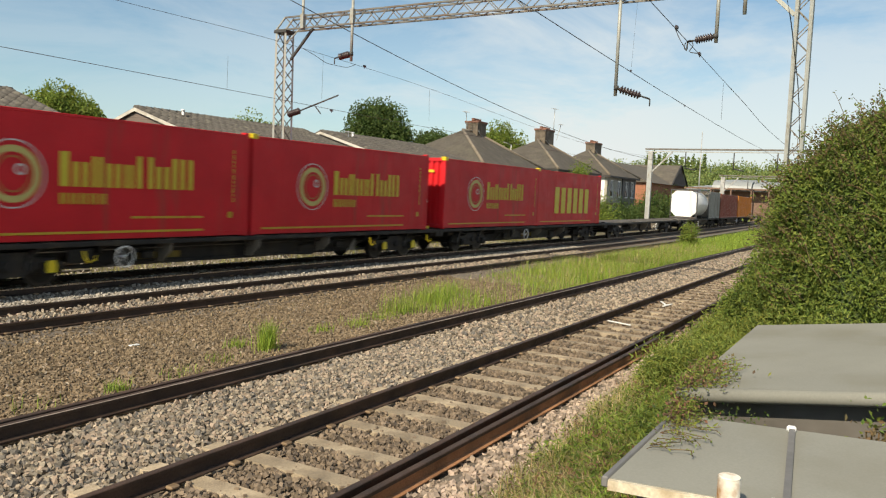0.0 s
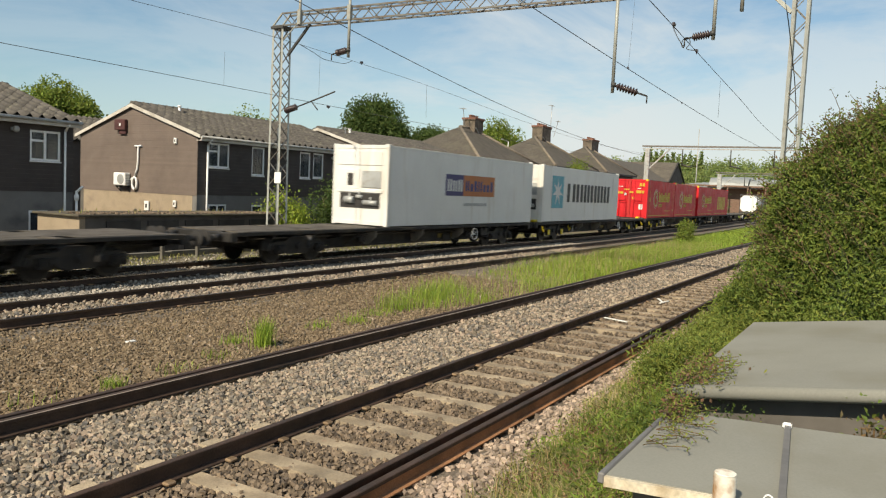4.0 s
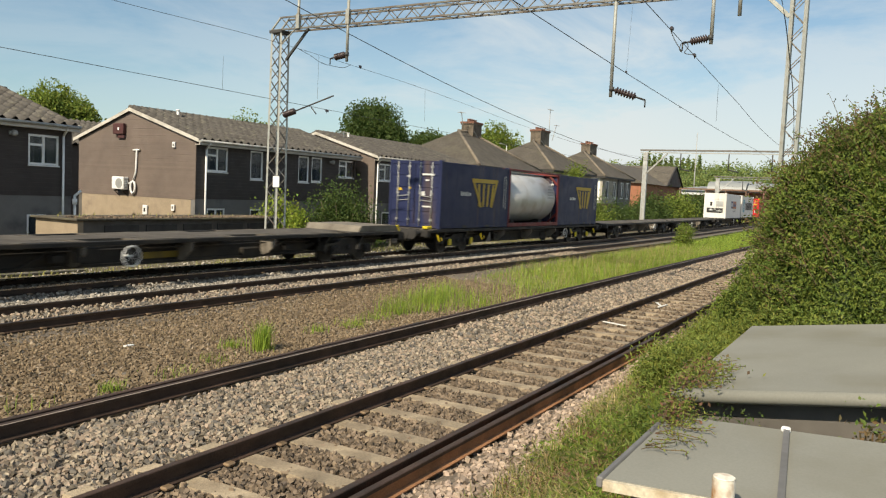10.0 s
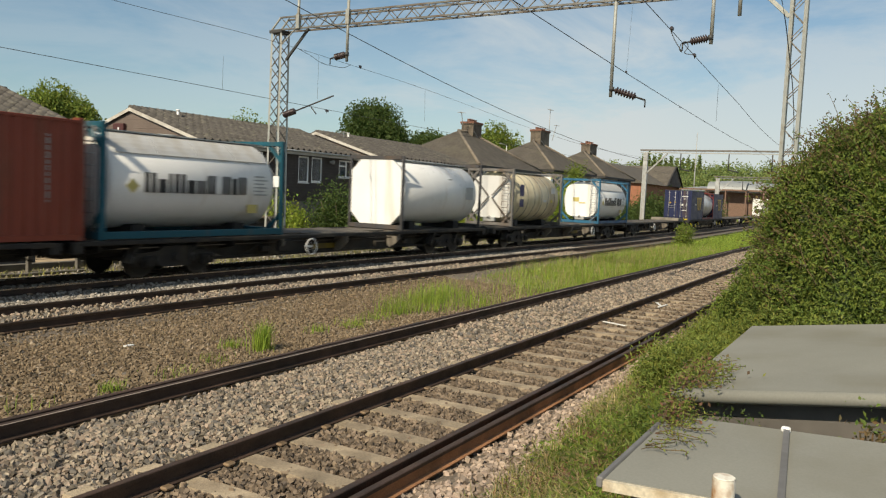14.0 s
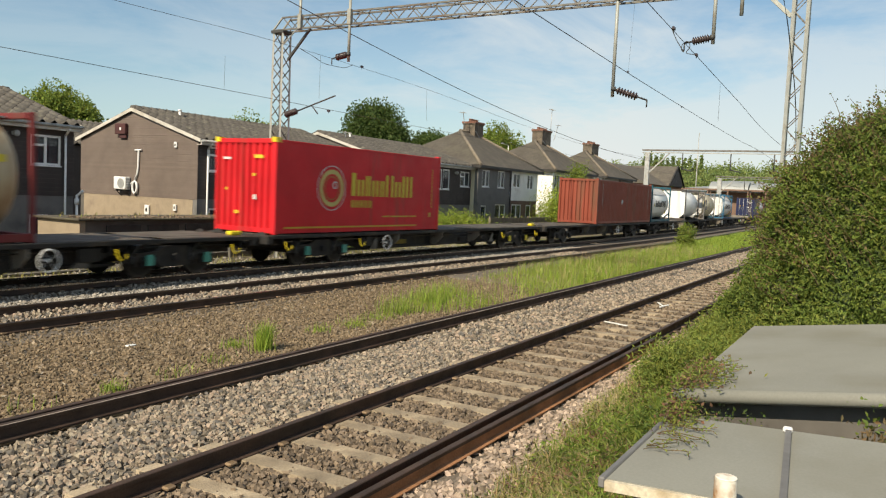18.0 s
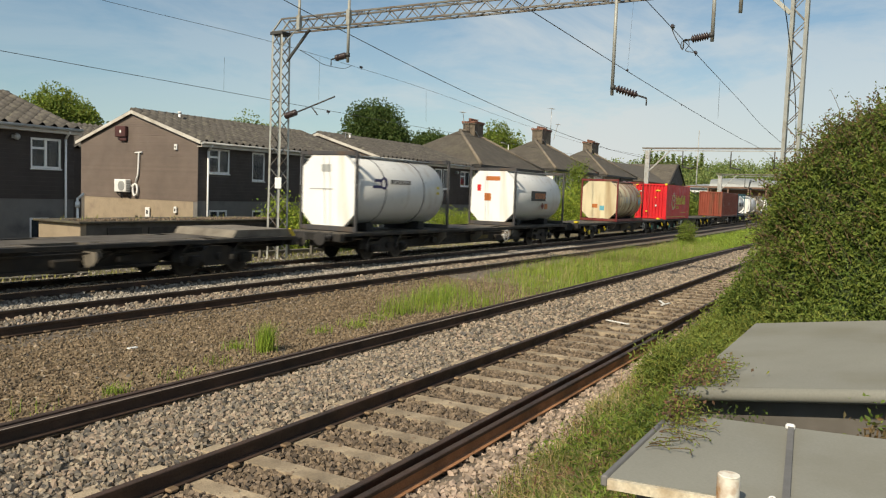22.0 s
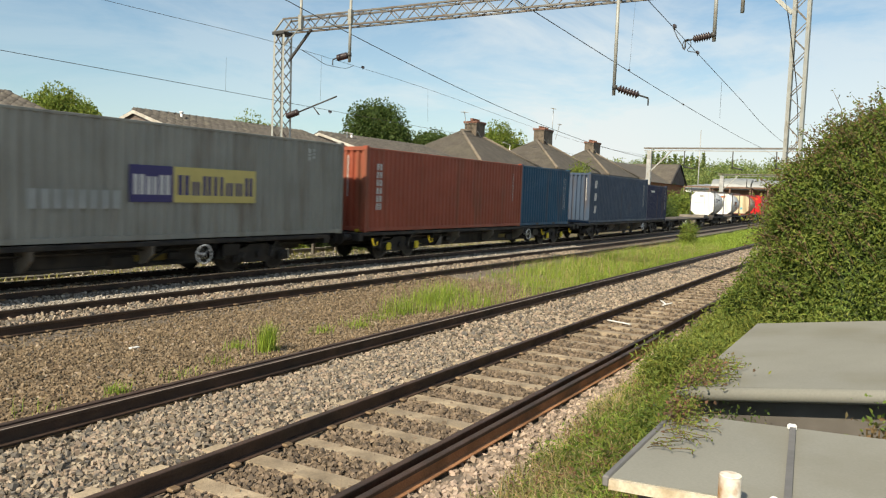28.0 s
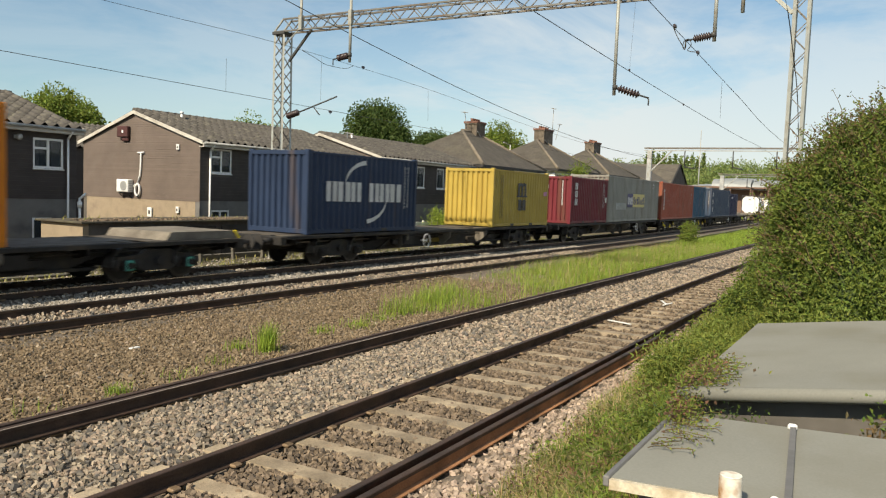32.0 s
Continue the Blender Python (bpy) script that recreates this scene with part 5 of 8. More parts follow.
    tube(bm, (0, -1.165, 0.42), (0, -1.21, 0.42), 0.085, 12)
    ab = None
    for x in (-bx - 0.9, 0.9 - bx, bx - 0.9, bx + 0.9):
        m = pose(x, 0, 0)
        ab = part("axle_box", bm, M["wheel"], w, at=m) if ab is None else (again(ab, m), ab)[1]
    bm = nb()              # brake pipes and levers beneath the floor
    tube(bm, (-9.4, -0.9, 0.74), (9.4, -0.9, 0.74), 0.022, 6)
    part("brake_pipe", bm, M["wagon"], w)
    for x in (-4.0, 3.4):
        bm = nb()
        strut(bm, (x - 0.5, -0.95, 0.36), (x + 0.4, -0.95, 0.78), 0.05)
        box(bm, x + 0.3, -1.05, 0.5, x + 0.62, -0.9, 0.68, 0.02)
        part("brake_lever", bm, M["wheel"], w)
    bm = nb()
    tube(bm, (0, 0, 0), (0.35, 0, 0), 0.09, 12)
    tube(bm, (0.35, 0, 0), (0.55, 0, 0), 0.065, 12)
    tube(bm, (0.55, 0, 0), (0.59, 0, 0), 0.22, 20)
    bu = None
    for x, turn in ((9.75, 0), (-9.75, 180)):
        for y in (-0.87, 0.87):
            m = pose(x, y, 0.83, 0, 0, turn)
            bu = part("buffer", bm, M["dark_steel"], w, at=m) if bu is None else (again(bu, m), bu)[1]
    bm = nb()
    tube(bm, (9.75, 0, 0.82), (10.25, 0, 0.75), 0.04, 8)
    tube(bm, (10.2, 0, 0.8), (10.2, 0, 0.55), 0.03, 6)
    tube(bm, (9.7, 0.45, 0.6), (10.1, 0.3, 0.4), 0.025, 6)
    part("coupling", bm, M["dark_steel"], w)
    # hand brake wheel: a pale ring with spokes
    bm = nb()
    n = 24
    for i in range(n):
        a, b = 2 * math.pi * i / n, 2 * math.pi * (i + 1) / n
        tube(bm, (0.24 * math.cos(a), 0, 0.24 * math.sin(a)), (0.24 * math.cos(b), 0, 0.24 * math.sin(b)), 0.018, 6, caps=False)
    for i in range(2):
        a = math.pi * i / 2 + 0.6
        tube(bm, (-0.23 * math.cos(a), 0, -0.23 * math.sin(a)), (0.23 * math.cos(a), 0, 0.23 * math.sin(a)), 0.006, 5)
    tube(bm, (0, 0, 0), (0, 0.25, 0), 0.03, 8)
    part("brake_wheel", bm, M["upvc"], w, "white-painted spoked hand brake wheel", at=pose(ring_x, -1.30, 0.60))
    bm = nb()
    inward = -1 if ring_x > 0 else 1
    a, b = sorted((ring_x + inward * 0.75, ring_x + inward * 2.05))
    box(bm, a, -0.745, 0.46, b, -0.715, 0.62)
    part("data_panel", bm, M["ochre"], w, "dull yellow panel on the girder")
    bm = nb()              # a label case hung on the side
    box(bm, ring_x - 0.3 - inward * 1.05, -1.2, 0.5, ring_x + 0.3 - inward * 1.05, -1.1, 0.82, 0.015)
    part("label_case", bm, M["wheel"], w)
    bm = nb()
    tube(bm, (-0.9, -0.45, 0.45), (0.9, -0.45, 0.45), 0.17, 14)
    box(bm, 2.2, -0.8, 0.3, 2.9, -0.4, 0.62, 0.04)
    part("brake_gear", bm, M["wagon"], w)
    if not tags:
        return tagged(w, "flat container wagon of dark grimy steel", "railway wagon", group="wagons of the train")
    if tags == "teal":
        bm = nb()
        box(bm, -0.11, -1.19, 0.30, 0.11, -1.13, 0.55, 0.02)
        tg = part("axle_tag", bm, M["teal_paint"], w, "teal axle box cover", at=pose(6.15, 0, 0))
        for x in (7.95, -6.15, -7.95):
            again(tg, pose(x, 0, 0))
    if tags in ("teal", "platform"):
        bm = nb()
        prism(bm, ((7.2, DECK), (9.62, DECK), (9.45, DECK + 0.20), (7.35, DECK + 0.20)), 2.3, "y", -1.15)
        pl = part("end_platform", bm, M["bracket"], w, "raised grimy end platform, coloured pale as if sunlit")
        bm = nb()
        strut(bm, (9.645, -1.16, DECK + 0.0), (9.475, -1.16, DECK + 0.20), 0.06)
        part("edge_mark", bm, M["yellow_paint"], pl, "yellow edge strip")
        return tagged(w, "dark grimy flat wagon with teal axle covers" if tags == "teal" else "dark grimy flat wagon with raised end platform", "railway wagon", group="wagons of the train")
    bm = nb()
    prism(bm, ((-0.07, 0.60), (0.07, 0.60), (0.11, 0.50), (0.10, 0.34), (-0.10, 0.34), (-0.11, 0.50)), 0.05, "y", -1.24)
    for e in (-1, 1):
        blue = tags == "blue" and e * ring_x > 0
        y = part("axle_tag", bm.copy(), M["teal_paint" if blue else "yellow_paint"], w, "blue plate" if blue else "yellow plate", at=pose(7.95 * e, 0, 0))
        again(y, pose(6.15 * e, 0, 0))
    for x in (-9.2, 9.2):
        bm = nb()
        box(bm, x - 0.2, -1.0, DECK, x + 0.2, -0.78, DECK + 0.12, 0.03)
        part("end_marker", bm, M["yellow_paint"], w, "yellow block on the wagon end")
    bm = nb()
    sweep(bm, [(-0.16, -1.3, 0.78), (-0.14, -1.32, 0.62), (-0.04, -1.32, 0.52), (0.1, -1.32, 0.56), (0.14, -1.3, 0.66)], 0.022, 7)
    hk = None
    for x in (-8.9, -5.3, 5.3, 8.9):
        hk = part("pull_handle", bm, M["yellow_paint"], w, "bent yellow pull handle", at=pose(x, 0, 0)) if hk is None else (again(hk, pose(x, 0, 0)), hk)[1]
    for x in (-4.4, 4.4):
        bm = nb()
        prism(bm, ((x - 0.3, 0.38), (x + 0.14, 0.38), (x + 0.14, 0.80)), 0.04, "y", -1.16)
        part("end_gusset", bm, M["guard"], w)
    tagged(w, "dark grimy flat wagon with blue and yellow axle plates" if tags == "blue" else "dark grimy flat wagon with yellow axle plates", "railway wagon", group="wagons of the train")
    return w


# -- containers --
def corrugated(bm, a, b, z0, z1, axis, face, depth=0.046, pitch=0.278, mi=0, cut=(0.26, 0.5, 0.76)):
    """A wall of pressed ribs from a to b; face is its outer plane and sign its outward side."""
    plane, sign = face
    n = max(1, round((b - a) / pitch))
    w = (b - a) / n
    prof = []
    for i in range(n):
        x = a + i * w
        prof += [(x, 0), (x + cut[0] * w, 0), (x + cut[1] * w, depth), (x + cut[2] * w, depth)]
    prof.append((b, 0))
    lo, hi = [], []
    for x, d in prof:
        p = plane - sign * d
        lo.append(bm.verts.new((x, p, z0) if axis == "x" else (p, x, z0)))
        hi.append(bm.verts.new((x, p, z1) if axis == "x" else (p, x, z1)))
    made = []
    for i in range(len(prof) - 1):
        f = bm.faces.new((lo[i], lo[i + 1], hi[i + 1], hi[i]))
        f.material_index = mi
        made.append(f)
    for f in made:
        f.normal_update()
        nrm = f.normal.y if axis == "x" else f.normal.x
        if nrm * sign < 0:
            f.normal_flip()
    return bm


W2 = 1.219


def paint(name, color, rough=0.5, dirt=(0.12, 0.08, 0.05), amount=0.28, vary=0.12):
    return mat(name, color, rough, vary=vary, scale=0.9, dirt=dirt, dirt_amount=amount, dirt_scale=1.6, streak=True, grain=0.05, grain_scale=30, spec=0.25)


def decal(parent, name, material, rects, y=-W2 - 0.006, label=""):
    """Painted shapes on the near side: (x0, z0, x1, z1) bars, lists of corners, or groups of them, each group one part."""
    if rects and isinstance(rects[0], list):
        for g in rects:
            decal(parent, name, material, g, y, label)
        return None
    bm = nb()
    for r in rects:
        if len(r) == 4 and not isinstance(r[0], tuple):
            box(bm, r[0], y - 0.003, r[1], r[2], y + 0.003, r[3])
        else:
            prism(bm, r, 0.006, "y", y - 0.003)
    bmesh.ops.remove_doubles(bm, verts=bm.verts, dist=0.0008)
    return part(name, bm, material, parent, label)


def ring(cx, cz, r0, r1, n=40):
    out = []
    for i in range(n):
        a, b = 2 * math.pi * i / n, 2 * math.pi * (i + 1) / n
        out.append(tuple((cx + r * math.cos(k), cz + r * math.sin(k)) for r, k in ((r0, a), (r1, a), (r1, b), (r0, b))))
    return out


def end_decal(parent, name, material, rects, x, label=""):
    """Painted shapes on the end that faces back along the train: (y0, z0, y1, z1)."""
    for y0, z0, y1, z1 in rects:
        bm = nb()
        box(bm, x - 0.008, y0, z0, x - 0.002, y1, z1)
        part(name, bm, material, parent, label)


def container(length, height, mats, end="wall", smooth_side=False, label=""):
    """mats: walls, frame, rods. end: what closes the end that faces back: wall, doors or cooler."""
    wall, frame_m, rod = mats
    c = holder("shipping_container")
    h = length / 2
    for s in (-1, 1):
        bm = nb()
        if smooth_side:
            box(bm, -h + 0.1, s * (W2 - 0.03), 0.14, h - 0.1, s * (W2 - 0.010), height - 0.1)
            n, seam, sb_ = max(2, round(length / 1.2)), None, nb()
            box(sb_, -0.02, s * (W2 - 0.012), 0.15, 0.02, s * (W2 - 0.0075), height - 0.11)
            for i in range(1, n):      # pressed seams between the sheets
                m = pose(-h + 0.1 + (length - 0.2) * i / n, 0, 0)
                seam = part("panel_seam", sb_, wall, c, at=m) if seam is None else (again(seam, m), seam)[1]
        else:
            corrugated(bm, -h + 0.1, h - 0.1, 0.14, height - 0.1, "x", (s * (W2 - 0.006), s))
        part("side_wall", bm, wall, c)
    bm = nb()
    box(bm, -h + 0.05, -W2 + 0.05, height - 0.10, h - 0.05, W2 - 0.05, height - 0.045)
    part("roof", bm, wall, c)
    bm = nb()
    box(bm, -h + 0.05, -W2 + 0.05, 0.06, h - 0.05, W2 - 0.05, 0.14)
    part("floor", bm, frame_m, c)
    bm = nb()
    for s in (-1, 1):
        box(bm, -h + 0.09, s * (W2 - 0.055), 0.03, h - 0.09, s * W2, 0.155, 0.006)
        box(bm, -h + 0.09, s * (W2 - 0.055), height - 0.115, h - 0.09, s * W2, height - 0.05, 0.006)
        for e in (-1, 1):
            box(bm, e * h, s * W2, 0.1, e * (h - 0.13), s * (W2 - 0.10), height - 0.08, 0.006)
    for e in (-1, 1):
        box(bm, e * (h - 0.005), -W2 + 0.1, 0.03, e * (h - 0.11), W2 - 0.1, 0.17, 0.006)
        box(bm, e * (h - 0.005), -W2 + 0.1, height - 0.16, e * (h - 0.11), W2 - 0.1, height - 0.03, 0.006)
    part("frame", bm, frame_m, c)
    bm = nb()
    box(bm, -0.089, -0.081, 0, 0.089, 0.081, 0.118, 0.012)
    cc = None
    for e in (-1, 1):
        for s in (-1, 1):
            for z in (0.0, height - 0.118):
                m = pose(e * (h - 0.088), s * (W2 - 0.08), z)
                cc = part("corner_casting", bm, frame_m, c, at=m) if cc is None else (again(cc, m), cc)[1]
    if length < 7:         # fork pockets in the bottom rails: dark plates painting their shaded hollows
        for x in (-1.03, 1.03):
            bm = nb()
            box(bm, x - 0.17, -W2 - 0.003, 0.035, x + 0.17, -W2 + 0.03, 0.145)
            part("fork_pocket", bm, M["dark_steel"], c)
    bm = nb()
    corrugated(bm, -W2 + 0.1, W2 - 0.1, 0.15, height - 0.14, "y", (h - 0.02, 1), 0.07, 0.25, 0, (0.42, 0.54, 0.88))
    part("end_wall", bm, wall, c)
    if end == "wall":
        bm = nb()
        corrugated(bm, -W2 + 0.1, W2 - 0.1, 0.15, height - 0.14, "y", (-h + 0.02, -1), 0.08, 0.25, 0, (0.42, 0.54, 0.88))
        part("end_wall", bm, wall, c)
    if end == "doors":
        for s in (-1, 1):
            bm = nb()
            y0, y1 = sorted((s * 0.01, s * (W2 - 0.10)))
            box(bm, -h + 0.03, y0, 0.17, -h + 0.06, y1, height - 0.16)
            for k in range(5):      # pressed panels between the frames
                z0 = 0.17 + (height - 0.33) * k / 5
                box(bm, -h + 0.012, y0 + 0.03, z0 + 0.03, -h + 0.032, y1 - 0.03, z0 + (height - 0.33) / 5 - 0.05, 0.008)
            d = part("door", bm, wall, c)
            for yy in (0.26, 0.80):
                bm = nb()
                tube(bm, (-h - 0.02, s * yy, 0.08), (-h - 0.02, s * yy, height - 0.08), 0.022, 8)
                for z in (0.3, height * 0.5, height - 0.3):
                    box(bm, -h - 0.045, s * yy - 0.05, z, -h + 0.02, s * yy + 0.05, z + 0.07)
                part("lock_rod", bm, rod, d)
            bm = nb()
            tube(bm, (-h - 0.045, s * 0.26, 1.12), (-h - 0.045, s * 0.82, 1.07), 0.015, 6)
            tube(bm, (-h - 0.045, s * 0.26, 1.30), (-h - 0.045, s * 0.80, 1.24), 0.015, 6)
            part("door_handle", bm, rod, d)
    if end == "cooler":
        bm = nb()
        box(bm, -h + 0.02, -W2 + 0.09, 0.15, -h + 0.05, W2 - 0.09, height - 0.15)
        u = part("cooling_unit", bm, wall, c, "white refrigeration machinery panel")
        for name, m, b in (("access_panel", wall, (-0.005, -0.95, height - 0.75, 0.03, 0.95, height - 0.25)), ("ledge", wall, (-0.01, -1.0, 1.18, 0.03, 1.0, 1.3)),
                           ("fan_cover", wall, (-0.01, 0.06, 1.3, 0.03, 0.9, 2.0)), ("condenser_opening", M["dark_steel"], (-0.004, -0.88, 0.62, 0.03, 0.88, 1.16)),
                           ("fan_grille", M["dark_steel"], (-0.014, 0.3, 1.42, -0.008, 0.55, 1.86))):
            bm = nb()
            box(bm, -h + b[0], b[1], b[2], -h + b[3], b[4], b[5], 0.002 if b[0] < -0.012 else 0.01)
            part(name, bm, m, u)
        for name, yy, zz, rr, ww in (("compressor", 0.42, 0.90, 0.13, 0.4), ("receiver", -0.5, 0.82, 0.09, 0.6), ("pump", 0.0, 1.02, 0.07, 0.25)):
            bm = nb()
            tube(bm, (-h - 0.02, yy - ww / 2, zz), (-h - 0.02, yy + ww / 2, zz), rr, 12)
            tube(bm, (-h - 0.03, yy, zz), (-h - 0.03, yy, zz + rr + 0.12), 0.03, 8)
            part(name, bm, M["steel_grey"], u)
        bm = nb()
        box(bm, -h - 0.012, -0.9, 1.36, -h - 0.004, -0.1, 1.95, 0.01)
        part("control_box", bm, M["steel_grey"], u)
    tagged(c, label, "shipping container", group="containers on the train")
    return c


def tank(length, mats, height=2.591, style="octagon", radius=1.13, bands=4, label="", rails=True, low_m=None, shield=None):
    """mats: vessel, frame, end plate. style: octagon, round or braced end. rails: True, False or low. shield: paint of a sun shield."""
    vessel, frame_m, plate = mats
    c = holder("tank_container")
    h = length / 2
    radius = 1.2 if style != "round" else 1.175
    zc = 1.38
    x0, x1 = -h + (0.16 if style == "octagon" else 0.24), h - 0.28
    bm = nb()
    rings = []
    prof = [(x0 + 0.0, radius * 0.82), (x0 + 0.06, radius * 0.93), (x0 + 0.16, radius)] + \
           [(x1 - 0.16, radius), (x1 - 0.06, radius * 0.93), (x1, radius * 0.78)]
    seg = 40
    for x, r in prof:
        rings.append([bm.verts.new((x, r * math.cos(2 * math.pi * i / seg), zc + r * math.sin(2 * math.pi * i / seg))) for i in range(seg)])
    for a, b in zip(rings, rings[1:]):
        for i in range(seg):
            f = bm.faces.new((a[i], a[(i + 1) % seg], b[(i + 1) % seg], b[i]))
            f.smooth = True
    bm.faces.new(rings[0])
    bm.faces.new(list(reversed(rings[-1])))
    bmesh.ops.recalc_face_normals(bm, faces=bm.faces)
    v = part("vessel", bm, vessel, c)
    for k in range(bands):
        bm = nb()
        x = x0 + 0.3 + (x1 - x0 - 0.6) * (k + 0.5) / max(1, bands)
        tube(bm, (x - 0.02, 0, zc), (x + 0.02, 0, zc), radius + 0.012, 40, caps=True)
        part("band", bm, frame_m, v, "narrow strap round the vessel")
    for e in (-1, 1):
        bm = nb()
        for s in (-1, 1):
            box(bm, e * h, s * W2, 0.0, e * (h - (0.10 if style == "octagon" else 0.15)), s * (W2 - 0.09), height, 0.012)
        box(bm, e * h, -W2 + 0.1, 0.02, e * (h - 0.14), W2 - 0.1, 0.18, 0.01)
        box(bm, e * h, -W2 + 0.1, height - 0.14, e * (h - 0.14), W2 - 0.1, height - 0.01, 0.01)
        for s in (-1, 1):
            for z, dz in () if style == "octagon" else ((0.16, 0.45), (height - 0.14, -0.45)):
                strut(bm, (e * (h - 0.07), s * (W2 - 0.08), z + dz), (e * (h - 0.07), s * (W2 - 0.55), z), 0.07, 0.1)
        if style == "braced":
            for s in (-1, 1):
                strut(bm, (e * (h - 0.05), s * 1.1, 0.2), (e * (h - 0.05), s * 0.1, zc - 0.05), 0.06)
                strut(bm, (e * (h - 0.05), s * 1.1, height - 0.2), (e * (h - 0.05), s * 0.1, zc + 0.05), 0.06)
        part("end_frame", bm, frame_m, c)
    for s in (-1, 1):
        if style == "round" or rails == "low":
            bm = nb()
            box(bm, -h + 0.1, s * (W2 - 0.09), 0.02, h - 0.1, s * W2, 0.19, 0.01)
            part("bottom_rail", bm, low_m or frame_m, c)
            if rails is True:
                bm = nb()
                box(bm, -h + 0.1, s * (W2 - 0.07), height - 0.09, h - 0.1, s * W2, height - 0.01, 0.008)
                part("top_rail", bm, frame_m, c)
    sd = None
    bm = nb()
    box(bm, -0.2, -0.8, 0.0, 0.2, 0.8, zc - radius + 0.12)
    for x in (-h * 0.55, h * 0.55):
        sd = part("saddle", bm, M["wagon"], c, at=pose(x, 0, 0)) if sd is None else (again(sd, pose(x, 0, 0)), sd)[1]
    bm = nb()
    if style == "octagon":
        k, r, v = 0.42, 1.12, 1.19
        prism(bm, [(-r + k, zc - v), (r - k, zc - v), (r, zc - v + k), (r, zc + v - k), (r - k, zc + v), (-r + k, zc + v), (-r, zc + v - k), (-r, zc - v + k)],
              0.14, "x", -h + 0.03)
        part("end_plate", bm, plate, c, "pale insulated end plate with cut corners")
    else:
        n, r, rr = 28, 0.98, 0.5
        pts = []
        for cx, cz, a0 in ((r - rr, r - rr, 0), (-r + rr, r - rr, 90), (-r + rr, -r + rr, 180), (r - rr, -r + rr, 270)):
            for i in range(7):
                a = radians(a0 + 15 * i)
                pts.append((cx + rr * math.cos(a), zc + cz + rr * math.sin(a)))
        prism(bm, pts, 0.3, "x", -h + 0.16)
        part("end_plate", bm, plate, c, "pale rounded end plate")
    bm = nb()
    top = zc + radius + 0.02
    for y in (-0.42, 0.0):
        box(bm, -h + 0.15, y, top - 0.02, h - 0.15, y + 0.30, top + 0.015)
    tube(bm, (0.2, 0.5, top - 0.08), (0.2, 0.5, top + 0.09), 0.25, 18)
    part("walkway", bm, M["steel_grey"], c, "grating along the top")
    if shield:             # curved sheets held off the upper part of the vessel
        sheet, gap = None, (x1 - x0 - 0.5) / 4
        bm, r0, r1 = nb(), radius + 0.03, radius + 0.04
        arcs = [radians(33 + 114 * i / 16) for i in range(17)]
        prism(bm, [(r1 * math.cos(a), zc + r1 * math.sin(a)) for a in arcs] + [(r0 * math.cos(a), zc + r0 * math.sin(a)) for a in reversed(arcs)], gap - 0.03, "x", 0.015)
        for k in range(4):
            m = pose(x0 + 0.25 + gap * k, 0, 0)
            sheet = part("sun_shield", bm, shield, c, "pale grey curved sheet", at=m) if sheet is None else (again(sheet, m), sheet)[1]
    if style != "braced" and not shield:
        tagged(c, label, "tank container", group="containers on the train")
        return c
    bm = nb()
    for y in (-0.98, -0.66):
        tube(bm, (-h - 0.02, y, 0.2), (-h - 0.02, y, height - 0.1), 0.018, 6)
    for i in range(8):
        tube(bm, (-h - 0.02, -0.98, 0.35 + 0.27 * i), (-h - 0.02, -0.66, 0.35 + 0.27 * i), 0.014, 6)
    part("ladder", bm, M["steel_grey"] if shield else frame_m, c)
    bm = nb()
    tube(bm, (-h + 0.05, 0, 0.42), (-h - 0.03, 0, 0.36), 0.09, 12)
    box(bm, -h + 0.0, -0.3, 0.2, -h + 0.2, 0.3, 0.42, 0.03)
    part("valve", bm, M["steel_grey"], c)
    tagged(c, label, "tank container", group="containers on the train")
    return c


def bars(x0, z0, x1, z1, widths, gap=0.22):
    """A row of plain upright bars in place of a name: widths are relative, (width, height share) pairs."""
    total = sum(w for w, _ in widths) + gap * (len(widths) - 1)
    k, x, out = (x1 - x0) / total, x0, []
    for w, hshare in widths:
        out.append((x, z0, x + w * k, z0 + (z1 - z0) * max(hshare, 0.02)))
        x += (w + gap) * k
    return out


def hollow(rects, t):
    """Each broad bar as a pair of plain upright bars of stroke t, one group each."""
    out = []
    for x0, z0, x1, z1 in rects:
        if x1 - x0 < 2.6 * t:
            out.append([(x0, z0, x1, z1)])
        else:
            k = min(t * 1.6, (x1 - x0) * 0.4)
            out += [[(x0, z0, x0 + k, z1)], [(x1 - k, z0, x1, z1)]]
    return out


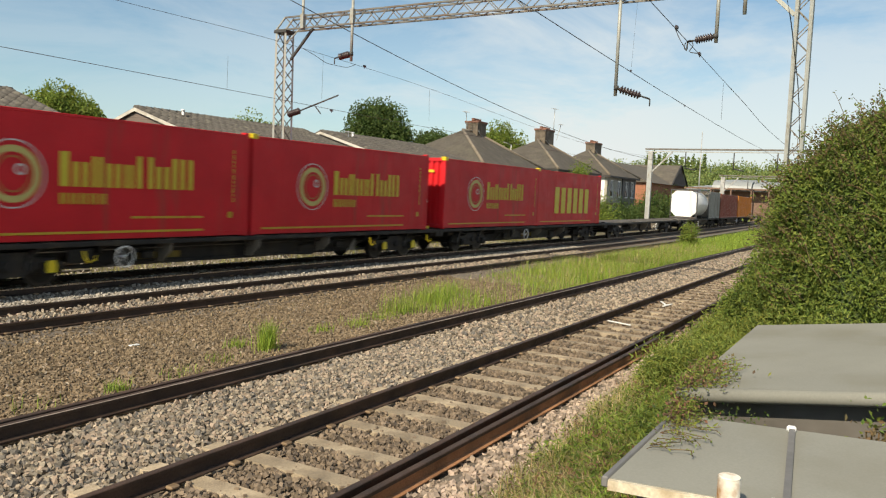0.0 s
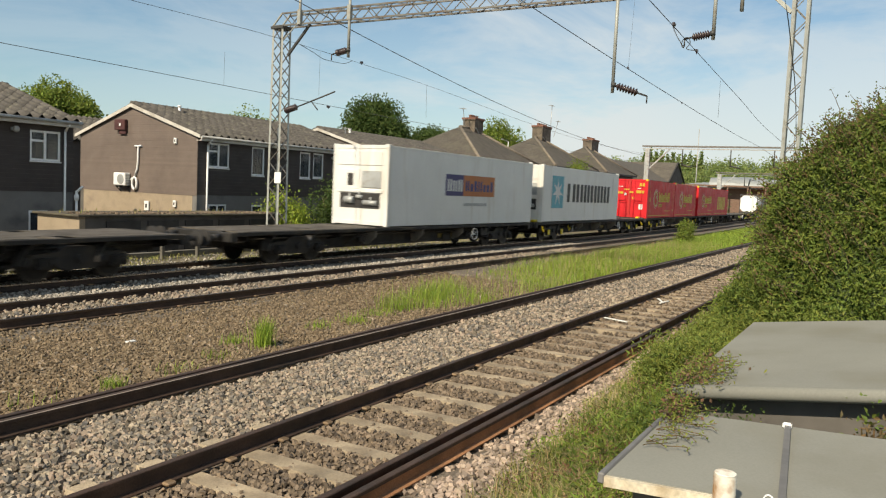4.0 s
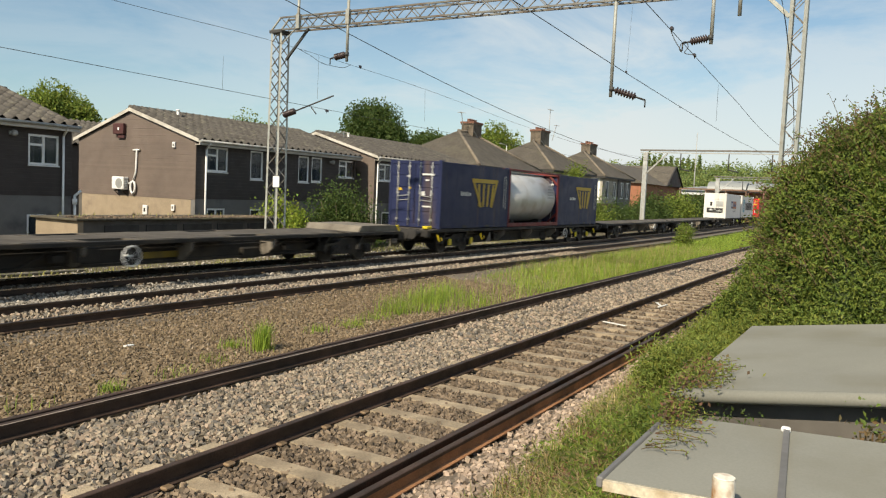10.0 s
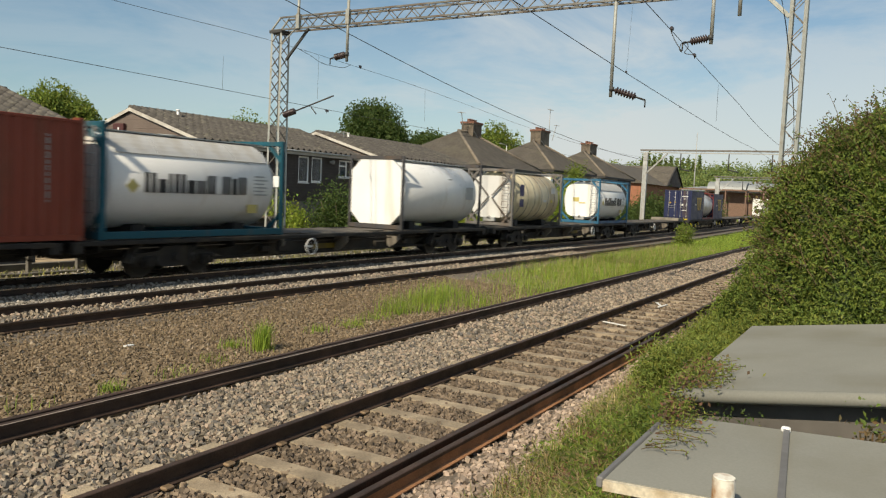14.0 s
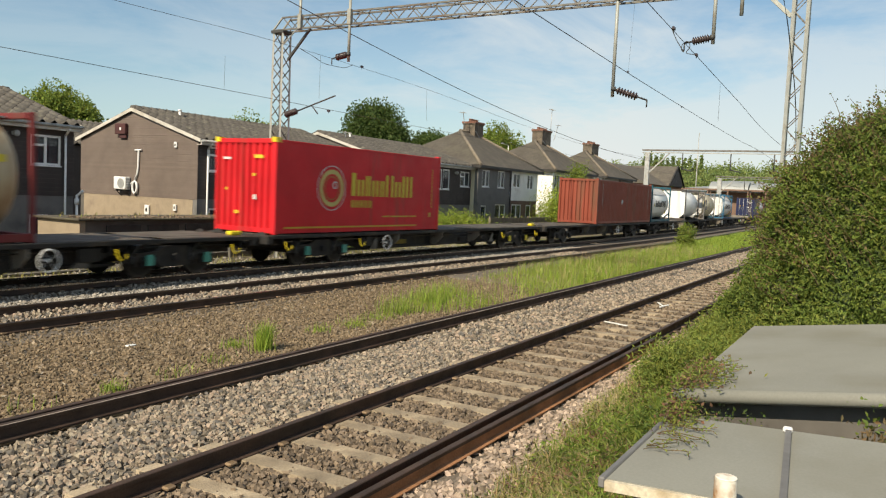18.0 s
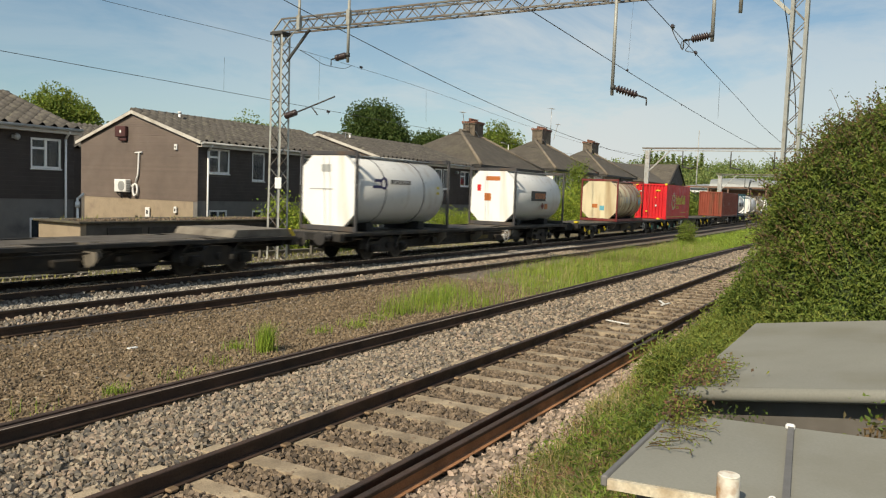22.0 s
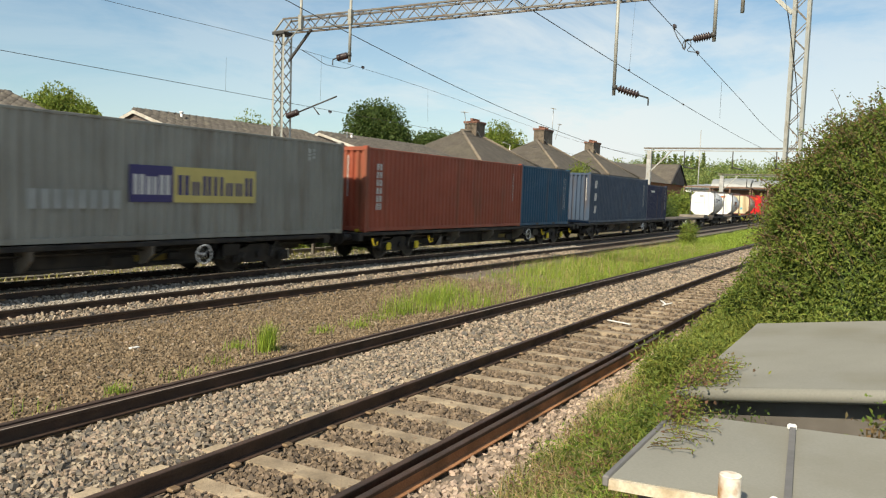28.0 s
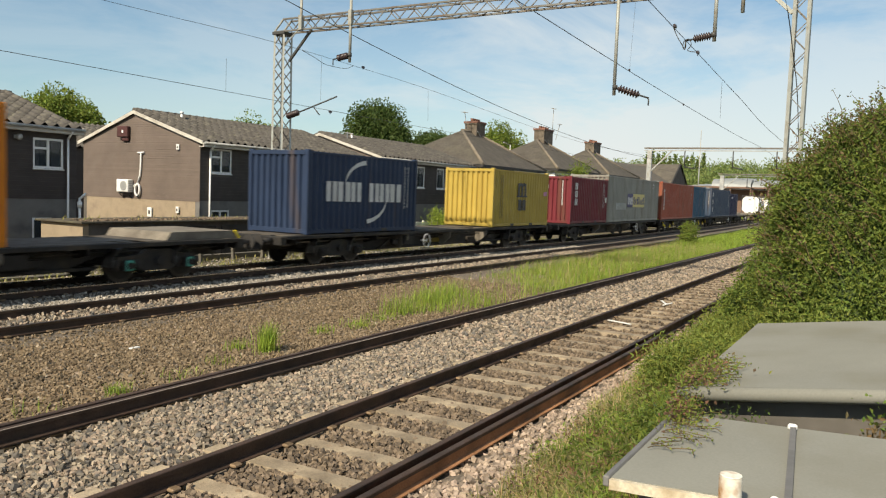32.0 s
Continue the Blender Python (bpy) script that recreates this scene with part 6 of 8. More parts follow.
P = {
    "red": paint("red_paint", (0.60, 0.020, 0.028), amount=0.12),
    "reefer": paint("reefer_white", (0.72, 0.71, 0.675), 0.4, (0.52, 0.45, 0.36), 0.15, 0.05),
    "navy": paint("navy_paint", (0.020, 0.027, 0.075), amount=0.15),
    "dark_navy": paint("dark_navy_paint", (0.052, 0.080, 0.125), amount=0.05),
    "mid_blue": paint("mid_blue_paint", (0.020, 0.085, 0.155), amount=0.15),
    "cma_blue": paint("deep_blue_paint", (0.026, 0.043, 0.085), amount=0.05),
    "brown": paint("oxide_paint", (0.25, 0.060, 0.037), amount=0.22),
    "oxide": paint("red_oxide_paint", (0.34, 0.085, 0.05), amount=0.2),
    "maroon": paint("maroon_paint", (0.165, 0.027, 0.036), amount=0.15),
    "grey": paint("grey_paint", (0.275, 0.275, 0.245), amount=0.25),
    "yellow": paint("container_yellow", (0.46, 0.33, 0.075), dirt=(0.36, 0.24, 0.05), amount=0.12),
    "orange": paint("orange_paint", (0.62, 0.20, 0.02), amount=0.12),
    "teal": paint("teal_frame_paint", (0.012, 0.09, 0.125), amount=0.15),
    "pal_blue": paint("blue_frame_paint", (0.03, 0.135, 0.23), amount=0.1),
    "tank_white": paint("tank_white", (0.66, 0.66, 0.64), 0.35, (0.40, 0.34, 0.26), 0.12, 0.05),
    "tank_bright": paint("tank_bright_white", (0.80, 0.80, 0.78), 0.35, (0.50, 0.44, 0.36), 0.10, 0.05),
    # whiter copy of the tank paint: sunlight on the end plates put into the colour
    "plate_white": paint("plate_white", (0.84, 0.84, 0.82), 0.4, (0.55, 0.48, 0.38), 0.08, 0.05),
    "tank_shield": paint("shield_grey", (0.50, 0.50, 0.49), 0.45, (0.36, 0.32, 0.26), 0.2, 0.08),
    # darker copy of the frame blue, with the shade under the vessel painted in
    "blue_rail": paint("blue_rail_paint", (0.020, 0.075, 0.165), amount=0.15),
    "tank_cream": paint("tank_cream", (0.64, 0.56, 0.38), 0.4, (0.30, 0.19, 0.09), 0.3, 0.1),
    "tank_rusty": paint("tank_rust_streaked", (0.56, 0.49, 0.33), 0.4, (0.25, 0.10, 0.035), 0.55, 0.12),
    "tank_steel": mat("brushed_steel", (0.58, 0.58, 0.57), 0.38, 0.3, vary=0.1, scale=1.0, dirt=(0.4, 0.36, 0.3), dirt_amount=0.25, dirt_scale=1.5),
    "frame_red": paint("frame_red", (0.17, 0.030, 0.03), amount=0.25),
    "frame_grey": paint("frame_grey", (0.17, 0.16, 0.15), amount=0.25),
    "frame_dark": paint("frame_dark", (0.07, 0.068, 0.07), amount=0.25),
    "mark_yellow": mat("mark_yellow", (0.62, 0.50, 0.04), 0.5, vary=0.08),
    "mark_gold": mat("mark_gold", (0.55, 0.36, 0.03), 0.5, vary=0.08),
    "mark_orange": mat("mark_orange", (0.45, 0.14, 0.035), 0.5, vary=0.08),
    "mark_white": mat("mark_white", (0.62, 0.62, 0.60), 0.5, vary=0.08),
    "mark_black": mat("mark_black", (0.02, 0.02, 0.022), 0.5, vary=0.08),
    "mark_navy": mat("mark_navy", (0.04, 0.035, 0.14), 0.5, vary=0.08),
    "mark_cyan": mat("mark_cyan", (0.10, 0.36, 0.44), 0.5, vary=0.08),
    "mark_cream": mat("mark_cream", (0.56, 0.47, 0.16), 0.5, vary=0.08),
    "mark_faded": mat("mark_faded", (0.33, 0.35, 0.34), 0.5, vary=0.15, scale=2),
    "mark_brown": mat("mark_brown", (0.13, 0.09, 0.03), 0.5, vary=0.08),
    "mark_pink": mat("mark_pink", (0.55, 0.22, 0.36), 0.5, vary=0.08),
    "mark_grey": mat("mark_grey", (0.38, 0.39, 0.38), 0.5, vary=0.08),
}
INTER = ((0.35, 1), (0.6, 0.72), (0.45, 0.9), (0.6, 0.72), (0.42, 0.72), (0.75, 1), (0.62, 0.72), (0.25, 1), (0.65, 1))


def small_print(c, x, z0, z1, material, n=2):
    """Columns of marks that are too small to read."""
    rects = []
    for k in range(n):
        z = z1
        while z > z0:
            hh = random.uniform(0.05, 0.14)
            rects.append((x + k * 0.2, z - hh, x + k * 0.2 + 0.05, z))
            z -= hh + 0.035
    return tagged(decal(c, "lettering", material, rects, label="rows of small painted marks"), kind="stuff")


def bulk_box(end="doors", ubc=False):
    L, Hh = 9.125, 2.80
    c = container(L, Hh, (P["red"], P["red"], P["red"]), end, True,
                  "bright red bulk container with yellow markings" if ubc else "bright red bulk container with yellow ring emblem")
    h = L / 2
    if ubc:
        decal(c, "name_bar", P["mark_yellow"], hollow(bars(-2.4, 0.6, 2.5, 1.95, ((1, 1), (1, 1), (1, 1)), 0.2), 0.42), label="large yellow block mark")
    else:
        cx, cz = -2.02, 1.42
        decal(c, "emblem", P["mark_cream"], ring(cx, cz, 0.45, 0.585), label="yellow ring emblem")
        decal(c, "emblem_rim", P["mark_white"], ring(cx, cz, 0.68, 0.705), label="thin pale ring")
        decal(c, "emblem_inner", P["mark_orange"], ring(cx, cz, 0.34, 0.38))
        decal(c, "emblem_glint", P["mark_white"], ring(cx + 0.16, cz + 0.1, 0.08, 0.12, 18), label="small pale ring")
        decal(c, "name_bar", P["mark_yellow"], hollow(bars(-1.0, 1.2, 2.6, 1.95, INTER, 0.16), 0.085), label="plain yellow bar in place of a letter")
        decal(c, "name_bar", P["mark_gold"], hollow(bars(-1.0, 0.82, 0.12, 1.06, ((1, 1),) * 5, 0.4), 0.055))
        decal(c, "name_bar", P["mark_gold"], [[r] for r in bars(0.8, 0.50, 2.95, 0.55, ((2, 1), (5, 1), (2, 1)), 0.3)])
    decal(c, "side_stripe", P["mark_gold"], [(-h + 0.4, 0.17, h - 1.6, 0.22)], label="thin ochre stripe")
    small_print(c, h - 0.6, 0.9, 2.3, P["mark_gold"], 1)
    bm = nb()
    for y in (-1.13, 1.13):
        box(bm, -h - 0.012, y - 0.092, Hh - 0.13, -h + 0.185, y + 0.092, Hh + 0.012)
    part("corner_marks", bm, M["yellow_paint"], c, "yellow painted top corners")
    decal(c, "end_label", P["mark_gold"], [(h - 0.75, 0.5, h - 0.6, 0.66)])
    if end == "doors":
        decal(c, "side_line", P["mark_gold"], [(-h + 0.80, 0.35, -h + 0.84, 2.35)], label="thin upright yellow line")
        decal(c, "side_line", P["mark_gold"], [(-h + 0.68, 1.22, -h + 0.96, 1.48)], y=-W2 - 0.011, label="small yellow square")
        end_decal(c, "end_label", P["mark_gold"], ((-0.98, 2.28, -0.62, 2.52), (-0.95, 1.78, -0.4, 1.98), (0.1, 1.98, 0.5, 2.08), (-0.2, 1.78, 0.1, 1.9), (0.55, 1.7, 0.95, 1.86), (-0.3, 1.34, -0.12, 1.5)), -h - 0.004)
        end_decal(c, "end_label", P["mark_white"], ((-0.9, 0.62, -0.62, 1.0), (0.3, 1.6, 0.45, 1.78), (-0.72, 2.08, -0.5, 2.16), (0.62, 2.2, 0.9, 2.26)), -h - 0.004)
    else:
        end_decal(c, "end_label", P["mark_yellow"], ((-0.7, 2.2, -0.35, 2.3), (-0.4, 1.68, -0.3, 1.76), (0.25, 0.55, 0.4, 0.65), (0.72, 1.24, 0.8, 1.32)), -h + 0.016)
        end_decal(c, "end_label", P["mark_white"], ((-0.45, 1.0, -0.33, 1.14), (0.6, 2.15, 0.9, 2.22)), -h + 0.016)
    return c


def tw_box():
    L, Hh = 6.058, 2.70
    c = container(L, Hh, (P["navy"], P["navy"], M["steel_grey"]), "doors", True, "navy blue container with gold trapezoid emblem")
    # an upturned trapezoid drawn in gold lines
    o = -0.55
    a = [((o, 2.10), (o + 2.46, 2.10), (o + 2.40, 1.93), (o + 0.08, 1.93)),
         ((o, 2.10), (o + 0.17, 2.10), (o + 1.0, 0.89), (o + 0.84, 0.89)), ((o + 2.46, 2.10), (o + 2.29, 2.10), (o + 1.80, 0.89), (o + 1.96, 0.89))]
    for x in (0.55, 1.0, 1.45, 1.9):
        a.append(((o + x + 0.02, 1.88), (o + x + 0.20, 1.88), (o + x * 0.8 + 0.38, 0.93), (o + x * 0.8 + 0.22, 0.93)))
    decal(c, "emblem", P["mark_gold"], [[q] for q in a], label="gold slanting bar of a trapezoid")
    decal(c, "name_bar", P["mark_white"], [[q] for q in bars(-1.42, 1.36, -0.6, 1.53, ((1, 1), (.8, .8), (.4, 1), (.4, .8), (.9, 1), (.5, .8), (.8, .8)), 0.3)])
    small_print(c, 2.5, 0.9, 2.3, P["mark_white"], 2)
    end_decal(c, "end_label", P["mark_white"], ((-0.9, 2.1, -0.35, 2.17), (-0.68, 1.88, -0.5, 1.94), (-0.5, 1.3, -0.34, 1.46), (-0.82, 1.3, -0.75, 1.5),
                                                (-0.8, 0.84, -0.4, 0.9), (0.2, 2.02, 0.36, 2.08)), -L / 2 - 0.02)
    end_decal(c, "end_label", P["mark_gold"], ((0.6, 1.48, 0.75, 1.58), (0.18, 1.54, 0.3, 1.62)), -L / 2 - 0.02)
    return c


def plain_box(L, Hh, paint_name, end, label):
    return container(L, Hh, (P[paint_name], P[paint_name], M["steel_grey"]), end, False, label)


def load(c, q0, length):
    return on_train(c, q0 + length / 2, length * 0.4, DECK)


# centre along the train, marks and place of the hand brake wheel
FLEET = ((116.25, False, -1.85), (95.95, False, 2.3), (75.65, False, -1.85), (55.35, False, 2.3), (35.85, False, -1.85), (16.35, True, -4.4), (-3.6, True, 3.6), (-23.7, False, 4.0),
         (-44.6, False, -1.85), (-63.35, False, 2.3), (-84.4, True, 4.4), (-105.55, "platform", -1.85), (-125.2, False, 3.3), (-145.4, False, -1.85), (-165.2, False, 2.3), (-185.0, "blue", -3.85),
         (-204.9, "blue", 3.5), (-226.2, False, 2.3), (-247.7, "platform", -1.85), (-267.6, False, 3.5), (-287.4, True, 3.6), (-308.4, False, 4.6), (-329.1, False, -1.85), (-350.05, "teal", 2.3), (-370.4, False, -1.85))
made = {}
for q, tags, rx_ in FLEET:
    if (tags, rx_) in made:
        w = copy_thing(made[tags, rx_], pose(0, 0, 0))
    else:
        w = made[tags, rx_] = wagon(tags, rx_)
    on_train(w, q, 6.9, 0.0)

load(bulk_box(ubc=True, end="wall"), 35.3, 9.125)
load(bulk_box("wall"), 26.4, 9.125)
load(bulk_box("wall"), 16.05, 9.125)
load(bulk_box("doors"), 6.80, 9.125)

c = container(12.192, 2.9, (P["reefer"], P["reefer"], M["steel_grey"]), "cooler", True, "white refrigerated container with pale blue star square")
decal(c, "emblem", P["mark_cyan"], [(-4.9, 0.72, -3.32, 2.38)], label="pale blue square")
star = []
for k in range(14):
    a = math.pi / 2 + math.pi * k / 7
    r = 0.72 if k % 2 == 0 else 0.25
    star.append((-4.11 + r * math.cos(a), 1.55 + r * math.sin(a)))
decal(c, "emblem_star", P["mark_white"], [tuple(((-4.11, 1.55), star[k - 1], star[k]))[:3] for k in range(14)], y=-W2 - 0.011, label="white seven-pointed star")
decal(c, "name_bar", P["mark_black"], hollow(bars(-2.74, 1.04, 4.34, 2.03, ((1.2, 1), (1, 1), (.9, 1), (1, 1), (.95, 1), (1, 1)), 0.2), 0.24), label="large black bars in place of a name")
small_print(c, 4.9, 1.4, 2.5, P["mark_grey"], 1)
load(c, -12.6, 12.192)

c = container(12.192, 2.9, (P["reefer"], P["reefer"], M["steel_grey"]), "cooler", True, "white refrigerated container with navy and orange panel")
decal(c, "emblem", P["mark_navy"], [(-2.13, 1.18, -0.71, 2.03)], label="navy panel")
decal(c, "emblem", P["mark_orange"], [(-0.71, 1.18, 2.07, 2.03)], label="orange panel")
decal(c, "name_bar", P["mark_white"], hollow(bars(-2.0, 1.36, -0.8, 1.84, ((1, 1), (1, .9), (1, 1)), 0.25), 0.13), y=-W2 - 0.011)
decal(c, "name_bar", P["mark_navy"], hollow(bars(-0.55, 1.38, 1.9, 1.82, ((1, 1), (.7, .7), (.7, 1), (.4, 1), (.4, 1), (.7, .7), (.7, .7), (.7, 1)), 0.3), 0.09), y=-W2 - 0.011)
decal(c, "name_bar", P["mark_grey"], [[r] for r in bars(-0.62, 0.78, 1.39, 0.93, ((1, .8),) * 12, 0.3)])
load(c, -26.1, 12.192)

load(tw_box(), -81.05, 6.058)
c = tank(6.058, (P["tank_steel"], P["frame_red"], P["tank_steel"]), 2.70, "round", bands=0, label="brushed steel tank in dark red frame")
decal(c, "lettering", P["mark_grey"], [(1.6, 1.4 + 0.14 * k, 2.3, 1.46 + 0.14 * k) for k in range(5)], y=-1.186)
load(c, -87.1, 6.058)
load(tw_box(), -93.2, 6.058)

for q, fr, low in ((-120.85, "pal_blue", "blue_rail"), (-154.5, "teal", "teal")):
    c = tank(6.058, (P["tank_bright"], P[fr], P["plate_white"]), 2.70, "round", bands=0, rails=fr == "pal_blue", low_m=P[low], shield=P["tank_shield"],
             label="white tank in a bright blue frame" if fr == "pal_blue" else "white tank in a teal frame")
    decal(c, "name_bar", P["mark_black"], hollow(bars(-1.81, 1.12, 1.52, 1.60, ((1, 1), (.7, .7), (.3, 1), (1, 1), (.7, .7), (.8, .7), (.8, 1), (.3, .01), (.8, 1), (.5, .9), (.8, 1)), 0.25), 0.09), y=-1.188, label="black bars in place of a name")
    decal(c, "lettering", P["mark_grey"], [(1.85, 1.62 - 0.1 * k, 2.25 + 0.1 * (k % 2), 1.66 - 0.1 * k) for k in range(6)], y=-1.175)
    decal(c, "hazard_sign", P["mark_cream"], [((-2.15, 1.45), (-1.97, 1.27), (-2.15, 1.09), (-2.33, 1.27))], y=-1.18)
    decal(c, "hazard_sign", P["mark_cream"], [(1.7, 0.62, 2.1, 0.86)], y=-1.06)
    end_decal(c, "end_label", P["mark_cream"], ((0.1, 1.3, 0.5, 1.55), (-0.3, 1.2, 0.1, 1.27)), -3.029 + 0.155)
    load(c, q, 6.058)
c = tank(6.058, (P["tank_cream"], P["frame_grey"], P["tank_white"]), 2.70, "braced", bands=6, label="cream tank with purple band in grey frame")
decal(c, "side_band", P["mark_navy"], [(-2.2, 0.95, -1.75, 2.0)], y=-1.192, label="purple upright band")
decal(c, "hazard_sign", P["mark_yellow"], [((1.55, 1.2), (1.85, 1.2), (1.7, 1.45))], y=-1.192)
decal(c, "lettering", P["mark_white"], [(0.6, 1.2, 1.0, 1.45), (1.6, 1.65, 2.1, 1.95)], y=-1.192)
load(c, -133.0, 6.058)
c = tank(6.058, (P["tank_bright"], P["frame_dark"], P["plate_white"]), 2.70, "octagon", bands=0, label="plain white insulated tank in dark frame")
decal(c, "lettering", P["mark_grey"], [(1.7, 1.2, 2.3, 1.7), (0.2, 1.95, 0.5, 1.99)], y=-1.206)
load(c, -142.2, 6.058)
c = plain_box(12.192, 2.70, "brown", "wall", "rust-brown corrugated steel container")
small_print(c, -5.2, 1.2, 2.4, P["mark_grey"], 1)
small_print(c, 5.2, 0.9, 2.3, P["mark_faded"], 1)
decal(c, "emblem", P["mark_grey"], [((-1.1, 1.2), (-0.85, 1.42), (-1.08, 1.55), (-1.3, 1.35))])
load(c, -167.1, 12.192)
load(bulk_box("wall"), -194.45, 9.125)
c = tank(6.058, (P["tank_rusty"], P["frame_red"], P["tank_cream"]), 2.70, "octagon", bands=5, rails="low", label="cream tank streaked with rust, dark red frame")
decal(c, "name_bar", P["mark_grey"], hollow(bars(-1.6, 1.2, -0.3, 1.6, ((1, 1), (1, 1)), 0.2), 0.07), y=-1.208)
decal(c, "hazard_sign", P["mark_cyan"], [((2.0, 1.05), (2.25, 1.3), (2.0, 1.55), (1.75, 1.3))], y=-1.208)
decal(c, "hazard_sign", P["mark_orange"], [(1.4, 1.1, 1.75, 1.4)], y=-1.208)
decal(c, "hazard_sign", P["mark_yellow"], [(1.6, 1.65, 2.4, 1.8), (1.8, 1.95, 2.2, 2.1)], y=-1.208)
end_decal(c, "end_label", P["mark_orange"], ((0.1, 0.85, 0.45, 1.1),), -3.0)
end_decal(c, "end_label", P["mark_cyan"], ((-0.35, 0.7, -0.05, 1.0),), -3.0)
load(c, -207.7, 6.058)
c = tank(6.058, (P["tank_white"], P["frame_dark"], P["plate_white"]), 2.70, "octagon", bands=0, label="white insulated tank with dark name panel")
decal(c, "name_panel", P["mark_black"], [(-1.18, 1.2, 0.6, 1.68)], y=-1.206, label="dark panel")
decal(c, "name_bar", P["mark_orange"], hollow(bars(-0.7, 1.3, 0.5, 1.58, ((1, 1), (1, 1), (1, 1)), 0.3), 0.08), y=-1.212)
decal(c, "hazard_sign", P["frame_red"], [((0.2, 0.78), (0.4, 0.95), (0.2, 1.12), (0.0, 0.95))], y=-1.206)
decal(c, "hazard_sign", P["mark_orange"], [(0.45, 0.80, 0.85, 1.06)], y=-1.206)
end_decal(c, "end_label", P["mark_orange"], ((0.05, 1.15, 0.4, 1.5), (-0.4, 2.1, 0.35, 2.3)), -3.0)
end_decal(c, "end_label", P["red"], ((0.6, 1.6, 0.8, 1.9),), -3.0)
load(c, -223.0, 6.058)
c = tank(6.058, (P["tank_white"], P["frame_dark"], P["plate_white"]), 2.70, "octagon", bands=2, label="white insulated tank with dark frame and marks")
decal(c, "name_bar", P["mark_black"], hollow(bars(-1.03, 1.66, 0.22, 1.82, ((1, 1),) * 6, 0.3), 0.045), y=-1.206, label="grey bars in place of a name")
decal(c, "emblem", P["mark_navy"], ring(-1.45, 1.68, 0.13, 0.22, 14) + [(-2.1, 1.5, -1.6, 1.6), (-2.0, 1.72, -1.6, 1.82)], y=-1.206, label="dark curled emblem")
decal(c, "hazard_sign", P["mark_yellow"], [(2.1, 1.35, 2.25, 1.45), (2.1, 1.55, 2.25, 1.65)], y=-1.206)
end_decal(c, "end_label", P["mark_grey"], ((-0.1, 2.0, 0.3, 2.25), (-0.2, 1.4, 0.8, 1.44)), -3.0)
load(c, -235.1, 6.058)

c = plain_box(6.058, 2.591, "navy", "wall", "dark navy corrugated steel container")
decal(c, "name_bar", P["mark_white"], [[r] for r in bars(-1.9, 2.02, -0.95, 2.2, ((1, .8),) * 5, 0.25)])
small_print(c, 2.3, 0.9, 2.3, P["mark_grey"], 2)
load(c, -263.2, 6.058)
c = container(12.192, 2.9, (P["dark_navy"], P["dark_navy"], M["steel_grey"]), "wall", False, "dark slate-blue corrugated container")
for z in (0.79, 1.52, 2.24):
    decal(c, "name_bar", P["mark_white"], [[((-5.32, z - 0.22), (-5.15, z - 0.22), (-5.06, z + 0.22), (-5.23, z + 0.22))], [((-5.1, z - 0.22), (-4.97, z - 0.22), (-4.88, z + 0.22), (-5.01, z + 0.22))]])
small_print(c, 5.0, 1.0, 2.5, P["mark_grey"], 2)
end_decal(c, "lettering", P["mark_white"], ((-1.0, 1.3, -0.975, 2.6),), -6.07)
load(c, -275.4, 12.192)
c = plain_box(6.058, 2.9, "mid_blue", "wall", "mid-blue corrugated steel container")
small_print(c, 2.2, 0.8, 2.4, P["mark_grey"], 2)
load(c, -284.65, 6.058)
c = plain_box(12.192, 2.9, "oxide", "wall", "red-oxide corrugated container with white marks")
decal(c, "name_bar", P["mark_white"], hollow([(-5.48, 0.76 + 0.27 * k, -5.2, 0.98 + 0.27 * k) for k in range(6)], 0.06))
small_print(c, 5.1, 1.2, 2.4, P["mark_grey"], 1)
end_decal(c, "lettering", P["mark_white"], ((-0.45, 1.2, -0.42, 2.6),), -6.07)
load(c, -296.8, 12.192)
c = plain_box(12.192, 2.9, "grey", "wall", "weathered grey corrugated container with name panel")
decal(c, "emblem", P["mark_navy"], [(-1.91, 0.94, -0.64, 1.82)], label="navy panel")
decal(c, "emblem", P["mark_cream"], [(-0.64, 0.94, 2.18, 1.82)], label="pale yellow panel")
decal(c, "name_bar", P["mark_white"], hollow(bars(-1.8, 1.12, -0.75, 1.6, ((1, 1), (1, .9), (1, 1)), 0.25), 0.11), y=-W2 - 0.011)
decal(c, "name_bar", P["mark_navy"], hollow(bars(-0.5, 1.12, 2.05, 1.62, ((1, 1), (.7, .7), (.8, 1), (.3, 1), (.3, 1), (.7, .7), (.7, .7), (.8, 1)), 0.3), 0.09), y=-W2 - 0.011)
decal(c, "name_bar", P["mark_faded"], [[r] for r in bars(-4.36, 0.78, -2.14, 1.2, ((1, 1),) * 8, 0.4)])
small_print(c, 4.4, 2.3, 2.6, P["mark_white"], 2)
load(c, -310.2, 12.192)
c = plain_box(6.058, 2.591, "maroon", "wall", "maroon corrugated container with white marks")
decal(c, "name_bar", P["mark_white"], hollow([(-2.45, 1.02 + 0.43 * k, -2.08, 1.38 + 0.43 * k) for k in range(3)], 0.1))
small_print(c, 2.2, 0.9, 2.3, P["mark_grey"], 2)
decal(c, "name_bar", P["mark_white"], [(2.6, 1.2, 2.85, 1.5)])
end_decal(c, "end_label", P["mark_white"], ((0.35, 1.9, 0.55, 2.2), (0.6, 1.9, 0.75, 2.1), (0.1, 1.9, 0.3, 2.1), (-0.72, 1.0, -0.68, 2.35)), -3.0)
end_decal(c, "end_label", P["mark_yellow"], ((0.1, 0.02, 0.6, 0.16),), -3.03)
load(c, -316.3, 6.058)
c = plain_box(6.058, 2.591, "yellow", "wall", "yellow corrugated container with dark block marks")
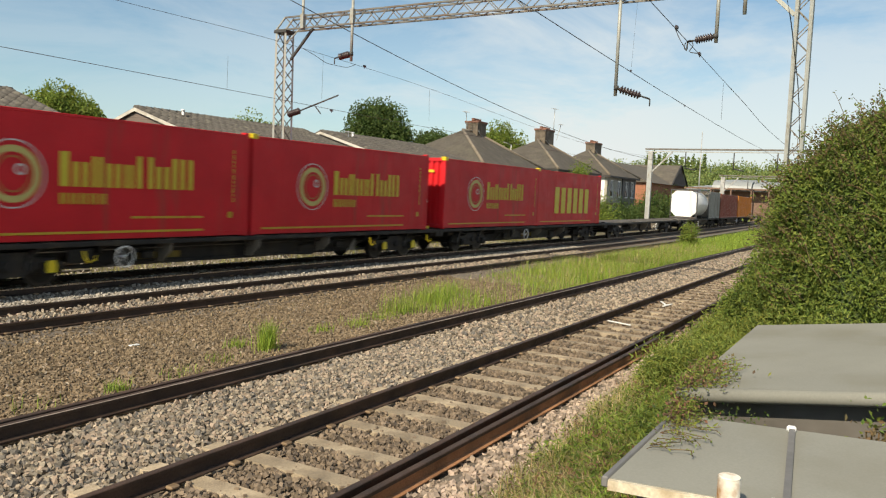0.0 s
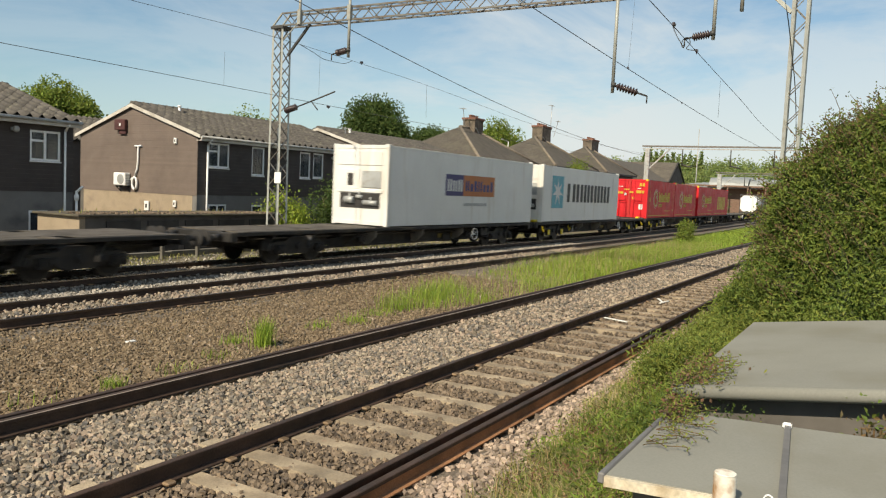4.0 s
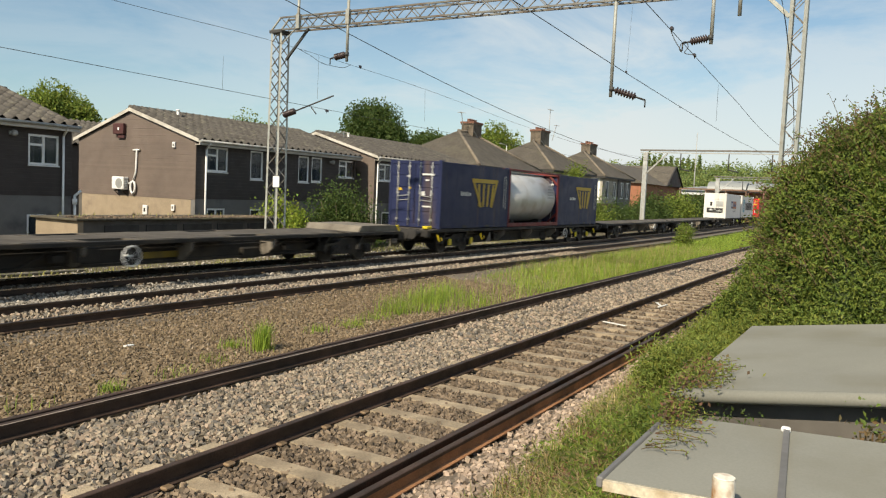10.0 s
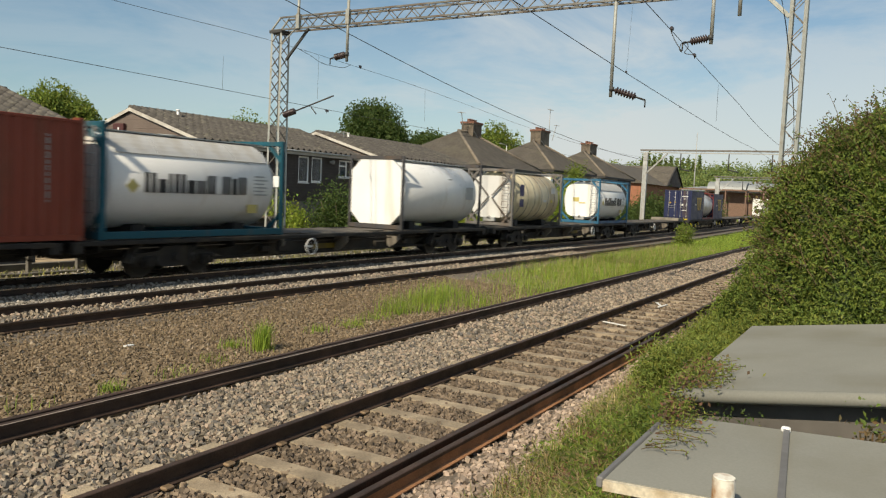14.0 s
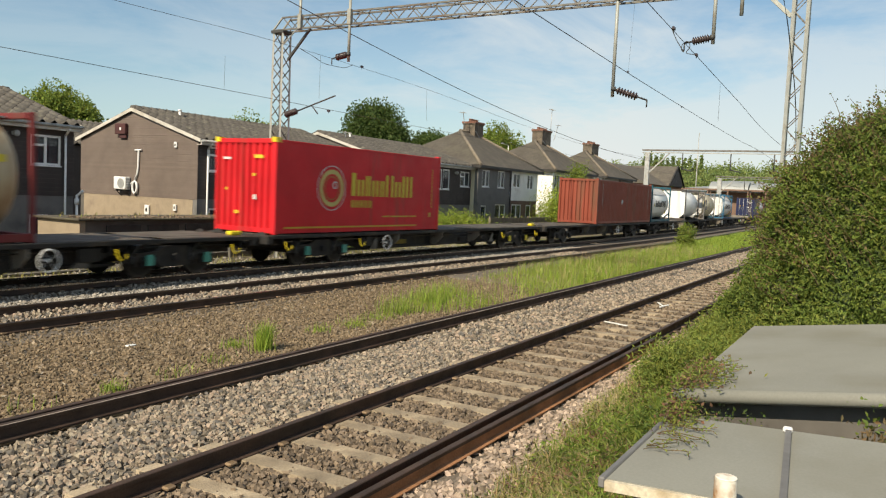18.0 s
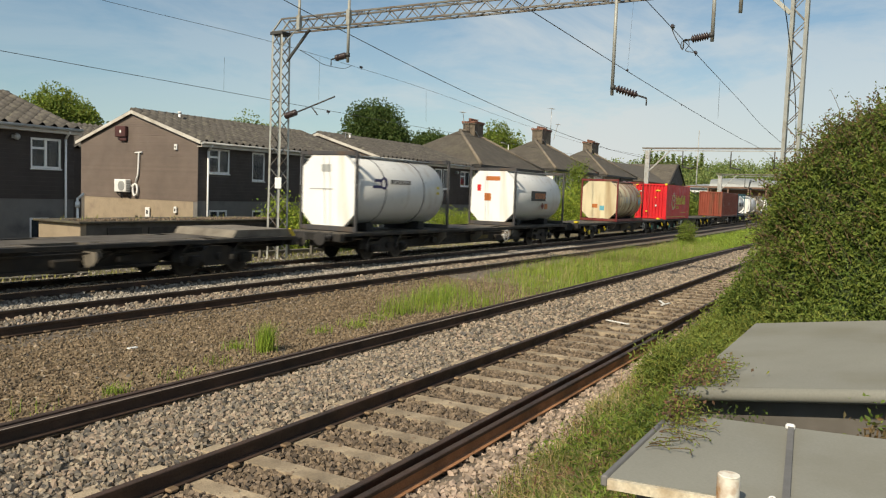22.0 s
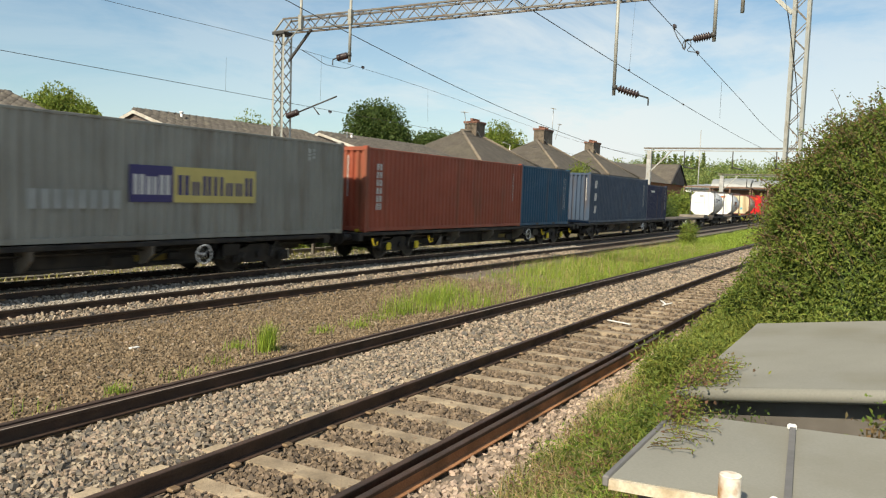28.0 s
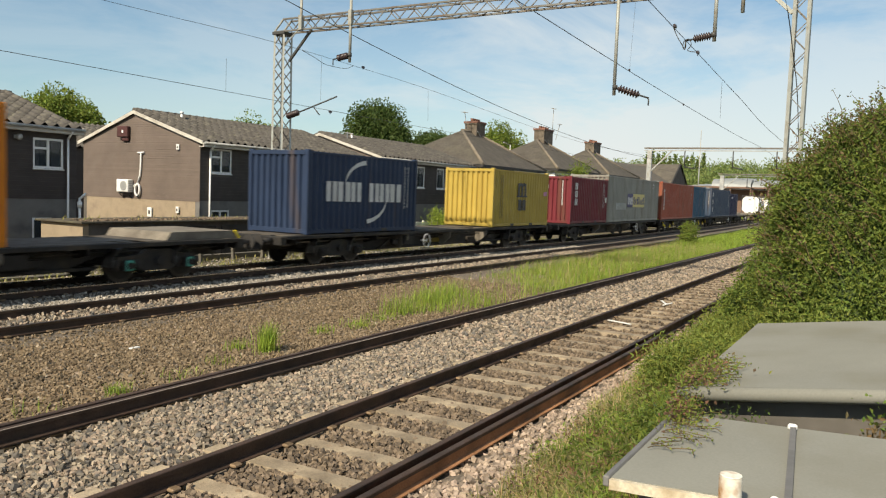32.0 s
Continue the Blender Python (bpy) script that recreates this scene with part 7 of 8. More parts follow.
decal(c, "emblem", P["mark_black"], [[(-0.62, 1.36, 0.5, 1.43)], [(-0.52, 1.43, -0.32, 2.0)], [(-0.17, 1.43, 0.03, 2.0)], [(0.18, 1.43, 0.38, 2.0)], [(-0.32, 1.88, -0.17, 2.03), (0.03, 1.88, 0.18, 2.03)], [(-0.46, 0.74, -0.1, 1.24)], [(0.0, 0.74, 0.36, 1.24)]], label="dark block marks")
small_print(c, -2.33, 0.45, 2.3, P["mark_brown"], 2)
decal(c, "end_label", P["mark_pink"], [(2.45, 1.45, 2.85, 1.65)], label="small pink sticker")
load(c, -325.5, 6.058)
c = plain_box(6.058, 2.591, "cma_blue", "wall", "deep blue corrugated container with white arcs")
decal(c, "name_bar", P["mark_white"], hollow(bars(-2.14, 1.03, -0.36, 1.66, ((1, 1), (1.2, 1), (1, 1)), 0.12) + bars(0.11, 1.03, 1.98, 1.66, ((1, 1), (1, 1), (1.2, 1)), 0.12), 0.17), label="white bars in place of a name")
arc, arc2 = [], []
for k in range(12):
    def p(a, r, cx, cz):
        return (cx + 1.6 * r * math.cos(a), cz + r * math.sin(a))
    a0, a1 = radians(95 + 6 * k), radians(95 + 6 * (k + 1))
    w0, w1 = 0.15 - 0.011 * k, 0.15 - 0.011 * (k + 1)
    arc.append((p(a0, 0.75, 0.0, 1.5), p(a0, 0.75 + w0, 0.0, 1.5), p(a1, 0.75 + w1, 0.0, 1.5), p(a1, 0.75, 0.0, 1.5)))
    b0, b1 = a0 + math.pi, a1 + math.pi
    arc2.append((p(b0, 0.75, -0.1, 1.2), p(b0, 0.75 + w0, -0.1, 1.2), p(b1, 0.75 + w1, -0.1, 1.2), p(b1, 0.75, -0.1, 1.2)))
decal(c, "emblem", P["mark_white"], [arc, arc2], label="white swooping arc")
small_print(c, 2.2, 0.9, 2.3, P["mark_grey"], 2)
end_decal(c, "lettering", P["mark_white"], ((-0.85, 0.9, -0.825, 2.3),), -3.0)
load(c, -337.7, 6.058)
load(plain_box(12.192, 2.9, "orange", "wall", "bright orange corrugated steel container"), -359.05, 12.192)
# the head of the train, going away
c = tank(6.058, (P["tank_white"], P["frame_dark"], P["plate_white"]), 2.70, "octagon", bands=0, label="white insulated tank in dark frame")
load(c, 73.2, 6.058)
load(plain_box(6.058, 2.7, "grey", "wall", "pale grey corrugated steel container"), 79.6, 6.058)
load(plain_box(12.192, 2.591, "brown", "wall", "reddish brown corrugated steel container"), 86.3, 12.192)
load(plain_box(12.192, 2.591, "orange", "wall", "bright orange corrugated steel container"), 99.2, 12.192)

# ---- plants and loose stones ----
rng = np.random.default_rng(7)


def raw_mesh(name, verts, faces, material, parent=None, smooth_shade=False):
    """One mesh from arrays: verts (n, 3) and faces (m, k), all faces alike."""
    me = bpy.data.meshes.new(name)
    verts, faces = np.asarray(verts, np.float32), np.asarray(faces, np.int32)
    m, k = faces.shape
    me.vertices.add(len(verts))
    me.vertices.foreach_set("co", verts.ravel())
    me.loops.add(m * k)
    me.loops.foreach_set("vertex_index", faces.ravel())
    me.polygons.add(m)
    me.polygons.foreach_set("loop_start", np.arange(0, m * k, k, dtype=np.int32))
    me.polygons.foreach_set("use_smooth", np.full(m, smooth_shade, dtype=bool))
    me.update(calc_edges=True)
    me.materials.append(material)
    ob = new(name, me)
    if parent is not None:
        ob.parent = parent
    return ob


def turns(n):
    """n random rotations as (n, 3, 3)."""
    q = rng.normal(size=(n, 4))
    q /= np.linalg.norm(q, axis=1, keepdims=True)
    w, x, y, z = q.T
    return np.stack([np.stack([1 - 2 * (y * y + z * z), 2 * (x * y - z * w), 2 * (x * z + y * w)], 1),
                     np.stack([2 * (x * y + z * w), 1 - 2 * (x * x + z * z), 2 * (y * z - x * w)], 1),
                     np.stack([2 * (x * z - y * w), 2 * (y * z + x * w), 1 - 2 * (x * x + y * y)], 1)], 1)


LEAF = np.array([(0, 0, 0), (0.34, 0.45, 0.10), (0, 1.0, -0.06), (-0.34, 0.45, 0.10)])
CUBE = np.array([(x, y, z) for x in (-1, 1) for y in (-1, 1) for z in (-1, 1)]) * 0.78
CUBE_F = np.array([(0, 1, 3), (0, 3, 2), (4, 6, 7), (4, 7, 5), (0, 4, 5), (0, 5, 1), (2, 3, 7), (2, 7, 6), (0, 2, 6), (0, 6, 4), (1, 5, 7), (1, 7, 3)])


def leaves(name, pts, size, material, parent=None, slim=1.0):
    n = len(pts)
    R = turns(n)
    s = np.broadcast_to(np.asarray(size), (n,)) * rng.uniform(0.65, 1.35, n)
    v = np.einsum("nij,kj->nki", R, LEAF * np.array([slim, 1, 1])) * s[:, None, None] + np.asarray(pts)[:, None, :]
    f = (np.arange(n)[:, None, None] * 4 + np.array([[0, 1, 2], [0, 2, 3]])[None]).reshape(-1, 3)
    return raw_mesh(name, v.reshape(-1, 3), f, material, parent)


def blades(name, base, height, width, lean, material, parent=None):
    """Grass: each blade bends over in three short pieces."""
    n = len(base)
    a = rng.uniform(0, 2 * np.pi, n)
    d = np.stack([np.cos(a), np.sin(a), np.zeros(n)], 1)
    side = np.stack([-np.sin(a), np.cos(a), np.zeros(n)], 1)
    h = np.broadcast_to(height, (n,)) * rng.uniform(0.5, 1.3, n)
    w = np.broadcast_to(width, (n,))
    ln = lean * rng.uniform(0.2, 1.6, n)
    up = np.array([0, 0, 1.0])
    p0, p1 = base, base + up * (h * 0.55)[:, None] + d * (h * ln * 0.25)[:, None]
    p2 = base + up * (h * (1 - 0.25 * ln))[:, None] + d * (h * ln * 0.8)[:, None]
    v = np.stack([p0 - side * w[:, None], p0 + side * w[:, None], p1 - side * (w * 0.8)[:, None], p1 + side * (w * 0.8)[:, None], p2], 1)
    f = (np.arange(n)[:, None, None] * 5 + np.array([[0, 1, 3], [0, 3, 2], [2, 3, 4]])[None]).reshape(-1, 3)
    return raw_mesh(name, v.reshape(-1, 3), f, material, parent)


def stones(name, pts, size, material):
    n = len(pts)
    R = turns(n)
    s = rng.uniform(0.5, 1.45, (n, 3)) * np.broadcast_to(size, (n,))[:, None]
    v = CUBE[None] * rng.uniform(0.6, 1.25, (n, 8, 3)) * s[:, None, :]
    v = np.einsum("nij,nkj->nki", R, v) + np.asarray(pts)[:, None, :]
    f = (np.arange(n)[:, None, None] * 8 + CUBE_F[None]).reshape(-1, 3)
    return raw_mesh(name, v.reshape(-1, 3), f, material)


def gz(p):
    return np.array([ground_z(x, y) for x, y in p])


def leafy(name, c, vary=0.3, sheer=0.3, other=None):
    other = other or ((c[0] * 1.35, c[1] * 1.12, c[2] * 1.1), (c[0] * 0.62, c[1] * 0.78, c[2] * 0.8))
    return mat(name, c, 0.55, vary=vary, scale=1.6, spread=0.4, islands=True, sheer=sheer, spec=0.2, hues=other)


M.update({
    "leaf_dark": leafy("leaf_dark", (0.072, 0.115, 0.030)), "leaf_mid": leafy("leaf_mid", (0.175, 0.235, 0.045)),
    "leaf_lime": leafy("leaf_lime", (0.27, 0.35, 0.055)), "leaf_hedge": leafy("leaf_hedge", (0.148, 0.200, 0.042)),
    "leaf_far": leafy("leaf_far", (0.19, 0.25, 0.08)), "leaf_brown": leafy("leaf_brown", (0.16, 0.12, 0.06)),
    "grass": leafy("grass_green", (0.255, 0.355, 0.058)), "grass_bank": leafy("grass_bank", (0.29, 0.29, 0.095)),
    "leaf_skirt": leafy("leaf_skirt", (0.20, 0.245, 0.055)),
    "leaf_red": leafy("leaf_red", (0.19, 0.11, 0.07)), "leaf_fresh": leafy("leaf_fresh", (0.20, 0.28, 0.05)),
    "straw": leafy("straw", (0.42, 0.33, 0.18)), "bark": mat("bark", (0.10, 0.075, 0.05), 0.95, vary=0.3, scale=4, bump=0.6, bump_scale=20),
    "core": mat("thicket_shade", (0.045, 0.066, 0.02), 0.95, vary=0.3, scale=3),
})


def tree(x, y, height, width, leaf_m, label, n=5200, size=0.36, trunk=0.35, clumps=150):
    n, size = int(n * 3.4), size * 0.70
    z = ground_z(x, y)
    t = holder("tree", pose(x, y, z, 0, 0, rng.uniform(0, 360)))
    zc, rz, rx = height * 0.58, height * 0.42, width / 2
    bm = nb()
    tube(bm, (0, 0, -0.4), (0.1, 0.05, height * 0.35), trunk * 0.6, 10, trunk * 0.45)
    tube(bm, (0.1, 0.05, height * 0.35), (0.0, 0.2, height * 0.7), trunk * 0.45, 10, trunk * 0.2)
    tk = part("trunk", bm, M["bark"], t)
    for k in range(7):
        a = k * 0.9 + rng.uniform(0, 0.5)
        b = height * (0.3 + 0.05 * k)
        bm = nb()
        p = (rx * 0.7 * math.cos(a), rx * 0.7 * math.sin(a), b + height * 0.2)
        tube(bm, (0.08, 0.05, b), p, trunk * 0.22, 7, trunk * 0.06)
        part("limb", bm, M["bark"], t)
    u = rng.normal(size=(clumps, 3))
    u /= np.linalg.norm(u, axis=1, keepdims=True)
    c = u * (rng.uniform(0.25, 1.0, clumps) ** 0.45)[:, None] * np.array([rx * 0.86, rx * 0.86, rz * 0.88]) + np.array([0, 0, zc])
    c[:, 2] += rx * 0.1 * np.cos(c[:, 0] * 2.1)
    per = n // clumps
    r = width * 0.17
    off = rng.normal(size=(clumps, per, 3))
    off /= np.linalg.norm(off, axis=2, keepdims=True)
    off *= (rng.uniform(0.3, 1.0, (clumps, per)) ** 0.5)[..., None] * r * rng.uniform(0.6, 1.25, (clumps, 1, 1))
    leaves("crown", (c[:, None] + off).reshape(-1, 3), size, leaf_m, t)
    q = (c[:, None] + off[:, : max(4, per // 9)]).reshape(-1, 3) * np.array([0.8, 0.8, 0.86]) + np.array([0, 0, zc * 0.14])
    leaves("inner_crown", q, size * 2.3, leaf_m, t)
    return tagged(t, label, "tree")


tree(41.9, 62, 11.4, 8.2, M["leaf_mid"], "round leafy green tree behind the roofs", 14000, 0.34)
tree(76, 72, 12.4, 9.5, M["leaf_mid"], "broad green tree showing above the roofs", 5500, 0.42)
tree(52.2, 75, 11.0, 8, M["leaf_mid"], "green tree showing behind a ridge", 5200, 0.40)
tree(86.2, 60, 15.4, 9.8, M["leaf_dark"], "large dark green tree behind the terrace", 9500, 0.42)
tree(110, 65, 14.6, 8.8, M["leaf_dark"], "dark green tree between the houses", 7000, 0.46)
tree(136, 66, 17.0, 11, M["leaf_mid"], "bright green tree behind a chimney", 7000, 0.52)
tree(118, 70, 13.5, 10, M["leaf_dark"], "dark green tree far behind the houses", 3500, 0.5)


def shrub(x, y, z, rx, ry, h, leaf_m, label, n=4000, size=0.12, clumps=40, category="shrub"):
    n, clumps, size = int(n * 2.6), int(clumps * 2.2), size * 0.72
    s = holder("shrub", pose(x, y, z))
    bm = nb()
    for k in range(7):
        a = k * 0.95
        tube(bm, (0.08 * math.cos(a), 0.08 * math.sin(a), -0.2), (rx * 0.5 * math.cos(a), ry * 0.5 * math.sin(a), h * 0.75), 0.035, 6, 0.012)
    tagged(part("stem_growth", bm, M["bark"], s), kind="stuff")
    u = rng.normal(size=(clumps, 3))
    u[:, 2] = np.abs(u[:, 2])
    u /= np.linalg.norm(u, axis=1, keepdims=True)
    c = u * (rng.uniform(0.2, 1.0, clumps) ** 0.5)[:, None] * np.array([rx * 0.85, ry * 0.85, h * 0.85]) + np.array([0, 0, h * 0.06])
    per = n // clumps
    off = rng.normal(size=(clumps, per, 3)) * (min(rx, h) * 0.15)
    p = (c[:, None] + off).reshape(-1, 3)
    p[:, 2] = np.maximum(p[:, 2], 0.02)
    leaves("foliage", p, size, leaf_m, s)
    return tagged(s, label, category)


G = -1.2
shrub(28.2, 21.2, G, 2.6, 1.4, 4.0, M["leaf_dark"], "leafy green garden shrub by the mast", 7000, 0.15, 60)
shrub(24.9, 21.9, G, 1.6, 1.2, 3.35, M["leaf_lime"], "yellow-green garden shrub by the mast", 5500, 0.14)
shrub(30.0, 22.2, G, 1.3, 1.0, 3.1, M["leaf_mid"], "pale flowering green garden shrub", 2600, 0.13)
shrub(33.0, 23.0, G, 1.0, 0.8, 2.0, M["leaf_mid"], "low green shrub against the terrace", 1500, 0.13)
for k in range(3):
    shrub(38.4 + 1.9 * k, 22.3, G, 1.4, 0.8, 2.85, M["leaf_lime"], "clipped bright green garden hedge", 3000, 0.12, 30, "hedge")
for k in range(3):
    shrub(45.6 + 3.0 * k, 22.9, G, 1.9, 0.9, 2.2, M["leaf_mid"], "low green shrubs along a garden fence", 2000, 0.16)
shrub(58.6, 22.3, G, 4.6, 1.8, 4.6, M["leaf_lime"], "large yellow-green shrub before the white house", 7000, 0.20, 70)
shrub(63.9, 23.0, G, 2.6, 1.3, 6.9, M["leaf_mid"], "tall green shrub beside the white house", 4000, 0.20)
shrub(66.0, 22.6, G, 3.6, 1.8, 4.0, M["leaf_mid"], "broad green shrub in the garden", 5500, 0.22, 60)
shrub(72.5, 22.2, G, 3.0, 1.8, 3.4, M["leaf_dark"], "dark green garden shrub", 4000, 0.24)
shrub(79.5, 22.2, G, 3.6, 1.8, 3.6, M["leaf_dark"], "dark green garden shrub before the white house", 4000, 0.25)
shrub(92, 24.0, G, 4.4, 2.2, 4.6, M["leaf_dark"], "dark green thicket before the brick house", 5000, 0.30)
shrub(101, 23.0, G, 4.8, 2.2, 4.6, M["leaf_mid"], "green thicket beside the railway", 5000, 0.30)
shrub(110, 23.0, G, 5.5, 2.6, 4.9, M["leaf_dark"], "green thicket along the railway boundary", 5000, 0.32)
shrub(122, 23.5, G, 6.0, 2.6, 4.9, M["leaf_dark"], "dense green thicket along the railway boundary", 5000, 0.34)
shrub(47.7, 10.35, -0.25, 0.75, 0.6, 1.75, M["leaf_mid"], "small leafy bush beside the track", 1500, 0.11)

# far woods: rounded masses, and a row of slim poplars
pts = []
for k in range(120):
    a = radians(rng.uniform(2.5, 21))
    d = rng.uniform(175, 290)
    cx, cy, r = d * math.cos(a), d * math.sin(a) + 10, rng.uniform(3.5, 7.5)
    top = rng.uniform(10.2, 14.2) * d / 220
    u = rng.normal(size=(1500, 3))
    u /= np.linalg.norm(u, axis=1, keepdims=True)
    lump = 1 + 0.16 * np.sin(u[:, :1] * 6 + k) * np.cos(u[:, 2:] * 5 + u[:, 1:2] * 4)
    pts.append(u * lump * (rng.uniform(0.5, 1, (1500, 1)) ** 0.4) * np.array([r, r, top * 0.58]) + np.array([cx, cy, top * 0.45]))
woods = leaves("far_woods", np.concatenate(pts), 0.5, M["leaf_far"])
tagged(woods, "pale green line of distant woods", "woods", kind="stuff")
for k in range(11):
    pz = holder("poplar", pose(205 + 1.5 * k, 56.5 - 1.15 * k, 0.0))
    hgt = 15.8 + rng.uniform(-0.9, 0.9)
    bm = nb()
    tube(bm, (0, 0, -1), (0, 0, hgt * 0.9), 0.25, 7, 0.05)
    part("trunk", bm, M["bark"], pz)
    u = rng.normal(size=(900, 3))
    u /= np.linalg.norm(u, axis=1, keepdims=True)
    leaves("crown", u * np.array([0.6, 0.6, hgt * 0.45]) * (rng.uniform(0.3, 1, (900, 1)) ** 0.5) + np.array([0, 0, hgt * 0.55]), 0.6, M["leaf_far"], pz)
    tagged(pz, "slim pale green poplar in a distant row", "tree", group="poplars in the distance")

# the overgrown bank by the sheds: a thicket of brambles and ivy, thick skin of leaves over a shell coloured dark as
# inner shade
PROFILE = ((2.5, -0.15), (2.25, 0.4), (1.98, 1.0), (1.76, 1.65), (1.58, 2.25), (1.38, 2.68), (1.07, 2.98), (0.73, 3.32), (0.42, 3.66), (0.05, 3.92), (-0.6, 4.08), (-1.6, 4.15), (-3.0, 4.05), (-4.6, 3.9))


def skin(x, s, inset=0.0):
    """A point on the thicket: x along the line, s from 0 at its foot by the track to 1 at its back."""
    k = s * (len(PROFILE) - 1)
    i = min(int(k), len(PROFILE) - 2)
    f = k - i
    (ya, za), (yb, zb) = PROFILE[i], PROFILE[i + 1]
    y, z = ya + (yb - ya) * f, za + (zb - za) * f
    n = Vector((0, zb - za, ya - yb)).normalized()
    end = max(0.0, 1 - max(0.0, x - 11.6) / 1.9)             # the rounded end towards the sheds
    z *= (1 - end * end) ** 0.5 * 0.9 + 0.1
    y = -1.2 + (y + 1.2) * ((1 - end * end) ** 0.5 * 0.35 + 0.65)
    w = 0.36 * noise.noise((x * 0.8, y * 0.8, z * 0.8)) + 0.25 * noise.noise((x * 2.1, y * 2.1, z * 2.1 + 7)) - inset
    return Vector((x + (-0.5 * w if end > 0 else 0), y + n.y * w, z + n.z * w)), n


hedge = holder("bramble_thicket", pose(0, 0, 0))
# inner shell: its dark green paints the shade between the leaves
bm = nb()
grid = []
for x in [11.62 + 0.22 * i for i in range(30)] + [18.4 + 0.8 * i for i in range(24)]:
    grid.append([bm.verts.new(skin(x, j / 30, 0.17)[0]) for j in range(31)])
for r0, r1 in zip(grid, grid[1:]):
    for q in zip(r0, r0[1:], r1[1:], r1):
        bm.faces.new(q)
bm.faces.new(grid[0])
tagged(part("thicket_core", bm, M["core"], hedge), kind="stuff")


def skin_points(n, x0, x1, spread, s0=0.0, s1=1.0):
    out = np.empty((n, 3))
    for i, (x, s, d) in enumerate(zip(x0 + (x1 - x0) * rng.uniform(0, 1, n) ** 1.25, rng.uniform(s0, s1, n), rng.normal(0, spread, n))):
        out[i] = skin(x, s, 0.06 - d)[0]
    return out


leaves("foliage", skin_points(105000, 11.62, 17.5, 0.09), 0.066, M["leaf_hedge"], hedge, slim=0.62)
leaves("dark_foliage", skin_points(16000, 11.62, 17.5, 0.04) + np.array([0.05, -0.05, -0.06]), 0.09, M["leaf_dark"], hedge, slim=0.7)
leaves("far_foliage", skin_points(22000, 17.0, 36, 0.10), 0.13, M["leaf_hedge"], hedge, slim=0.62)
low = []
for k in range(34):
    c, r = ((11.0 + rng.uniform(0, 1.4), rng.uniform(-3.5, 2.1), rng.uniform(0.35, 0.8)), 0.5) if k % 2 else ((9.9 + rng.uniform(0, 2.2), rng.uniform(1.5, 2.3), 0.2), 0.42)
    u = rng.normal(size=(900, 3))
    u /= np.linalg.norm(u, axis=1, keepdims=True)
    low.append(np.array(c) + u * r * rng.uniform(0.5, 1.05, (900, 1)))
for k in range(70):                # the skirt of weeds that slopes out towards the rails
    x = rng.uniform(9.5, 19.0)
    c, r = (x, rng.uniform(1.9, 2.35) + 0.028 * (x - 9.5), rng.uniform(-0.05, 0.35)), rng.uniform(0.3, 0.5)
    u = rng.normal(size=(700, 3))
    u /= np.linalg.norm(u, axis=1, keepdims=True)
    low.append(np.array(c) + u * r * rng.uniform(0.5, 1.05, (700, 1)))
low = np.concatenate(low)
leaves("low_foliage", low[low[:, 2] > -0.1], 0.066, M["leaf_skirt"], hedge, slim=0.42)
# shoots that stand out of the thicket, bare or with withered leaves
bm = nb()
tips = []
for k in range(520):
    x = 11.8 + 7.0 * rng.uniform() ** 1.3
    p, n = skin(x, rng.uniform(0.22, 0.78))
    dirn = (n * rng.uniform(0.4, 1.0) + Vector((rng.uniform(-0.6, 0.3), rng.uniform(-0.3, 0.5), rng.uniform(0.1, 0.9)))).normalized()
    reach = rng.uniform(0.05, 0.13) * (1.4 if k % 19 == 0 else 1.0)
    for j in range(4):
        q = p + dirn * reach
        tube(bm, p, q, 0.007 - 0.0012 * j, 4, caps=False)
        p, dirn = q, (dirn + Vector((rng.uniform(-0.35, 0.35), rng.uniform(-0.3, 0.4), rng.uniform(-0.35, 0.1)))).normalized()
        tips += [tuple(p + Vector(rng.normal(0, 0.035, 3))) for _ in range(3)]
tagged(part("bare_growth", bm, M["leaf_brown"], hedge), kind="stuff")
tips = np.array(tips)
leaves("withered_leaves", tips[::2], 0.05, M["leaf_brown"], hedge, slim=0.8)
leaves("shoot_leaves", tips[1::2], 0.055, M["leaf_hedge"], hedge, slim=0.8)
leaves("dry_edge", skin_points(9000, 12.8, 21, 0.15, 0.36, 0.66), 0.05, M["leaf_brown"], hedge, slim=0.8)
tagged(hedge, "dense overgrown thicket of brambles and ivy beside the track", "thicket")

# grasses
def scatter(n, x0, x1, y0, y1):
    return np.stack([rng.uniform(x0, x1, n), rng.uniform(y0, y1, n)], 1)


def keep(p, f):
    return p[rng.uniform(0, 1, len(p)) < np.array([f(x, y) for x, y in p])]


def rooted(p, sink=0.02):
    return np.concatenate([p, (gz(p) - sink)[:, None]], 1)


def verge(x, y):
    lo = 7.45
    hi = 11.5 + bend(x)
    if not lo < y < hi:
        return 0
    patch = 0.5 + 0.9 * noise.noise((x * 0.45, y * 0.7, 1.7))
    edge = smooth(12.5, 30, x + (y - 9) * -1.2)
    clump = 0.5 + 1.3 * noise.noise((x * 1.6, y * 1.6, 9.1))
    return max(0.0, min(1.0, edge * 1.2 - 0.34 + 0.5 * patch * edge)) * max(0.15, min(1.0, clump + edge * 0.5))


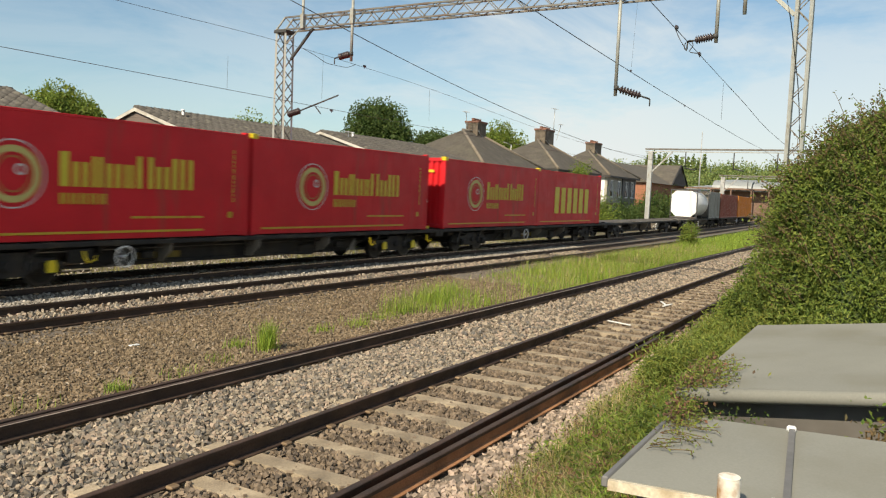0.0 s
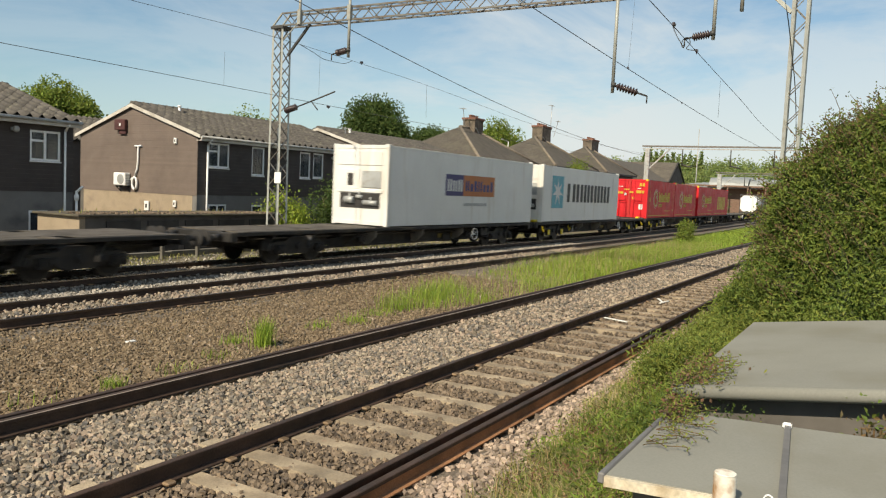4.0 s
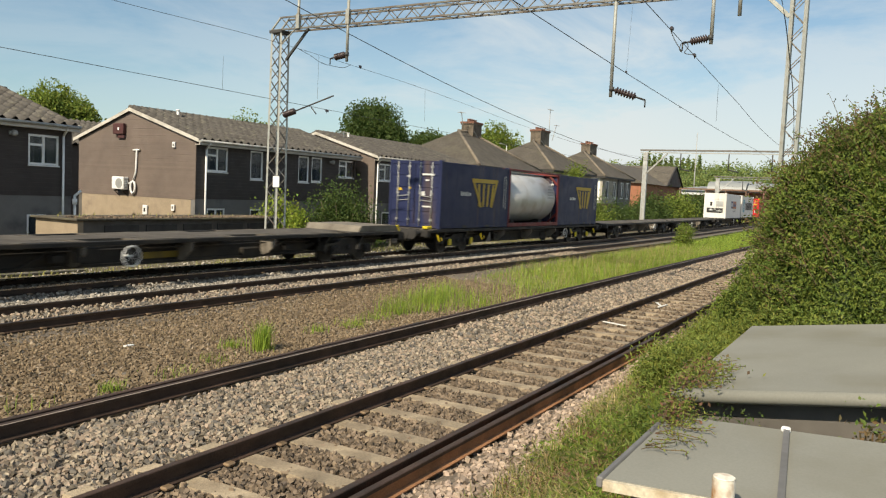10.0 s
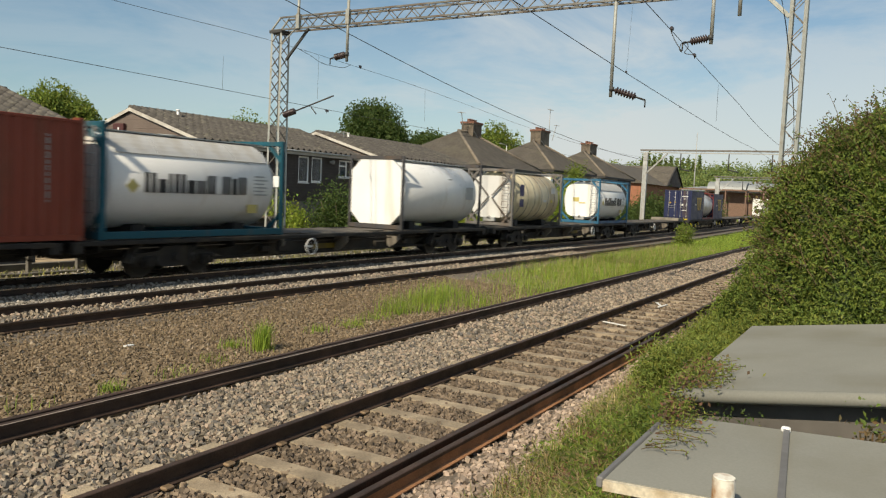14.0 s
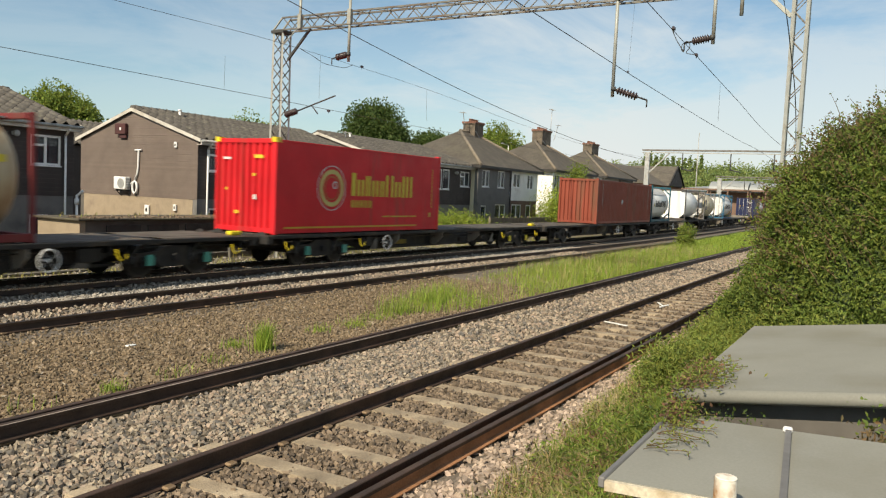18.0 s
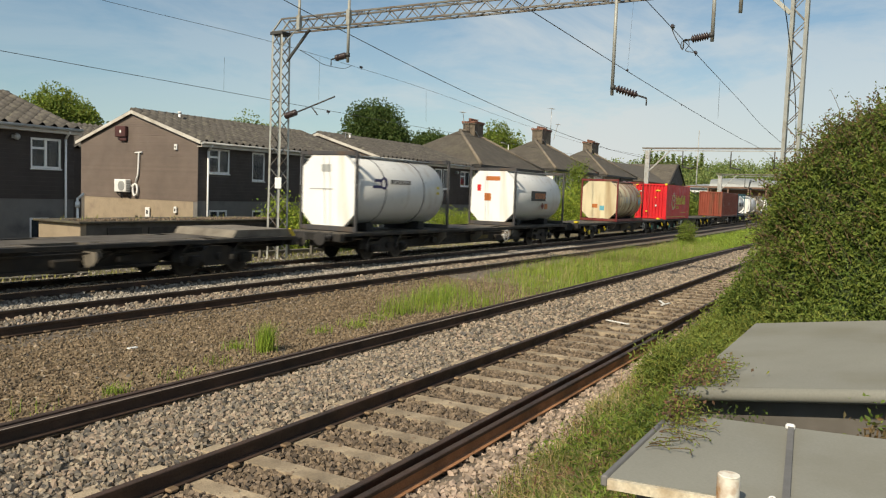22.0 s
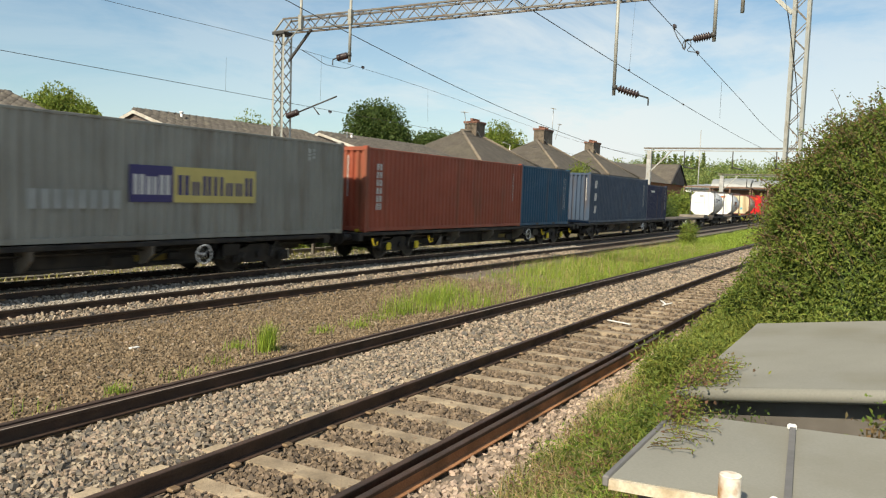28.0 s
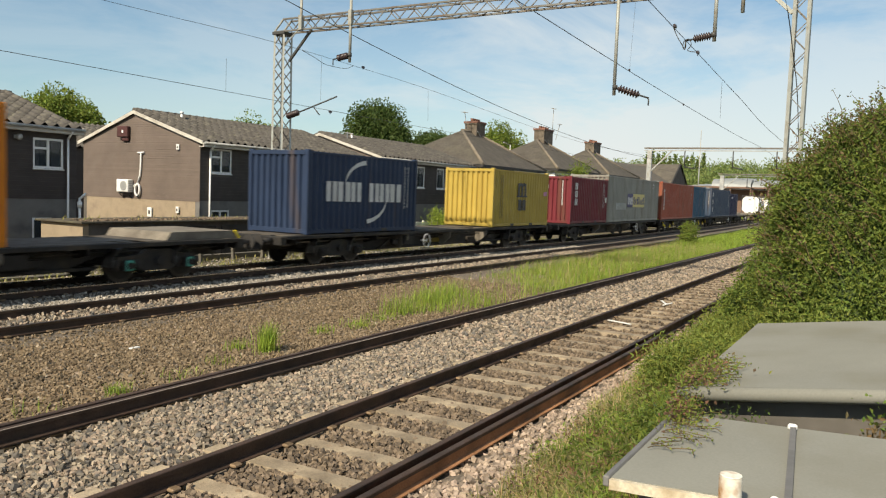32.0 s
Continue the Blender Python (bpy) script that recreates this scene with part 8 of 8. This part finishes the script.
p = keep(scatter(64000, 13, 46, 7.4, 11.6), verge)
q = keep(scatter(26000, 46, 95, 7.4, 11.6), verge)
tagged(blades("verge_grass", rooted(p), np.array([0.36 + 0.26 * noise.noise((a * 0.8, b * 0.8, 3.3)) for a, b in p]), 0.0045, 0.7, M["grass"]), "tall bright green grass between the tracks", "grass", kind="stuff")
tagged(blades("far_verge_grass", rooted(q), 0.46, 0.013, 0.6, M["grass"]), "bright green grass far along the tracks", "grass", kind="stuff")
p = keep(scatter(5000, 15, 44, 7.5, 11.4), verge)
tagged(blades("seed_stalks", rooted(p), 0.62, 0.003, 0.35, M["straw"]), "pale seed stalks standing above the grass", "grass", kind="stuff")
tuft = []
for x, y, n, r in ((9.36, 8.53, 260, 0.09), (9.42, 8.56, 140, 0.04), (14.13, 9.08, 300, 0.28), (15.0, 8.7, 200, 0.3), (16.03, 9.35, 420, 0.35), (16.3, 8.2, 260, 0.4), (17.3, 9.6, 360, 0.5)):
    tuft.append(np.stack([rng.normal(x, r, n), rng.normal(y, r * 0.8, n)], 1))
tuft = np.concatenate(tuft)
tagged(blades("grass_tufts", rooted(tuft), 0.48, 0.004, 0.5, M["grass"]), "scattered green grass tufts on stony ground", "grass", kind="stuff")
tuft = np.concatenate([np.stack([rng.normal(x, r, n), rng.normal(y, r * 0.8, n)], 1) for x, y, n, r in (
    (9.22, 9.02, 130, 0.12), (8.3, 8.5, 60, 0.16), (6.3, 8.2, 110, 0.09), (11.24, 8.92, 90, 0.14), (12.24, 8.82, 170, 0.20), (13.2, 8.95, 160, 0.25), (7.4, 8.3, 40, 0.2), (4.9, 8.4, 50, 0.3))])
tagged(blades("low_tufts", rooted(tuft), 0.20, 0.004, 0.6, M["grass"]), "low green grass tufts on the brown gravel", "grass", kind="stuff")
p = keep(scatter(30000, 4, 30, 7.4, 11.8), lambda x, y: 0.12 + 0.6 * max(0, noise.noise((x * 0.8, y * 0.8, 5))))
tagged(blades("dead_grass", rooted(p), 0.12, 0.003, 1.6, M["straw"]), "dry straw-coloured grass on the brown ground", "grass", kind="stuff")


def bank(x, y):
    edge = 2.35 + 0.062 * (x - 5) + 0.12 * noise.noise((x * 1.3, 0.0, 2.0))
    if y > edge + 0.35 or (4.1 < x < 5.8 and y < 1.22) or (6.35 < x < 10.8 and y < 1.3):
        return 0
    return 1.0 if y < edge else (edge + 0.35 - y) / 0.35 * 0.6


p = keep(scatter(70000, 3.6, 15, 0.9, 3.3), bank)
tagged(blades("bank_grass", rooted(p), 0.24, 0.0042, 1.0, M["grass_bank"]), "coarse green grass on the bank", "grass", kind="stuff")
p = keep(scatter(26000, 3.6, 14, 0.9, 3.3), bank)
tagged(blades("bank_straw", rooted(p), 0.27, 0.004, 1.2, M["straw"]), "dry seed heads and straw among the grass", "grass", kind="stuff")
p = keep(scatter(46000, 3.6, 14.5, 0.9, 3.2), bank)
p3 = rooted(p)
p3[:, 2] += rng.uniform(0.02, 0.42, len(p3)) * np.array([smooth(3.0, 1.6, b) * smooth(4, 8, a) * 0.8 + 0.25 for a, b in p])
tagged(leaves("bank_weeds", p3, 0.085, M["leaf_hedge"], slim=0.3), "low leafy weeds covering the bank", "weeds", kind="stuff")
def patchy(k, seed, cut):
    return lambda x, y: bank(x, y) * max(0.0, min(1.0, (noise.noise((x * k, y * k, seed)) - cut) * 4))


p = rooted(keep(scatter(60000, 3.6, 13, 0.9, 3.3), patchy(1.1, 4.2, 0.05)))
p[:, 2] += rng.uniform(0.03, 0.26, len(p))
tagged(leaves("fresh_weeds", p, 0.06, M["leaf_fresh"], slim=0.35), "bright green leafy weeds in patches on the bank", "weeds", kind="stuff")
p = rooted(keep(scatter(22000, 3.6, 11, 0.9, 3.3), patchy(1.4, 8.8, 0.0)))
p[:, 2] += rng.uniform(0.05, 0.30, len(p))
tagged(leaves("red_seed_heads", p, 0.042, M["leaf_red"], slim=0.4), "small reddish seed heads among the grass", "weeds", kind="stuff")
# creepers over the shed roofs
bm = nb()
lv = []
for k in range(64):
    if k < 30:
        x, y, d = rng.uniform(6.4, 7.9), 1.38, Vector((rng.uniform(-0.4, 0.5), -1, 0))
        roof_at = lambda a, b: 0.86 + 0.14 * (1.40 - b)
    elif k < 50:
        x, y, d = rng.uniform(4.7, 5.74), 1.2, Vector((rng.uniform(-1.6, 1.2), -1, 0))
        roof_at = lambda a, b: 0.862 + 0.045 * (1.25 - b)
    else:
        x, y, d = 6.38, rng.uniform(-0.1, 1.1), Vector((-1, rng.uniform(-0.5, 0.5), 0))
        roof_at = lambda a, b: 0.66
    q = Vector((x, y, roof_at(x, y) + 0.01))
    for s in range(int(rng.integers(3, 9))):
        d = (d + Vector((rng.uniform(-1.1, 1.1), rng.uniform(-0.7, 0.6), 0))).normalized()
        n2 = q + d * 0.055
        n2.z = roof_at(n2.x, n2.y) + 0.012 + 0.02 * rng.uniform()
        tube(bm, q, n2, 0.003, 4, caps=False)
        for _ in range(2):
            lv.append((n2.x + rng.uniform(-0.02, 0.02), n2.y + rng.uniform(-0.02, 0.02), n2.z + 0.012))
        q = n2
creeper = holder("creeper")
tagged(part("stem_growth", bm, M["leaf_brown"], creeper), kind="stuff")
leaves("foliage", np.array(lv), 0.024, M["leaf_skirt"], creeper, slim=0.7)
extra = np.stack([rng.uniform(6.35, 7.9, 420), rng.normal(1.36, 0.08, 420), rng.uniform(0.7, 0.96, 420)], 1)
leaves("dry_foliage", extra, 0.036, M["leaf_brown"], creeper)
extra = np.stack([rng.uniform(6.25, 7.3, 1500), 1.42 - np.abs(rng.normal(0, 0.16, 1500)), np.zeros(1500)], 1)
extra[:, 2] = 0.86 + 0.14 * (1.40 - extra[:, 1]) + rng.uniform(-0.06, 0.14, 1500)
leaves("red_foliage", extra[:420], 0.03, M["leaf_red"], creeper)
leaves("edge_foliage", extra[600:], 0.04, M["leaf_skirt"], creeper, slim=0.5)
extra = np.stack([5.76 - np.abs(rng.normal(0, 0.22, 700)), 1.27 - np.abs(rng.normal(0, 0.10, 700)), rng.uniform(0.86, 0.99, 700)], 1)
leaves("roof_foliage", extra[:260], 0.03, M["leaf_red"], creeper)
leaves("green_foliage", extra[260:], 0.036, M["leaf_skirt"], creeper, slim=0.5)
extra = np.stack([rng.uniform(5.75, 6.4, 800), rng.uniform(0.7, 1.5, 800), rng.uniform(0.45, 0.84, 800)], 1)
leaves("gap_foliage", extra, 0.034, M["leaf_dark"], creeper, slim=0.7)
tagged(creeper, "straggling creeper growing over the shed roofs", "creeper")

# ballast
def on_track(x, y):
    """Away from the rails and the sleeper tops of the near track."""
    yy = y - near_bend(x)
    if abs(yy - Y_1) < 0.09 or abs(yy - Y_1 - GAUGE) < 0.09 or -0.09 < yy - Y_3 < 0.24:
        return 0
    if Y_1 - 0.5 < yy < Y_1 + 2.0:
        k = (x - 1.85) / 0.707
        if abs(k - round(k)) * 0.707 < 0.11:
            return 0.03
    return 1


def lay(name, n, x0, x1, y0, y1, size, material, label, rise=0.0, f=on_track, spread=0.02):
    p = keep(scatter(n, x0, x1, y0, y1), f)
    z = gz(p) + rise + rng.uniform(-spread, spread, len(p))
    ob = stones(name, np.concatenate([p, z[:, None]], 1), size, material)
    return tagged(ob, label, "ballast", kind="stuff")


lay("ballast_stones", 21000, 2.6, 12, 5.0, 7.05, 0.026, M["stone"], "pale grey-brown crushed stone ballast", 0.0, spread=0.03)
lay("ballast_stones", 13000, 12, 34, 5.0, 7.15, 0.034, M["stone"], "pale crushed stone ballast farther off", 0.0, spread=0.03)
lay("ballast_stones", 7000, 34, 62, 5.0, 7.15, 0.045, M["stone"], "pale crushed stone ballast far along the line", 0.0, spread=0.03)
lay("ballast_stones", 13000, 2.6, 14, 3.6, 5.0, 0.024, M["dirty_stone"], "brownish ballast between the rails", 0.055, spread=0.02)
lay("ballast_stones", 9000, 2.6, 16, 2.45, 3.6, 0.027, M["pink_stone"], "pale ballast shoulder beside the rusty rail", 0.02, spread=0.03)
lay("ballast_stones", 5000, 14, 32, 2.9, 5.0, 0.036, M["dirty_stone"], "brownish ballast between the rails farther off", 0.045, spread=0.02)
lay("ballast_stones", 18000, 6, 40, 13.85, 15.75, 0.032, M["pale_stone"], "clean pale ballast between the far tracks", 0.0, lambda x, y: 1 if 13.80 < y - bend(x) < 15.72 else 0, 0.03)
lay("ballast_stones", 10000, 5, 36, 12.0, 13.75, 0.032, M["stone"], "grey ballast between the middle rails", 0.03, lambda x, y: 1 if (12.28 < y - bend(x) < 13.64) else 0, 0.03)
lay("ballast_stones", 7000, 6, 40, 15.7, 17.35, 0.040, M["pale_stone"], "pale ballast under the passing train", 0.0, lambda x, y: 1 if (15.72 < y - bend(x) < 15.86 or 16.0 < y - bend(x) < 17.35) else 0, 0.02)
lay("gravel", 36000, 3.0, 21, 7.42, 12.1, 0.021, M["gravel"], "brown gravel and dirt between the tracks", 0.012, lambda x, y: 0.9 if y - bend(x) < 12.0 else 0, 0.012)
lay("gravel", 3500, 3.5, 30, 7.5, 11.9, 0.026, M["stone"], "loose pale stones on the brown ground", 0.004, lambda x, y: 0.5, 0.01)
bm = nb()
box(bm, 8.10, 10.2, -0.235, 8.26, 10.27, -0.215, 0.004)
tagged(part("white_scrap", bm, M["upvc"]), "small white scrap lying on brown gravel", "litter")
for k, (x, y, a) in enumerate(((15.75, 4.72, 68), (19.7, 4.80, 24), (19.4, 4.62, -6))):
    bm = nb()
    box(bm, -0.3, -0.03, 0, 0.3, 0.03, 0.02, 0.005)
    tagged(part("scrap_wood", bm, M["white_paint"], at=pose(x, y, -0.15, 0, 0, a)), "pale splintered wood strip between the rails", "litter")

# weeds and rubble on the garage roof
p = scatter(140, 15.3, 24.2, 21.5, 23.6)
p = p[np.array([noise.noise((x * 0.9, y * 2.0, 4.0)) > 0.02 for x, y in p])]
tagged(blades("roof_weeds", np.concatenate([p, np.full((len(p), 1), 1.115)], 1), 0.16, 0.012, 0.8, M["grass_bank"]), "sparse weeds growing on the garage roof", "weeds", kind="stuff")
p = scatter(700, 15.3, 24.2, 21.45, 22.4)
tagged(stones("roof_rubble", np.concatenate([p, np.full((len(p), 1), 1.135)], 1), 0.035, M["dirty_stone"]), "loose rubble lying on the garage roof", "rubble", kind="stuff")

# a withered plant in the gap between the sheds
p = rng.normal(size=(160, 3)) * np.array([0.07, 0.09, 0.08]) + np.array([6.02, -0.04, 0.84])
sprig = holder("withered_plant")
leaves("foliage", p[:110], 0.05, M["leaf_brown"], sprig, slim=0.7)
leaves("green_foliage", p[110:] + np.array([0, -0.05, 0.1]), 0.05, M["leaf_hedge"], sprig, slim=0.7)
bm = nb()
for a in range(5):
    tube(bm, (6.02, -0.04, 0.1), (6.02 + 0.06 * math.cos(a * 1.3), -0.04 + 0.08 * math.sin(a * 1.3), 0.88), 0.006, 5)
tagged(part("stem_growth", bm, M["leaf_brown"], sprig), kind="stuff")
tagged(sprig, "withered brown plant between the shed roofs", "plant")

# weeds and stones along the boundary behind the train
p = keep(scatter(15000, 2, 46, 18.2, 22.2), lambda x, y: 0.35 + 0.9 * noise.noise((x * 0.5, y * 0.9, 6.1)))
tagged(blades("boundary_weeds", rooted(p), 0.17, 0.012, 0.9, M["grass_bank"]), "low grey-green weeds along the railway boundary", "weeds", kind="stuff")
lay("boundary_stones", 3000, 2, 40, 18.0, 20.4, 0.035, M["pale_stone"], "loose pale stones beside the far track", 0.0, lambda x, y: 0.7, 0.02)

motions()
